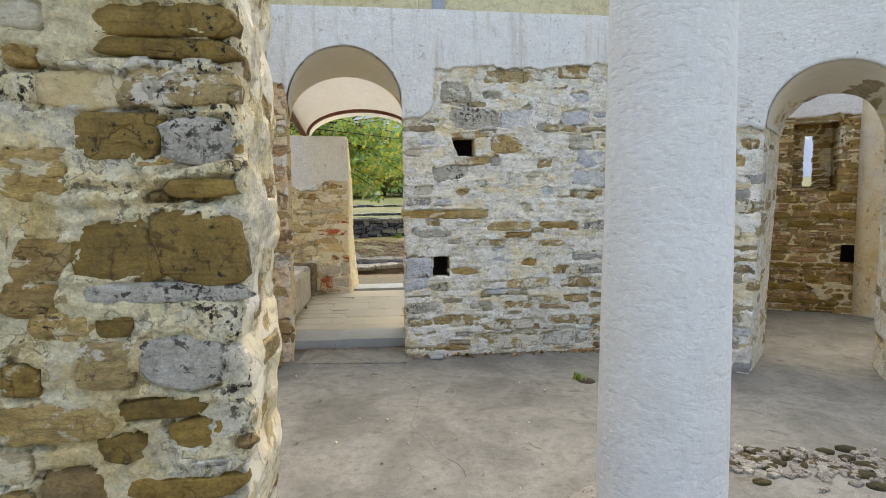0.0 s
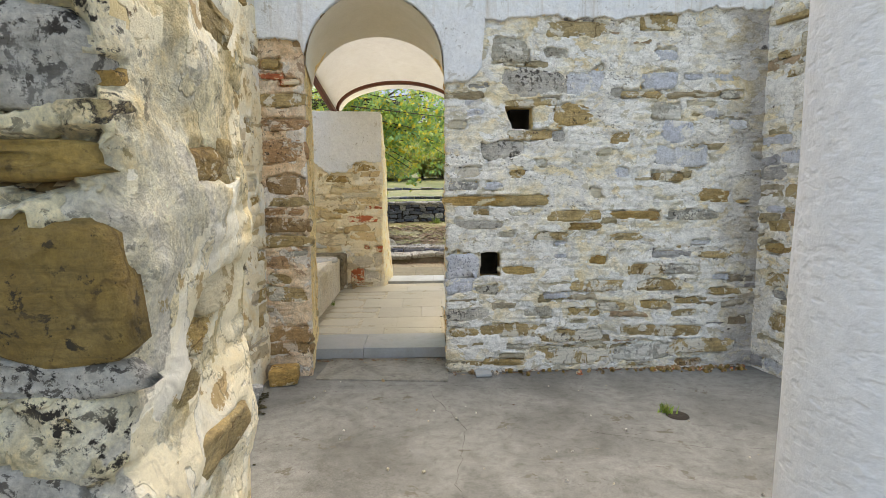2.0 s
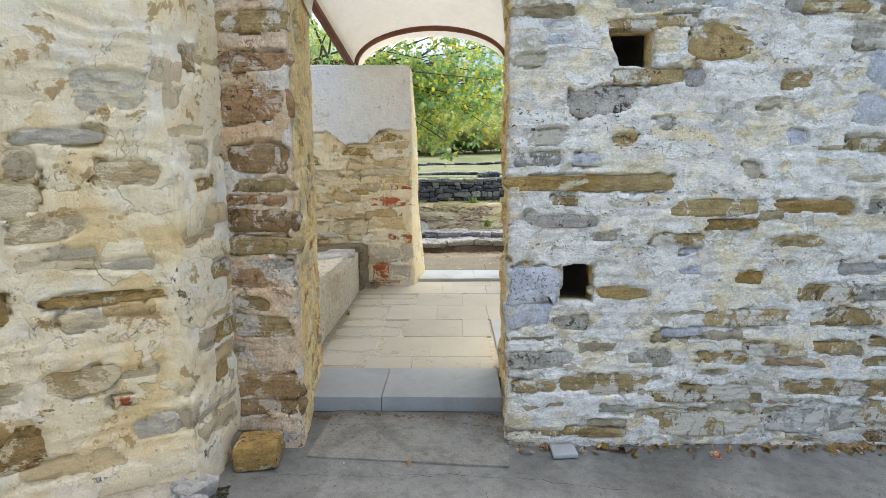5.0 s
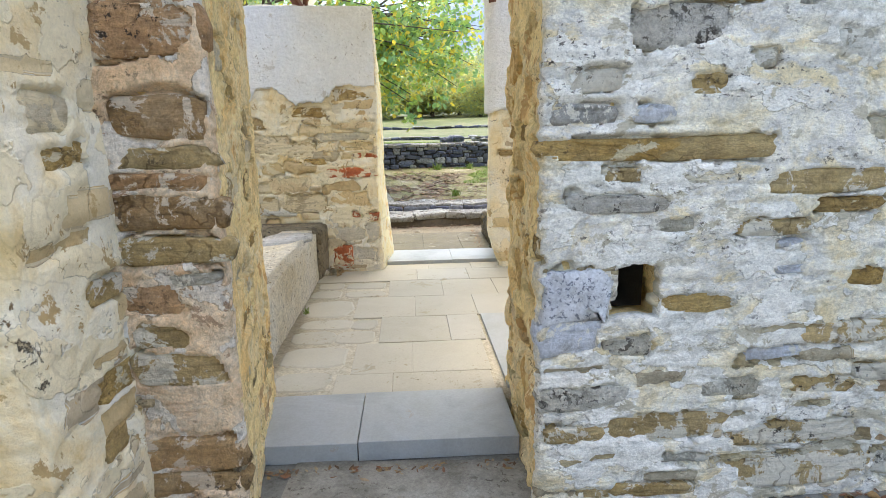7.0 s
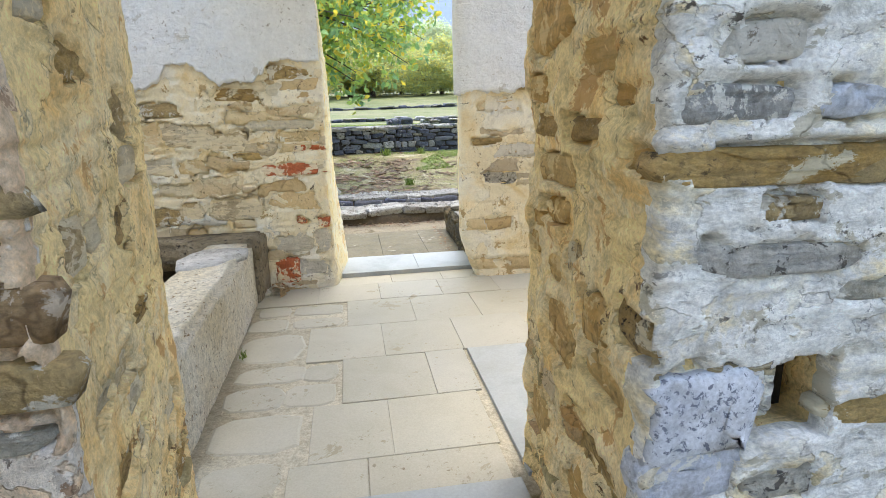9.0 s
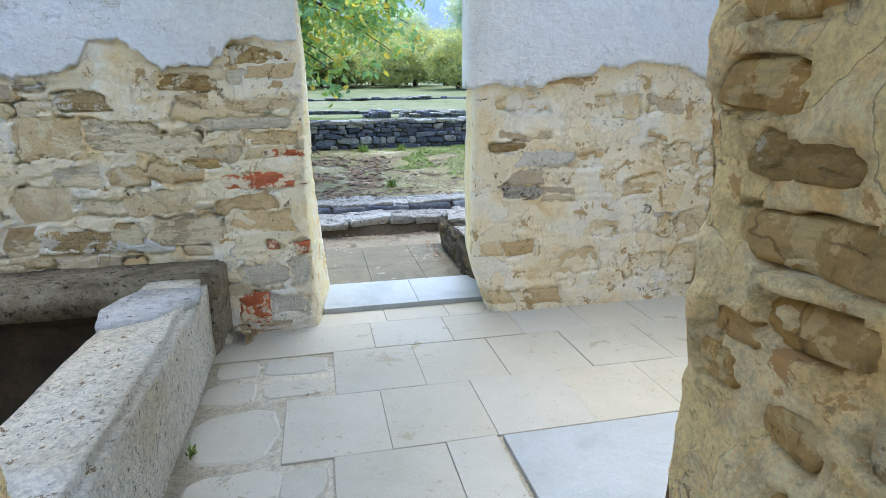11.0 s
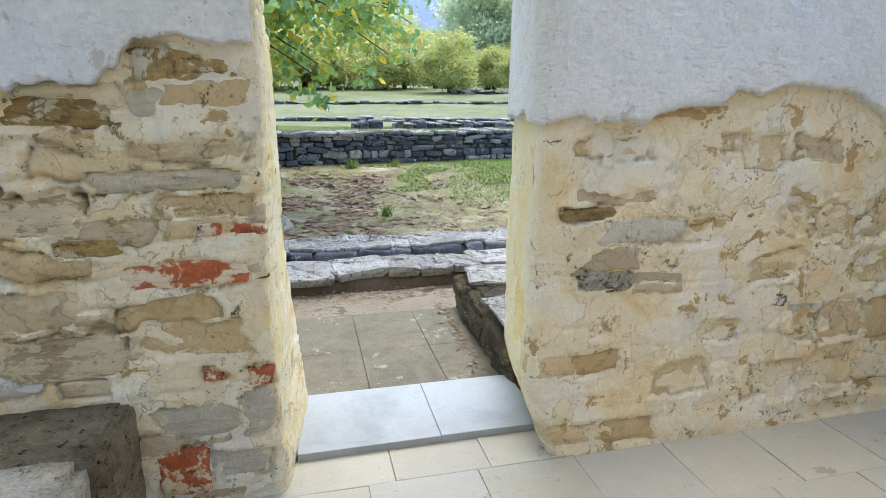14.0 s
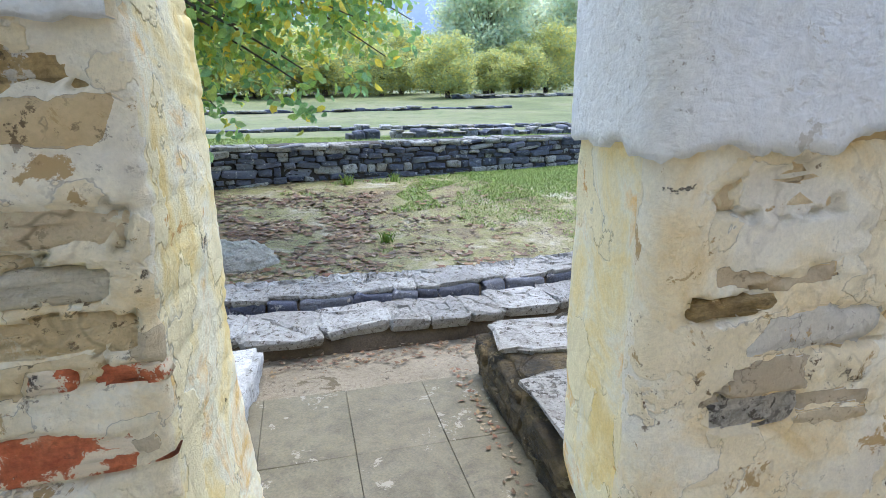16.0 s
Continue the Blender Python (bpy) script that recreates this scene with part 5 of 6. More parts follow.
w2 = thing("wall_outer_west", frame_at(*W2_AT, W2_DEG), "outer rubble wall of ochre stone with white plaster above a ragged edge", "wall", kind="structure")
rows_door = [('B', -0.83, 1.65, 0.31, 0.09), ('P', -0.95, 1.53, 0.1, 0.09), ('W', -1.21, 1.5, 0.3, 0.09), ('M', -0.84, 1.39, 0.32, 0.06), ('P', -0.92, 1.29, 0.44, 0.06), ('M', -0.82, 1.2, 0.28, 0.08), ('K', -0.81, 1.125, 0.07, 0.04), ('K', -0.69, 1.125, 0.1, 0.037),
             ('W', -1.19, 1.08, 0.21, 0.06), ('K', -0.88, 0.98, 0.4, 0.08), ('M', -0.88, 0.74, 0.33, 0.13), ('K', -0.84, 0.6, 0.06, 0.049), ('K', -0.68, 0.58, 0.08, 0.065), ('P', -0.92, 0.44, 0.28, 0.16), ('P', -0.705, 0.44, 0.12, 0.17), ('P', -0.76, 0.24, 0.22, 0.13), ('K', -0.97, 0.21, 0.16, 0.2)]
rows_side = [('B', -1.7, 1.41, 0.27, 0.08), ('C', -1.56, 1.23, 0.3, 0.15), ('M', -1.9, 1.22, 0.3, 0.2), ('C', -1.3, 1.18, 0.22, 0.12), ('C', -1.77, 1.03, 0.24, 0.12), ('M', -1.55, 1.02, 0.18, 0.09), ('M', -1.97, 0.88, 0.26, 0.16), ('M', -1.4, 0.88, 0.34, 0.12),
             ('C', -2.11, 0.7, 0.18, 0.15), ('B', -1.83, 0.68, 0.32, 0.12), ('C', -1.6, 0.7, 0.14, 0.12), ('C', -1.3, 0.7, 0.36, 0.13)]
w2_at, w3_at = Vector((13, 0, 0)), Vector((17, 0, 0))
w2_beds, w3_beds = Beds(), Beds()
w2_beds.rows('front', rows_door, -0.009, r2, 2)
w2_beds.rows('front', rows_side, -0.006, r2, 4)
w2_beds.fill('front', r2, 'MCBCM', -2.7, -1.15, 0.3, 1.6, (0.05, 0.11), (0.1, 0.24), 0.7, -0.001)
w2_beds.fill('front', r2, 'CMM', -1.15, -0.66, 0.06, 1.66, (0.05, 0.1), (0.1, 0.24), 0.25, -0.006)
part("mortar", wall_mesh("mortar", -3.2, -0.625, 2.36, W2_T, None, (), 0.0115, 0.010, 3.3, w2_left_warp, at=w2_at, beds=w2_beds, relief=(0.34, 0.10, 0.024, 0.25, None, None, lambda c: (0.5, -0.2) if c.y > 0.04 and c.x > -0.85 else (0.75 if c.x > -1.1 else 1.7, 0.0))), MORTAR_WARM, w2)
body = w2.children[0].data
body.materials.append(SMEAR)
# Jamb faces take the smear that carries the bounced light in its colour.
for pl_ in body.polygons:
    c_ = pl_.center
    if c_.y > 0.035 + 0.04 * noise.noise(c_ * 6) and c_.x > -0.8:
        pl_.material_index = 1
edge2 = curve_of([(-3.2, 1.55), (-1.81, 1.53), (-1.7, 1.56), (-1.64, 1.69), (-1.52, 1.71), (-1.43, 1.66), (-1.35, 1.61), (-1.31, 1.575), (-1.1, 1.58), (-1.02, 1.63), (-0.97, 1.71), (-0.87, 1.73), (-0.625, 1.71)])
part("plaster", plaster_mesh("plaster", spaced(-3.2, -0.627, 0.012), edge2, lambda u: 2.36), PLASTER, w2, "broken white lime plaster")
w2_beds.lay_all(w2, r2, w2_at, 0.010, 3.3, {'front': lambda u, z: Matrix.Translation((u, 0, 0))})

w3 = thing("wall_outer_east", frame_at(*W2_AT, W2_DEG), "outer rubble wall smeared with warm mortar below white plaster", "wall", kind="structure")
rows_mark = [('W', 0.58, 1.13, 0.21, 0.045), ('L', 0.68, 0.85, 0.26, 0.1), ('L', 0.7, 0.17, 0.12, 0.061)]
rows_near = [('M', 0.65, 1.4, 0.36, 0.09), ('M', 1.17, 1.4, 0.08, 0.059), ('M', 1.34, 1.37, 0.2, 0.15), ('M', 1.53, 1.35, 0.09, 0.049), ('M', 1.56, 1.08, 0.18, 0.15), ('M', 1.11, 1.05, 0.24, 0.128), ('M', 1.69, 0.59, 0.11, 0.14), ('C', 1.25, 0.59, 0.21, 0.087), ('M', 1.07, 0.38, 0.27, 0.17), ('M', 1.56, 0.3, 0.26, 0.17), ('M', 1.5, 0.86, 0.3, 0.12)]
rows_far = [('M', 2.72, 1.28, 0.24, 0.2), ('M', 2.02, 1.08, 0.19, 0.17), ('M', 1.79, 1.04, 0.23, 0.17), ('C', 2.65, 0.99, 0.5, 0.16), ('M', 2.15, 0.85, 0.42, 0.17), ('M', 2.24, 0.57, 0.42, 0.2), ('M', 1.9, 0.57, 0.24, 0.2), ('M', 1.9, 0.34, 0.3, 0.2), ('W', 2.34, 0.2, 0.5, 0.09), ('W', 2.89, 0.18, 0.5, 0.14), ('W', 1.95, 0.13, 0.4, 0.09)]
w3_beds.rows('front', rows_mark, -0.009, r2, 3)
w3_beds.rows('front', rows_near, -0.015, r2, 3)
w3_beds.rows('front', rows_far, -0.012, r2, 3)
w3_beds.fill('front', r2, 'MMMCWM', 1.2, 3.4, 0.06, 1.5, (0.06, 0.13), (0.12, 0.3), 0.25, -0.011)
w3_beds.fill('front', r2, 'MMC', 0.5, 1.2, 0.06, 1.4, (0.06, 0.12), (0.1, 0.3), 0.12, -0.013)
part("mortar", wall_mesh("mortar", 0.345, 4.2, 2.62, W2_T, None, (), 0.0125, 0.010, 3.0, w2_right_warp, at=w3_at, beds=w3_beds, relief=(0.34, 0.11, 0.020, 0.12, None, None, lambda c: (0.35, -0.2) if c.y > 0.06 and c.x < 0.7 else (0.8, 0.0))), MORTAR_WARM, w3)
body = w3.children[0].data
body.materials.append(SMEAR)
# East jamb likewise: smear with warm bounce painted in.
for pl_ in body.polygons:
    c_ = pl_.center
    if c_.y > 0.10 + 0.04 * noise.noise(c_ * 6) and c_.x < 0.7:
        pl_.material_index = 1
edge3 = curve_of([(0.345, 1.49), (0.76, 1.49), (0.8, 1.51), (1.05, 1.53), (1.17, 1.6), (1.65, 1.63), (1.91, 1.5), (2.0, 1.42), (2.17, 1.41), (2.36, 1.47), (2.78, 1.53), (5, 1.53)])
part("plaster", plaster_mesh("plaster", spaced(-0.25, 0.345, 0.02)[:-1] + spaced(0.345, 5.0, 0.013), edge3, lambda u: 2.62, turn=0.345, warp=w2_right_warp), PLASTER, w3, "broken white lime plaster")
w3_beds.lay_all(w3, r2, w3_at, 0.010, 3.0, {'front': lambda u, z: Matrix.Translation((u, 0, 0))})
# unseen side wall that closes the passage chamber, made high to block light
plain_wall("wall_chamber_west", (-3.1, 6.0), 92, 0.0, 2.6, 3.4, 0.3, MORTAR, "unseen rubble chamber wall, raised to darken the basin side", None, 0, (0.1, 0.2), (0.1, 0.2), 71, step=0.15)

# Out-of-view slab, added to block sky light from the chamber's east end.
shade_roof = thing("ceiling", frame_at(*W2_AT, W2_DEG), "unseen ceiling added to darken the far end of the chamber", "ceiling", kind="structure")
part("ceiling", box_bm((2.5, -2.55, 2.63), (4.6, 0.5, 2.75), 0.01), VAULT, shade_roof)

# ---- paving of the passage chamber ----
pave = thing("paving", frame_at(0.641, 0.027, 4.9), "cream limestone slabs laid in rows on lime bedding", "pavement", kind="structure")
part("bedding", box_bm((-1.15, 5.85, -0.06), (4.0, 9.05, 0.072), 0, None, 0.002, 10), BED, pave)
rs = random.Random(81)


def slab(x0, y0, x1, y1, top=0.08, mat_=None, parent=None, name="slab", gap=0.001, bottom=0.055, chip=0.0012):
    bm = bmesh.new()
    w = [(x0 + gap, y0 + gap), (x1 - gap, y0 + gap), (x1 - gap, y1 - gap), (x0 + gap, y1 - gap)]
    w = [(x + rs.uniform(-chip, chip), y + rs.uniform(-chip, chip)) for x, y in w]
    dz = [rs.uniform(-0.002, 0.002) for _ in w]
    lo = [bm.verts.new((x, y, bottom)) for x, y in w]
    hi = [bm.verts.new((x, y, top - 0.002 + d)) for (x, y), d in zip(w, dz)]
    cx, cy = (x0 + x1) / 2, (y0 + y1) / 2
    ins = [bm.verts.new((x + math.copysign(0.002, cx - x), y + math.copysign(0.002, cy - y), top + d)) for (x, y), d in zip(w, dz)]
    for i in range(4):
        k = (i + 1) % 4
        bm.faces.new((lo[i], lo[k], hi[k], hi[i]))
        bm.faces.new((hi[i], hi[k], ins[k], ins[i]))
    bm.faces.new(ins)
    return part(name, bm, mat_ or PAVE, parent, smooth=False)


for y0, y1, xs in ((5.90, 6.16, (-0.69, -0.39, 0.13)), (6.16, 6.60, (-0.62, -0.285, 0.14)), (6.60, 7.07, (-0.49, -0.045, 0.17)),
                   (7.07, 7.545, (-0.688, -0.26, 0.18, 0.63, 1.06, 1.5, 1.95)), (7.545, 8.015, (-0.465, -0.03, 0.40, 0.85, 1.33, 1.75, 2.15)),
                   (8.015, 8.38, (-1.12, -0.67, -0.23, 0.22, 0.65, 1.08, 1.5, 1.95, 2.4)), (8.38, 8.6, (-0.63, -0.12, 0.28, 0.62))):
    for a, b in zip(xs, xs[1:]):
        slab(a, y0, b, y1, 0.08 + rs.uniform(-0.002, 0.003), parent=pave)
for y0, y1, xs in ((7.09, 7.55, (1.95, 2.4, 2.85, 3.3)), (7.55, 8.02, (2.15, 2.6, 3.05, 3.5)), (8.02, 8.4, (2.4, 2.85, 3.3, 3.8))):
    for a, b in zip(xs, xs[1:]):
        slab(a, y0, b, y1, parent=pave)
slab(0.18, 5.93, 1.35, 7.06, 0.092, MARBLE, pave, "large_slab", 0.01)
slab(1.36, 5.93, 2.5, 7.06, 0.09, MARBLE, pave, "large_slab", 0.01)


def flag(cx, cy, w, d, top, parent, material):
    n = 9
    bm = bmesh.new()
    ph = [rs.uniform(0.86, 1.06) for _ in range(n)]
    rows = []
    for sc, zz in ((1.0, top - 0.03), (1.0, top - 0.006), (0.93, top)):
        row = []
        for i in range(n):
            a = 2 * math.pi * i / n
            c, s = math.cos(a), math.sin(a)
            row.append(bm.verts.new((cx + math.copysign(abs(c) ** 0.5, c) * w / 2 * ph[i] * sc, cy + math.copysign(abs(s) ** 0.5, s) * d / 2 * ph[(i * 2) % n] * sc, zz)))
        rows.append(row)
    for a, b in zip(rows, rows[1:]):
        for i in range(n):
            bm.faces.new((a[i], a[(i + 1) % n], b[(i + 1) % n], b[i]))
    bm.faces.new(rows[-1])
    bmesh.ops.recalc_face_normals(bm, faces=bm.faces[:])
    return part("flagstone", bm, material, parent, smooth=False)


for cx, cy, w, d in ((-0.94, 7.91, 0.24, 0.19), (-0.65, 7.9, 0.35, 0.2), (-0.95, 7.67, 0.26, 0.22), (-0.65, 7.66, 0.33, 0.16), (-0.89, 7.31, 0.37, 0.4), (-0.84, 6.97, 0.38, 0.19), (-0.60, 6.95, 0.18, 0.2),
                     (-0.9, 6.73, 0.3, 0.24), (-0.64, 6.72, 0.26, 0.22), (-0.84, 6.42, 0.4, 0.3), (-0.86, 6.1, 0.32, 0.24)):
    flag(cx, cy, w, d, 0.078, pave, PAVE)

# door sills of pale marble
sill = thing("door_sill_inner", frame_at(0, 0, 4.9), "raised pale marble sill of two slabs in the arched doorway", "sill", kind="structure")
for a, b in ((-0.285, 0.12), (0.12, 0.80)):
    slab(a - 0.04 if a < 0 else a, 5.452, b, 5.905, 0.084, MARBLE, sill, "slab", 0.0015, 0.0, 0.002)
sill2 = thing("door_sill_outer", frame_at(0, 0, 4.9), "pale marble sill slab with a hairline crack in the outer doorway", "sill", kind="structure")
for a, b in ((0.14, 0.76), (0.76, 1.25)):
    slab(a, 8.565, b, 9.05, 0.116, MARBLE, sill2, "slab", 0.0015, 0.05, 0.002)

# ---- low basin wall in the chamber ----
basin = thing("basin_wall", frame_at(0, 0, 0), "low pebbly rendered wall round a dark sunken basin", "low wall")


def prism(pts, z0, z1, bevel, step, amp, f=5):
    bm = bmesh.new()
    lo = [bm.verts.new((x, y, z0)) for x, y in pts]
    bm.faces.new(lo)
    r = bmesh.ops.extrude_face_region(bm, geom=bm.faces[:])
    for v in [g for g in r["geom"] if isinstance(g, bmesh.types.BMVert)]:
        v.co.z = z1
    bmesh.ops.recalc_face_normals(bm, faces=bm.faces[:])
    if bevel:
        bmesh.ops.bevel(bm, geom=bm.edges[:], offset=bevel, segments=2, affect='EDGES')
    for _ in range(step):
        bmesh.ops.subdivide_edges(bm, edges=[e for e in bm.edges if e.calc_length() > 0.07], cuts=1, use_grid_fill=True)
    bmesh.ops.triangulate(bm, faces=[fc for fc in bm.faces if len(fc.verts) > 4])
    for v in bm.verts:
        v.co += wobble(v.co, amp, f)
    return bm


bench = part("wall", prism([(-0.97, 6.1), (-1.13, 8.05), (-1.44, 8.05), (-1.36, 6.1)], -0.7, 0.52, 0.03, 5, 0.008), BENCH, basin)
part("ledge", prism([(-1.1, 8.03), (-1.11, 8.36), (-3.0, 8.2), (-3.0, 7.80), (-1.42, 7.95)], 0.36, 0.535, 0.03, 5, 0.008), GRIME, basin, "grimy ledge with black lichen")
part("end", prism([(-1.12, 8.02), (-1.10, 8.37), (-1.46, 8.37), (-1.45, 8.0)], -0.1, 0.522, 0.01, 4, 0.01), GRIME, basin, "mossy end of the low wall")
# Back wall coloured dark, as the pit's shade would leave it.
part("back", prism([(-1.12, 8.12), (-1.12, 8.3), (-3.0, 8.22), (-3.0, 8.05)], -0.7, 0.365, 0, 2, 0.01), SHADED_STONE, basin)
part("cap", prism([(-1.40, 7.39), (-1.36, 7.385), (-1.19, 7.46), (-1.085, 7.71), (-1.11, 7.84), (-1.40, 7.85), (-1.47, 7.6)], 0.485, 0.529, 0.003, 4, 0.006, 9), WHITE_LICHEN, bench, "broken white marble cap")
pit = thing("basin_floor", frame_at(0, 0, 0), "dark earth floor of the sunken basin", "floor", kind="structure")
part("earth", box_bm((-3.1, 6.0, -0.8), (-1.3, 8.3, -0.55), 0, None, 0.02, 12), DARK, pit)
# Pit stones take the same painted shade.
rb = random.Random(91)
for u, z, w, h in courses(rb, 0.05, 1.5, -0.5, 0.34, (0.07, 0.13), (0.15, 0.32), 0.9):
    lay(SHADED_STONES, basin, rb, -1.42 - u, z, w, h, 0.02, 0.06, 0, Matrix.Translation((0, 8.1, 0)))

# ---- canopy vault over the passage ----
can = thing("canopy_vault", frame_at(0, 0, 0), "white barrel canopy with red-brown timber edges over the passage", "canopy")
CX, CR, CH_ = -0.44, 0.80, 0.36


def can_pt(a, y, dr=0.0):
    z0 = 2.40 + (8.55 - y) * 0.26
    return (CX - math.cos(a) * (CR + dr), y, z0 + math.sin(a) * (CH_ + dr))


S = Sheet()
cy_ = spaced(5.95, 8.74, 0.1)
S.grid(lambda i, j: can_pt(sa[i], cy_[j]), len(sa), len(cy_))
shell = part("shell", S.mesh("shell"), CANOPY, can)
S = Sheet()
sec = [(0.0, 8.50), (-0.03, 8.50), (-0.03, 8.55), (0.0, 8.55)]
S.grid(lambda i, j: can_pt(sa[i], sec[j][1], sec[j][0]), len(sa), len(sec))
part("edge_band", S.mesh("edge_band"), TIMBER, shell, "dark red edge band")
for x in (CX - CR - 0.03, CX + CR + 0.03):
    bm = bmesh.new()
    box_bm((x - 0.03, 0, -0.05), (x + 0.03, 1, 0.05), 0.004, bm)
    for v in bm.verts:
        y = 5.9 + v.co.y * 2.75
        v.co = Vector((v.co.x, y, v.co.z + 2.40 + (8.55 - y) * 0.26))
    part("beam", bm, TIMBER, can, "red-brown timber beam")

# boards along the top of the doorway wall
eav = thing("eaves_board", frame_at(*W1_AT, W1_DEG), "long beige boards along the wall top", "eaves")
for a, b in ((-1.6, 0.5), (0.505, 2.9)):
    part("board", box_bm((a, 0.10, 3.052), (b, 0.16, 3.75), 0.006), BEIGE, eav)
part("batten", box_bm((-1.6, 0.07, 3.16), (0.2, 0.10, 3.175), 0.002), BEIGE, eav)
part("post", box_bm((0.62, 0.06, 3.05), (0.73, 0.098, 3.7), 0.004), PIPE, eav, "grey-blue post")
cor = thing("corbel", frame_at(*W1_AT, W1_DEG), "small stone corbel at the wall top", "corbel")
part("block", prism([(-0.93, -0.14), (-0.80, -0.14), (-0.80, 0.02), (-0.93, 0.02)], 2.82, 3.04, 0.015, 2, 0.006), LICHEN_STONE, cor)

# ---- small things in the hall ----
re_ = random.Random(101)
ledge = thing("floor_ledge", frame_at(0, 0, 0), "low whitewashed stone ledge at the wall foot", "ledge")
part("slab", prism([(-0.99, 4.55), (-0.86, 3.95), (-0.76, 3.3), (-1.6, 3.3), (-1.75, 4.1), (-1.35, 4.34)], -0.01, 0.10, 0.015, 4, 0.008), LEDGE, ledge, "pale worn stone slab")
WHITE_SLABS = [rough_slab("rim_stone", 340 + i, RIM) for i in range(4)]
for i in range(9):
    t_ = (i + 0.5) / 9
    x, y = -0.95 + 0.26 * t_ + re_.uniform(-0.012, 0.012), 4.60 - 1.3 * t_
    ob = new("rim_stone", re_.choice(WHITE_SLABS))
    ob.parent = ledge
    ob.matrix_local = Matrix.Translation((x, y, 0.06)) @ pose(0, 0, 0, re_.uniform(-5, 5), 8 + re_.uniform(-8, 8), 79 + re_.uniform(-5, 5)) @ Matrix.Diagonal((0.175, re_.uniform(0.12, 0.16), 0.075, 1))
vv, ff = [], []
for _ in range(170):
    t_ = re_.random()
    x, y = -0.885 + 0.27 * t_ + abs(re_.gauss(0.0, 0.025)), 4.66 - 1.3 * t_
    i = len(vv)
    r_ = re_.uniform(0.004, 0.016)
    for k in range(5):
        a = k * 1.2566
        vv.append((x + math.cos(a) * r_, y + math.sin(a) * r_, 0.002))
    vv.append((x, y, r_ * 0.7))
    ff += [(i + k, i + (k + 1) % 5, i + 5) for k in range(5)]
me = bpy.data.meshes.new("moss")
me.from_pydata(vv, [], ff)
tagged(part("moss", me, MOSS), "dark moss and dirt along the foot of the ledge", "moss", kind="stuff")
def crumbs(label, spots, rr, meshes, size):
    """Small broken bits lying on the floor, one thing."""
    t = thing("rubble", pose(0, 0, 0), label, "rubble")
    for x, y, z in spots:
        ob = new("stone", rr.choice(meshes))
        ob.parent = t
        k = rr.uniform(*size)
        ob.matrix_local = Matrix.Translation((x, y, z + k * 0.1)) @ Euler((radians(-90 + rr.uniform(-25, 25)), rr.uniform(0, 6), rr.uniform(0, 6))).to_matrix().to_4x4() @ Matrix.Diagonal((k, k * rr.uniform(0.5, 0.9), k * rr.uniform(0.5, 1.0), 1))
    return t


foot = [(u, 5.06 + 0.105 * u - abs(re_.gauss(0.0, 0.045)), 0.0) for u in [re_.choice((re_.uniform(0.4, 2.6), re_.uniform(1.9, 2.62))) for _ in range(130)]]
crumbs("broken stone and brick bits along the wall foot", foot, re_, BROWN_STONES + BRICKS[:2] + KINDS['O'], (0.01, 0.042))
crumbs("small pale chips scattered on the screed floor", [(re_.uniform(-0.6, 2.6), re_.uniform(2.4, 4.95), 0.0) for _ in range(60)], re_, KINDS['P'] + KINDS['G'], (0.006, 0.018))
crumbs("loose stones in the corner by the low wall", [(-1.09 + re_.uniform(-0.03, 0.1), 8.24 + re_.uniform(-0.07, 0.08), 0.08) for _ in range(12)], re_, KINDS['B'] + KINDS['P'] + BROWN_STONES, (0.04, 0.1))
blk = thing("loose_stone", pose(-0.80, 4.86, 0.0, 0, 0, 12), "loose ochre stone block on the floor", "stone")
part("stone", box_bm((-0.1, -0.09, 0), (0.1, 0.09, 0.12), 0.025, None, 0.012, 2), STONE_WARM, blk)
for x, y, w, lab, mt in ((0.62, 5.07, 0.12, "flat chip of white marble on the floor", MARBLE),):
    c = thing("marble_chip", pose(x, y, 0.0, 0, 0, 8), lab, "stone chip")
    part("stone", box_bm((-w / 2, -0.05, 0), (w / 2, 0.05, 0.025), 0.008, None, 0.006, 1), mt, c)


def tuft(name, at, n, size, label, rr):
    verts, faces = [], []
    for _ in range(n):
        a, l, lean = rr.uniform(0, 6.28), size * rr.uniform(0.5, 1), rr.uniform(0.1, 0.6)
        bx, by = rr.gauss(0, size * 0.2), rr.gauss(0, size * 0.2)
        dx, dy = math.cos(a), math.sin(a)
        i = len(verts)
        wv = 0.004 + size * 0.02
        verts += [(bx - dy * wv, by + dx * wv, 0), (bx + dy * wv, by - dx * wv, 0), (bx + dx * l * lean * 0.5, by + dy * l * lean * 0.5, l * 0.6), (bx + dx * l * lean, by + dy * l * lean, l * 0.85)]
        faces += [(i, i + 1, i + 2), (i + 1, i + 3, i + 2)]
    me = bpy.data.meshes.new(name)
    me.from_pydata(verts, [], faces)
    t = thing(name, at, label, "weed")
    part("tuft", me, GRASS, t)
    return t


tuft("weed", pose(1.72, 4.40, 0), 40, 0.09, "small green weed in a hole in the floor", re_)
# No opening here: a dark disc paints the shade of the hole.
dr = thing("drain_hole", pose(1.78, 4.36, 0.0), "flat dark disc for the shade of a small floor hole", "hole")
bm = bmesh.new()
bmesh.ops.create_cone(bm, cap_ends=True, segments=16, radius1=0.07, radius2=0.06, depth=0.012)
part("hole", bm, DARK, dr)

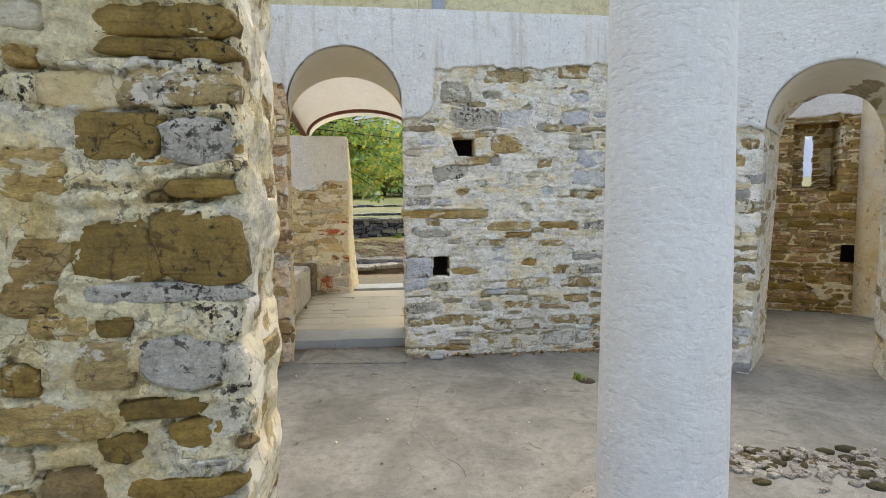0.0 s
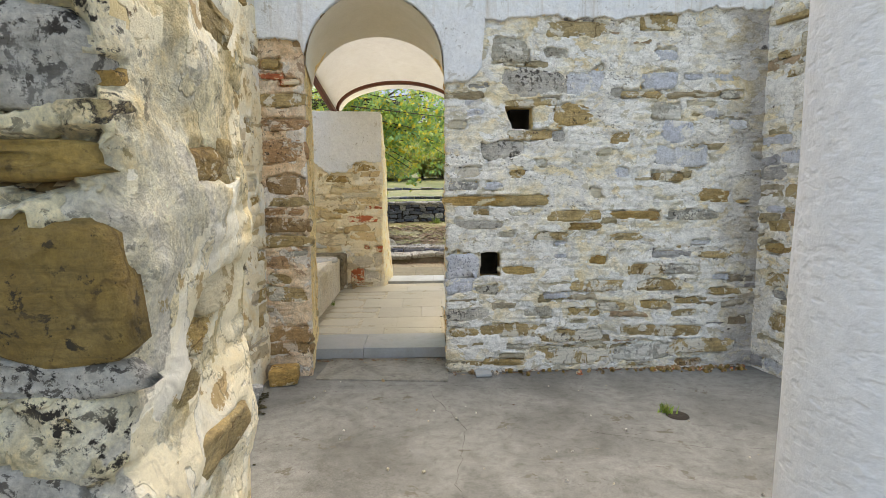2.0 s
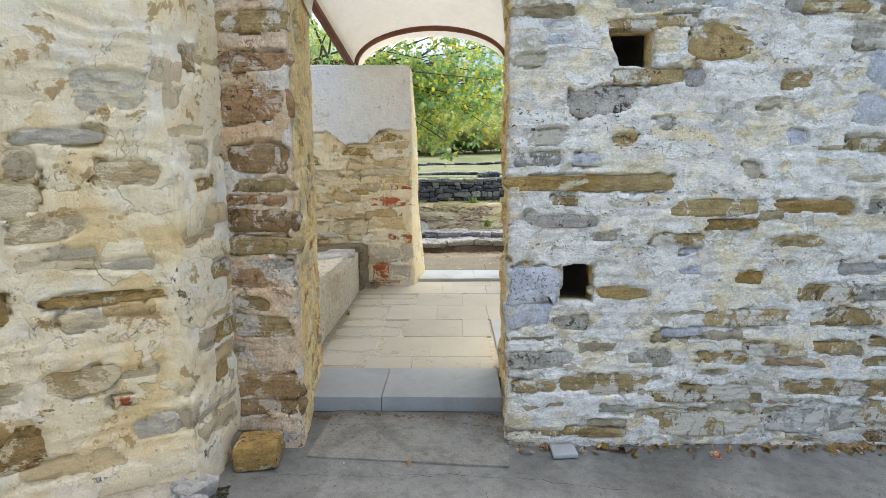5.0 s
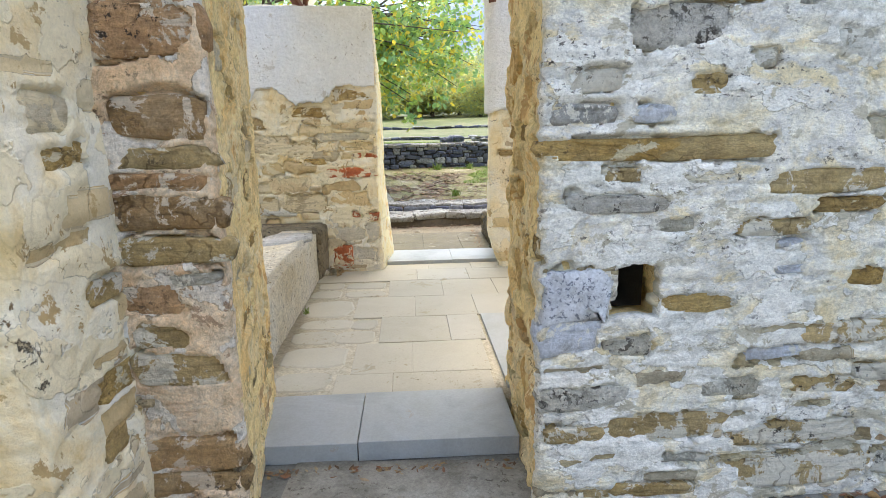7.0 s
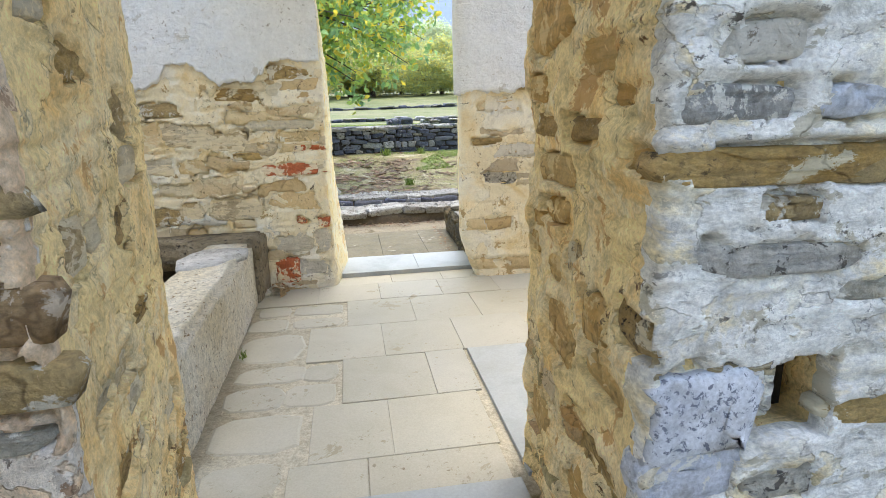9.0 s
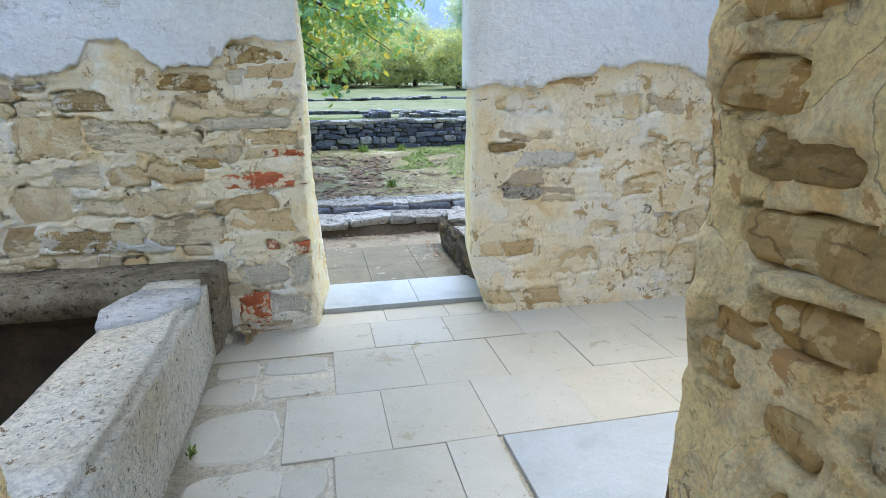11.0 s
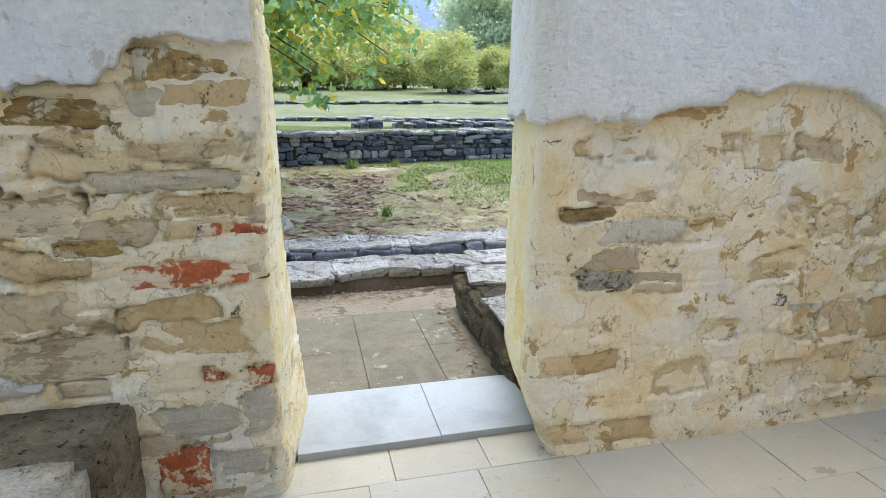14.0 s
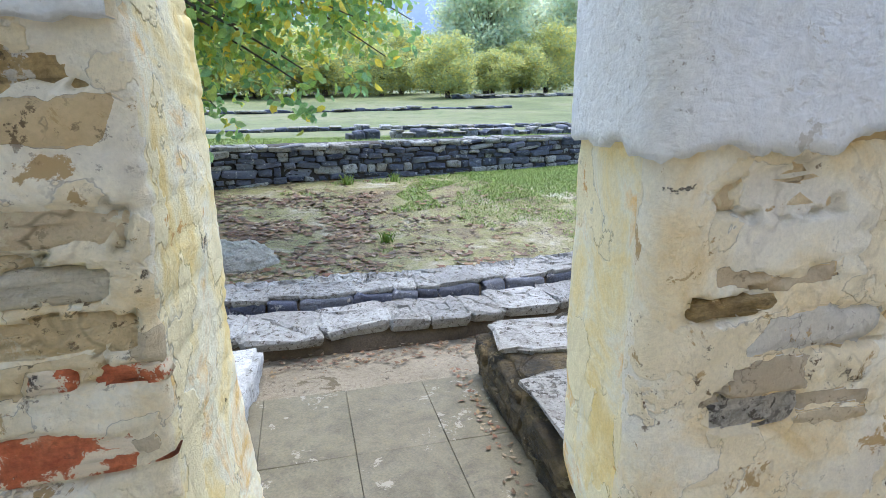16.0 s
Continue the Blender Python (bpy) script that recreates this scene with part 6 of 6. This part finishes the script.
rub = thing("rubble_patch", pose(2.75, 2.9, 0), "patch of mossy rubble stones set in the floor", "rubble")
for i in range(230):
    u, v = re_.uniform(-0.62, 0.62), re_.gauss(0, 0.09)
    ob = new("stone", re_.choice(PALE_STONES if re_.random() < 0.78 else MOSSY_STONES))
    ob.parent = rub
    ob.matrix_local = Matrix.Translation((u, v - u * 0.18, 0.0)) @ Euler((radians(-90 + re_.uniform(-15, 15)), 0, re_.uniform(0, 6))).to_matrix().to_4x4() @ Matrix.Diagonal((re_.uniform(0.03, 0.08), 0.035, re_.uniform(0.025, 0.06), 1))
bm = bmesh.new()
for i in range(40):
    u, v = re_.uniform(-0.66, 0.66), re_.gauss(0, 0.11)
    bmesh.ops.create_icosphere(bm, subdivisions=1, radius=re_.uniform(0.02, 0.05), matrix=Matrix.Translation((u, v - u * 0.18, 0)) @ Matrix.Diagonal((1.4, 1, 0.5, 1)))
tagged(part("moss", bm, MOSS, rub), "dull green moss", kind="stuff")


def scatter_leaves(name, spots, label, rr, z=lambda x, y: 0.0, size=(0.02, 0.05), kind="stuff", material=None):
    verts, faces = [], []
    for x, y in spots:
        s, a = rr.uniform(*size), rr.uniform(0, 6.28)
        z0 = z(x, y) + 0.004
        c, d = math.cos(a) * s, math.sin(a) * s
        i = len(verts)
        k = rr.uniform(0.1, 0.5) * s
        verts += [(x - c, y - d, z0 + k), (x + d * 0.5, y - c * 0.5, z0), (x + c, y + d, z0 + k * rr.uniform(0, 1.2)), (x - d * 0.5, y + c * 0.5, z0 + rr.uniform(0, 0.4) * s)]
        faces += [(i, i + 1, i + 2), (i, i + 2, i + 3)]
    me = bpy.data.meshes.new(name)
    me.from_pydata(verts, [], faces)
    return tagged(part(name, me, material or LITTER), label, "leaves", kind=kind)


scatter_leaves("fallen_leaves", [(q, 5.425 + 0.085 * q - abs(re_.gauss(0, 0.03))) for q in [re_.uniform(-0.72, 0.32) for _ in range(150)]] + [(re_.uniform(-0.9, 3), re_.uniform(2.5, 5)) for _ in range(14)] + [(q, 5.08 + 0.105 * q - abs(re_.gauss(0.02, 0.05))) for q in [re_.uniform(0.4, 2.6) for _ in range(160)]],
               "dry leaves and crumbs along the wall foot", re_, size=(0.006, 0.02))
scatter_leaves("fallen_leaves", [(-0.62, 5.33), (-0.35, 5.36), (-0.3, 5.31), (0.18, 5.37), (0.27, 5.39), (-0.7, 5.2), (-0.1, 4.9)], "curled brown and orange leaves before the sill", re_, size=(0.02, 0.032))
tuft("weed", pose(-1.0, 7.12, 0.08), 16, 0.07, "small yellowing weed at the foot of the low wall", re_)

# ---- outside the doorway ----
ro = random.Random(111)
pv = thing("paving_outside", frame_at(0, 0, 4.9), "weathered square paving slabs outside the doorway", "pavement", kind="structure")
part("bedding", box_bm((-0.4, 9.0, -0.2), (1.3, 10.35, 0.055), 0, None, 0.004, 6), BED, pv)
for y0, y1 in ((9.07, 9.58), (9.58, 10.18)):
    for a, b in ((-0.14, 0.08), (0.08, 0.505), (0.505, 0.927), (0.927, 1.3)):
        slab(a, y0, b, y1, 0.08, PAVE_OUT, pv)
S = Sheet()
ggx, ggy = spaced(-2.2, 2.4, 0.06), spaced(9.9, 10.95, 0.06)
S.grid(lambda i, j: (ggx[i], ggy[j], 0.07 + 0.012 * noise.noise(Vector((ggx[i] * 4, ggy[j] * 4, 0)))), len(ggx), len(ggy))
tagged(part("gravel_path", S.mesh("gravel_path"), GRAVEL), "pale gravel strip before the low wall", "path", kind="structure")
scatter_leaves("fallen_leaves", [(ro.uniform(-1.2, 1.0), 10.55 + ro.gauss(0, 0.09) + 0.08 * ro.random()) for _ in range(420)] + [(0.36 - 0.05 * (yy - 9) + ro.gauss(0, 0.03), yy) for yy in [ro.uniform(9.1, 10.4) for _ in range(90)]],
               "brown fallen leaves against the low wall", ro, lambda x, y: 0.08, (0.009, 0.024))

rd = random.Random(112)
kerb = thing("low_stone_wall", frame_at(0, 0, 0), "low foundation wall of pale lichen-covered slabs in two tiers", "low wall")


def kerb_y(x):
    return 10.72 + 0.10 * x + 0.05 * x * x * (1 if x > 0 else 0.2)


S = Sheet()
kx = spaced(-6, 6, 0.03)
kp = [(0.02, -0.05), (0.0, 0.06), (0.02, 0.15), (0.05, 0.185), (0.2, 0.19), (0.38, 0.185), (0.42, 0.12), (0.47, 0.12), (0.5, 0.25), (0.6, 0.27), (0.9, 0.26), (0.95, 0.1)]
S.grid(lambda i, j: (kx[i], kerb_y(kx[i]) + kp[j][0], kp[j][1]), len(kx), len(kp))
part("core", S.mesh("core", 0.022, 7), EARTH, kerb, "brown earth and mortar core")


def slab_at(meshes, parent, x, y, z, w, d, t, turn, tip=2.0):
    """A flat natural slab; z is its top."""
    ob = new("slab_stone", ro.choice(meshes))
    ob.parent = parent
    ob.matrix_local = Matrix.Translation((x, y, z - t * 0.48)) @ Euler((radians(ro.uniform(-tip, tip)), radians(ro.uniform(-tip, tip)), turn + ro.choice((0, math.pi)))).to_matrix().to_4x4() @ Matrix.Diagonal((w, d, t, 1))
    return ob


for off, top, dep, thick, ws in ((0.20, 0.245, 0.44, 0.09, (0.2, 0.5)), (0.61, 0.32, 0.25, 0.055, (0.14, 0.42)), (0.80, 0.32, 0.22, 0.12, (0.12, 0.34))):
    x = -3.2
    while x < 3.6:
        w = ro.uniform(*ws)
        a = math.atan(0.1 + 0.1 * max(0, x))
        xm = x + w / 2
        if off == 0.20 and ro.random() < 0.35:
            f_ = ro.uniform(0.4, 0.6)
            slab_at(PALE_SLABS, kerb, xm, kerb_y(xm) + off - dep * (1 - f_) / 2, top + ro.uniform(-0.008, 0.008), w * 1.07, dep * f_ * 1.03, thick, a)
            slab_at(PALE_SLABS, kerb, xm, kerb_y(xm) + off + dep * f_ / 2, top + ro.uniform(-0.008, 0.008), w * 1.07, dep * (1 - f_) * 1.03, thick, a)
        else:
            slab_at(PALE_SLABS, kerb, xm, kerb_y(xm) + off + ro.uniform(-0.015, 0.015), top + ro.uniform(-0.010, 0.010), w * 1.07, dep * ro.uniform(0.94, 1.06), thick, a + ro.uniform(-0.05, 0.05), 4)
        if off == 0.61:
            lay(DARK_STONES, kerb, rd, 0, 0.21, w * 0.98, 0.16, rd.uniform(0.0, 0.025), 0.1, rd.uniform(-4, 4), Matrix.Translation((xm, kerb_y(xm) + 0.462, 0)) @ pose(0, 0, 0, 0, 0, math.degrees(a)))
        x += w

bank = thing("stepped_bank", frame_at(0, 0, 0), "bank of speckled slabs on dark mossy undercut stones beside the paving", "stones")
part("core", prism([(0.47, 9.02), (0.43, 9.7), (0.39, 10.28), (0.9, 10.36), (1.8, 10.4), (2.2, 9.2)], -0.05, 0.36, 0.04, 5, 0.045, 6), MOSSY, bank, "dark earth core")
for i in range(22):
    yy, zz = ro.uniform(9.08, 10.2), ro.uniform(0.09, 0.27)
    lay(MOSSY_STONES, bank, ro, 0, zz, ro.uniform(0.16, 0.4), ro.uniform(0.07, 0.16), ro.uniform(-0.01, 0.02), 0.12, ro.uniform(-14, 14), Matrix.Translation((0.45 - 0.055 * (yy - 9.0), yy, 0)) @ pose(0, 0, 0, 0, 0, -88))
for x, y, w, d, t in ((0.92, 10.08, 1.0, 0.42, 0.40), (0.98, 9.76, 0.98, 0.24, 0.365), (0.90, 9.36, 1.0, 0.56, 0.40), (1.85, 10.1, 0.9, 0.6, 0.39), (1.85, 9.5, 0.9, 0.7, 0.38), (0.96, 9.05, 1.0, 0.16, 0.36)):
    slab_at(PALE_SLABS, bank, x + 0.02, y, t, w, d, 0.06, ro.uniform(-0.06, 0.06), 1.2)
bst = thing("kerb_block", frame_at(0, 0, 0), "white lichen-spotted edge block beside the paving", "stone")
part("block", prism([(-0.86, 9.1), (-0.84, 10.5), (-1.2, 10.5), (-1.2, 9.1)], 0.0, 0.24, 0.03, 5, 0.02, 6), WHITE_LICHEN, bst)

# dry stone wall across the meadow
dry = thing("dry_stone_wall", frame_at(0, 0, 0), "dark dry stone wall of flat blocks across the meadow", "stone wall")
S = Sheet()
dx_ = spaced(-9, 14, 0.2)
dp = [(0.02, 0.0), (0.04, 1.0), (0.45, 1.02), (0.5, 0.6)]
S.grid(lambda i, j: (dx_[i], far_wall_y(dx_[i]) + dp[j][0], dp[j][1] + 0.0), len(dx_), len(dp))
part("core", S.mesh("core", 0.01, 3), DARK, dry)
ang = math.atan(0.26)
for lo_, hi_ in ((-3.4, 5.2),):
    z = 0.42
    while z < 0.97:
        h = ro.uniform(0.06, 0.12)
        x = lo_ - ro.uniform(0, 0.2)
        while x < hi_:
            w = ro.uniform(0.09, 0.26) if ro.random() < 0.7 else ro.uniform(0.26, 0.46)
            f_ = Matrix.Translation((x + w / 2, far_wall_y(x + w / 2), 0)) @ pose(0, 0, 0, 0, 0, math.degrees(ang))
            pale = 0.6 if z < 0.5 and x > 1.4 else 0.3
            lay(PALE_STONES if ro.random() < pale else DARK_STONES, dry, ro, 0, z + h / 2 + ro.uniform(-0.015, 0.015), w, h * ro.uniform(0.75, 1.35), ro.uniform(-0.03, 0.05), 0.14, ro.uniform(-8, 8), f_)
            x += w + 0.008
        z += h + 0.004
x = -3.4
while x < 5.4:
    w = ro.uniform(0.15, 0.55)
    ob = new("cope_stone", ro.choice(PALE_SLABS))
    ob.parent = dry
    ob.matrix_local = Matrix.Translation((x + w / 2, far_wall_y(x + w / 2) + 0.18 + ro.uniform(-0.04, 0.04), 0.99 + ro.uniform(-0.02, 0.02))) @ pose(0, 0, 0, ro.uniform(-3, 3), ro.uniform(-3, 3), math.degrees(ang)) @ Matrix.Diagonal((w * 1.03, 0.4, 0.07, 1))
    x += w

# farther low terrace walls
for x0, y0, x1, y1, h in ((-0.3, 17.4, 9, 19.0, 0.2), (-7, 19.8, 10, 21.2, 0.12), (-9, 27.0, 6, 29.5, 0.15), (5, 36, 20, 40, 0.22)):
    tw = thing("terrace_wall", frame_at(0, 0, 0), "far low terrace wall of dark stones with pale tops in the grass", "stone wall", "terrace walls")
    deg = math.degrees(math.atan2(y1 - y0, x1 - x0))
    ln, u = math.hypot(x1 - x0, y1 - y0), 0.0
    grow = 1.0 if y0 < 25 else 1.8
    while u < ln:
        w = ro.uniform(0.1, 0.3) * grow
        x, y = x0 + (x1 - x0) * (u + w / 2) / ln, y0 + (y1 - y0) * (u + w / 2) / ln
        zz, hh = land(x, y), h * ro.uniform(0.45, 1.0)
        if ro.random() < 0.97:
            lay(PALE_STONES if ro.random() < 0.35 else DARK_STONES, tw, ro, 0, zz + hh * 0.4, w, hh, ro.uniform(-0.04, 0.06), 0.3, ro.uniform(-5, 5), Matrix.Translation((x, y, 0)) @ pose(0, 0, 0, 0, 0, deg))
            if ro.random() < 0.5:
                ob = new("cope_stone", ro.choice(PALE_SLABS))
                ob.parent = tw
                ob.matrix_local = Matrix.Translation((x, y + 0.2, zz + hh * 0.9)) @ pose(0, 0, 0, ro.uniform(-3, 3), 0, deg) @ Matrix.Diagonal((w, 0.5 * grow, 0.035 * grow, 1))
        u += w

# leaf litter and grass on the meadow
spots = []
while len(spots) < 5200:
    x, y = ro.gauss(-0.8, 1.4), ro.gauss(13.4, 1.1)
    if 11.75 < y < 15.8 and noise.noise(Vector((x * 1.8, y * 1.8, 7))) + 0.5 * noise.noise(Vector((x * 6, y * 6, 3))) + ro.gauss(0, 0.16) > 0.14 + 0.12 * x:
        spots.append((x, y))
scatter_leaves("leaf_litter", spots, "scattered brown and grey dry leaves on the meadow", ro, land, (0.02, 0.058))
verts, faces = [], []
for _ in range(130000):
    x, y = ro.uniform(-4, 5.5), 11.7 + 6.5 * ro.random()
    gn = noise.noise(Vector((x * 0.9, y * 0.9, 2))) + 0.5 * noise.noise(Vector((x * 3.1, y * 3.1, 6)))
    if y < 16 and gn + 0.30 * (x - 0.9) + 0.22 * (y - 14.4) < 0.05:
        continue
    if abs(y - far_wall_y(x) - 0.2) < 0.3:
        continue
    a, l, wb = ro.uniform(0, 6.28), ro.uniform(0.012, 0.055), 0.004
    z0, dx, dy = land(x, y), math.cos(a), math.sin(a)
    i = len(verts)
    verts += [(x - dy * wb, y + dx * wb, z0), (x + dy * wb, y - dx * wb, z0), (x + dx * l * 0.8, y + dy * l * 0.8, z0 + l * 0.8)]
    faces.append((i, i + 1, i + 2))
for _ in range(60000):
    x = ro.uniform(0.2, 5)
    y = far_wall_y(x) - 0.05 - 2.0 * ro.random() ** 1.6
    if noise.noise(Vector((x * 1.2, y * 1.6, 4))) + 0.45 * (x - 0.9) < 0.0:
        continue
    a, l, wb = ro.uniform(0, 6.28), ro.uniform(0.015, 0.05), 0.0045
    z0, dx, dy = land(x, y), math.cos(a), math.sin(a)
    i = len(verts)
    verts += [(x - dy * wb, y + dx * wb, z0), (x + dy * wb, y - dx * wb, z0), (x + dx * l * 0.8, y + dy * l * 0.8, z0 + l * 0.8)]
    faces.append((i, i + 1, i + 2))
me = bpy.data.meshes.new("grass")
me.from_pydata(verts, [], faces)
tagged(part("grass", me, GRASS), "short meadow grass with yellow blades", "grass", kind="stuff")
for x, y, s in ((0.05, 13.05, 0.16), (-0.35, 15.5, 0.2), (0.35, 15.7, 0.16)):
    tuft("weed", pose(x, y, land(x, y)), 70, s, "green tuft of grass on the bare soil", ro)
mound = thing("soil_mound", pose(-1.42, 12.55, land(-1.42, 12.55)), "low grey heap of earth on the meadow", "mound")
bm = bmesh.new()
bmesh.ops.create_uvsphere(bm, u_segments=48, v_segments=24, radius=1.0)
for v in bm.verts:
    p_ = v.co.copy()
    v.co = Vector((p_.x * 0.44, p_.y * 0.34, p_.z * 0.19)) + wobble(p_, 0.035, 2) + wobble(p_, 0.02, 7)
part("earth", bm, HEAP, mound, "grey rough rubble")

# ---- trees ----


def limb(bm, a, b, r0, r1, seg=7, bend=0.15, rr=random):
    a, b = Vector(a), Vector(b)
    ax = (b - a).normalized()
    side = ax.orthogonal().normalized()
    up = ax.cross(side)
    k = Vector((rr.uniform(-1, 1), rr.uniform(-1, 1), rr.uniform(-0.3, 1))) * bend * (b - a).length
    rows = []
    for i in range(7):
        t = i / 6
        p = a.lerp(b, t) + k * math.sin(t * math.pi) * 0.5
        r = r0 + (r1 - r0) * t
        rows.append([bm.verts.new(p + (side * math.cos(q) + up * math.sin(q)) * r) for q in [2 * math.pi * j / seg for j in range(seg)]])
    for c, d in zip(rows, rows[1:]):
        for j in range(seg):
            bm.faces.new((c[j], c[(j + 1) % seg], d[(j + 1) % seg], d[j]))


def leaf_mesh(name, places, rr, size, hang=0.4, full=False):
    verts, faces = [], []
    for p in places:
        s = rr.uniform(*size)
        d = Vector((rr.gauss(0, 1), rr.gauss(0, 1), rr.gauss(-hang, 0.6))).normalized()
        sd = d.cross(Vector((rr.gauss(0, 1), rr.gauss(0, 1), rr.gauss(0, 1)))).normalized() * s * 0.33
        nn = d.cross(sd).normalized() * s * 0.1
        i = len(verts)
        b = Vector(p)
        if full:
            verts += [b, b + d * s * 0.22 + sd * 0.75 + nn, b + d * s * 0.58 + sd * 0.9 + nn, b + d * s - nn, b + d * s * 0.58 - sd * 0.9 + nn, b + d * s * 0.22 - sd * 0.75 + nn]
            faces += [(i, i + 1, i + 2, i + 3), (i, i + 3, i + 4, i + 5)]
        else:
            verts += [b, b + d * s * 0.45 + sd + nn, b + d * s, b + d * s * 0.45 - sd + nn]
            faces += [(i, i + 1, i + 2), (i, i + 2, i + 3)]
    me = bpy.data.meshes.new(name)
    me.from_pydata(verts, [], faces)
    return me


def broadleaf(name, at, label, trunk_h, crown, clumps, per, size, material, rr, spread=0.35, trunk_r=0.14):
    """A tree: crown is (cx, cy, cz, rx, ry, rz) from its foot."""
    t = thing(name, at, label, "tree")
    bm = bmesh.new()
    cx, cy, cz, rx, ry, rz = crown
    top = Vector((cx * 0.3, cy * 0.3, trunk_h))
    limb(bm, (0, 0, -0.1), top, trunk_r, trunk_r * 0.65, 9, 0.08, rr)
    trunk = part("trunk", bm, BARK, t)
    places = []
    bm = bmesh.new()
    for _ in range(clumps):
        while True:
            q = Vector((rr.uniform(-1, 1), rr.uniform(-1, 1), rr.uniform(-1, 1)))
            if 0.25 < q.length < 1:
                break
        c = Vector((cx + q.x * rx, cy + q.y * ry, cz + q.z * rz))
        if rr.random() < 0.4:
            limb(bm, top.lerp(Vector((cx, cy, cz)), rr.uniform(0, 0.6)), c, trunk_r * 0.22, 0.008, 5, 0.2, rr)
        for _ in range(int(per * rr.uniform(0.6, 1.4))):
            places.append(c + Vector((rr.gauss(0, spread), rr.gauss(0, spread), rr.gauss(0, spread * 0.6))))
    part("limbs", bm, BARK, trunk)
    part("crown", leaf_mesh("crown", places, rr, size, 0.4, material is LEAF), material, t)
    return t


rt = random.Random(131)
broadleaf("tree", pose(-4.2, 14.2, 0.2), "young broadleaf tree with green and yellow autumn leaves", 1.7, (1.8, -0.3, 3.6, 3.3, 2.2, 2.0), 150, 105, (0.06, 0.11), LEAF, rt, 0.28)
# drooping branch over the meadow
br = thing("overhanging_branch", pose(-3.2, 12.8, 2.8), "overhanging branch with green and yellow leaves", "branch")
for k in range(30):
    pl = []
    e = Vector((rt.uniform(0.8, 3.7), rt.uniform(-0.7, 0.7), rt.uniform(-1.3, 0.3)))
    e.z += 0.5 if e.x > 3 else 0.0
    bm = bmesh.new()
    limb(bm, (0, 0, 0.4), e, 0.024, 0.005, 5, 0.18, rt)
    twig = part("twig", bm, BARK, br)
    for _ in range(18):
        t_ = 0.3 + 0.7 * rt.random()
        c = Vector((0, 0, 0.4)).lerp(e, t_) + Vector((rt.gauss(0, 0.16), rt.gauss(0, 0.16), rt.gauss(-0.05, 0.14)))
        for _ in range(13):
            pl.append(c + Vector((rt.gauss(0, 0.07), rt.gauss(0, 0.07), rt.gauss(-0.02, 0.06))))
    part("leaves", leaf_mesh("leaves", pl, rt, (0.07, 0.13), 0.8, True), LEAF, twig)

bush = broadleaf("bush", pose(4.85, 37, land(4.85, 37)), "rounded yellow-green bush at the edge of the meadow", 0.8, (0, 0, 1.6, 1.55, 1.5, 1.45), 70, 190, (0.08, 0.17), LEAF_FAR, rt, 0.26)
wood = broadleaf("tree", pose(10, 50, land(10, 50)), "far tall autumn tree at the edge of the wood", 2.4, (0, 0, 5.2, 3.4, 3.2, 4.6), 170, 170, (0.16, 0.32), LEAF_HAZED, rt, 0.55, 0.25)
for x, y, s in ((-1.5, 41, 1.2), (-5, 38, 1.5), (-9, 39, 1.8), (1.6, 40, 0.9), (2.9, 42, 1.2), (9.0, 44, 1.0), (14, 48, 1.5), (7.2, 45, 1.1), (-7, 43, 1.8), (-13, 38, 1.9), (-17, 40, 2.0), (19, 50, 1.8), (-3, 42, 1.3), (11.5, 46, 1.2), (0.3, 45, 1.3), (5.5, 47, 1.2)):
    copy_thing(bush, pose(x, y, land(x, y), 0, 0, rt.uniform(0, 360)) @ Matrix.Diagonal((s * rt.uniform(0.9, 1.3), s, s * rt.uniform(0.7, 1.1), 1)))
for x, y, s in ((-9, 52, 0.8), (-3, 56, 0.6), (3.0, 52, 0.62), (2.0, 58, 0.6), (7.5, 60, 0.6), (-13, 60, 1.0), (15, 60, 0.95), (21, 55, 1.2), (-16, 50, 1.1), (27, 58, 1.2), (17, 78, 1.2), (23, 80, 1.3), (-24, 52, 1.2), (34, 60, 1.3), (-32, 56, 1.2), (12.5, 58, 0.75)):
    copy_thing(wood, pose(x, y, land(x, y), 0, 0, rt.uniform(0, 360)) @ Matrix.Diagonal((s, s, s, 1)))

# distant hills, pale blue in colour to stand for haze
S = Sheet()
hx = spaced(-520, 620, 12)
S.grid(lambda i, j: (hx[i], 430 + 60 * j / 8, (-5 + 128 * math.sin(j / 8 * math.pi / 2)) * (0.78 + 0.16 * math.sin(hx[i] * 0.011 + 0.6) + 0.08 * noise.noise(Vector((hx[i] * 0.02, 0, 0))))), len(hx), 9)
tagged(part("backdrop", S.mesh("backdrop"), HAZE), "wooded hills on the horizon, haze painted as pale blue", "hills", kind="structure")
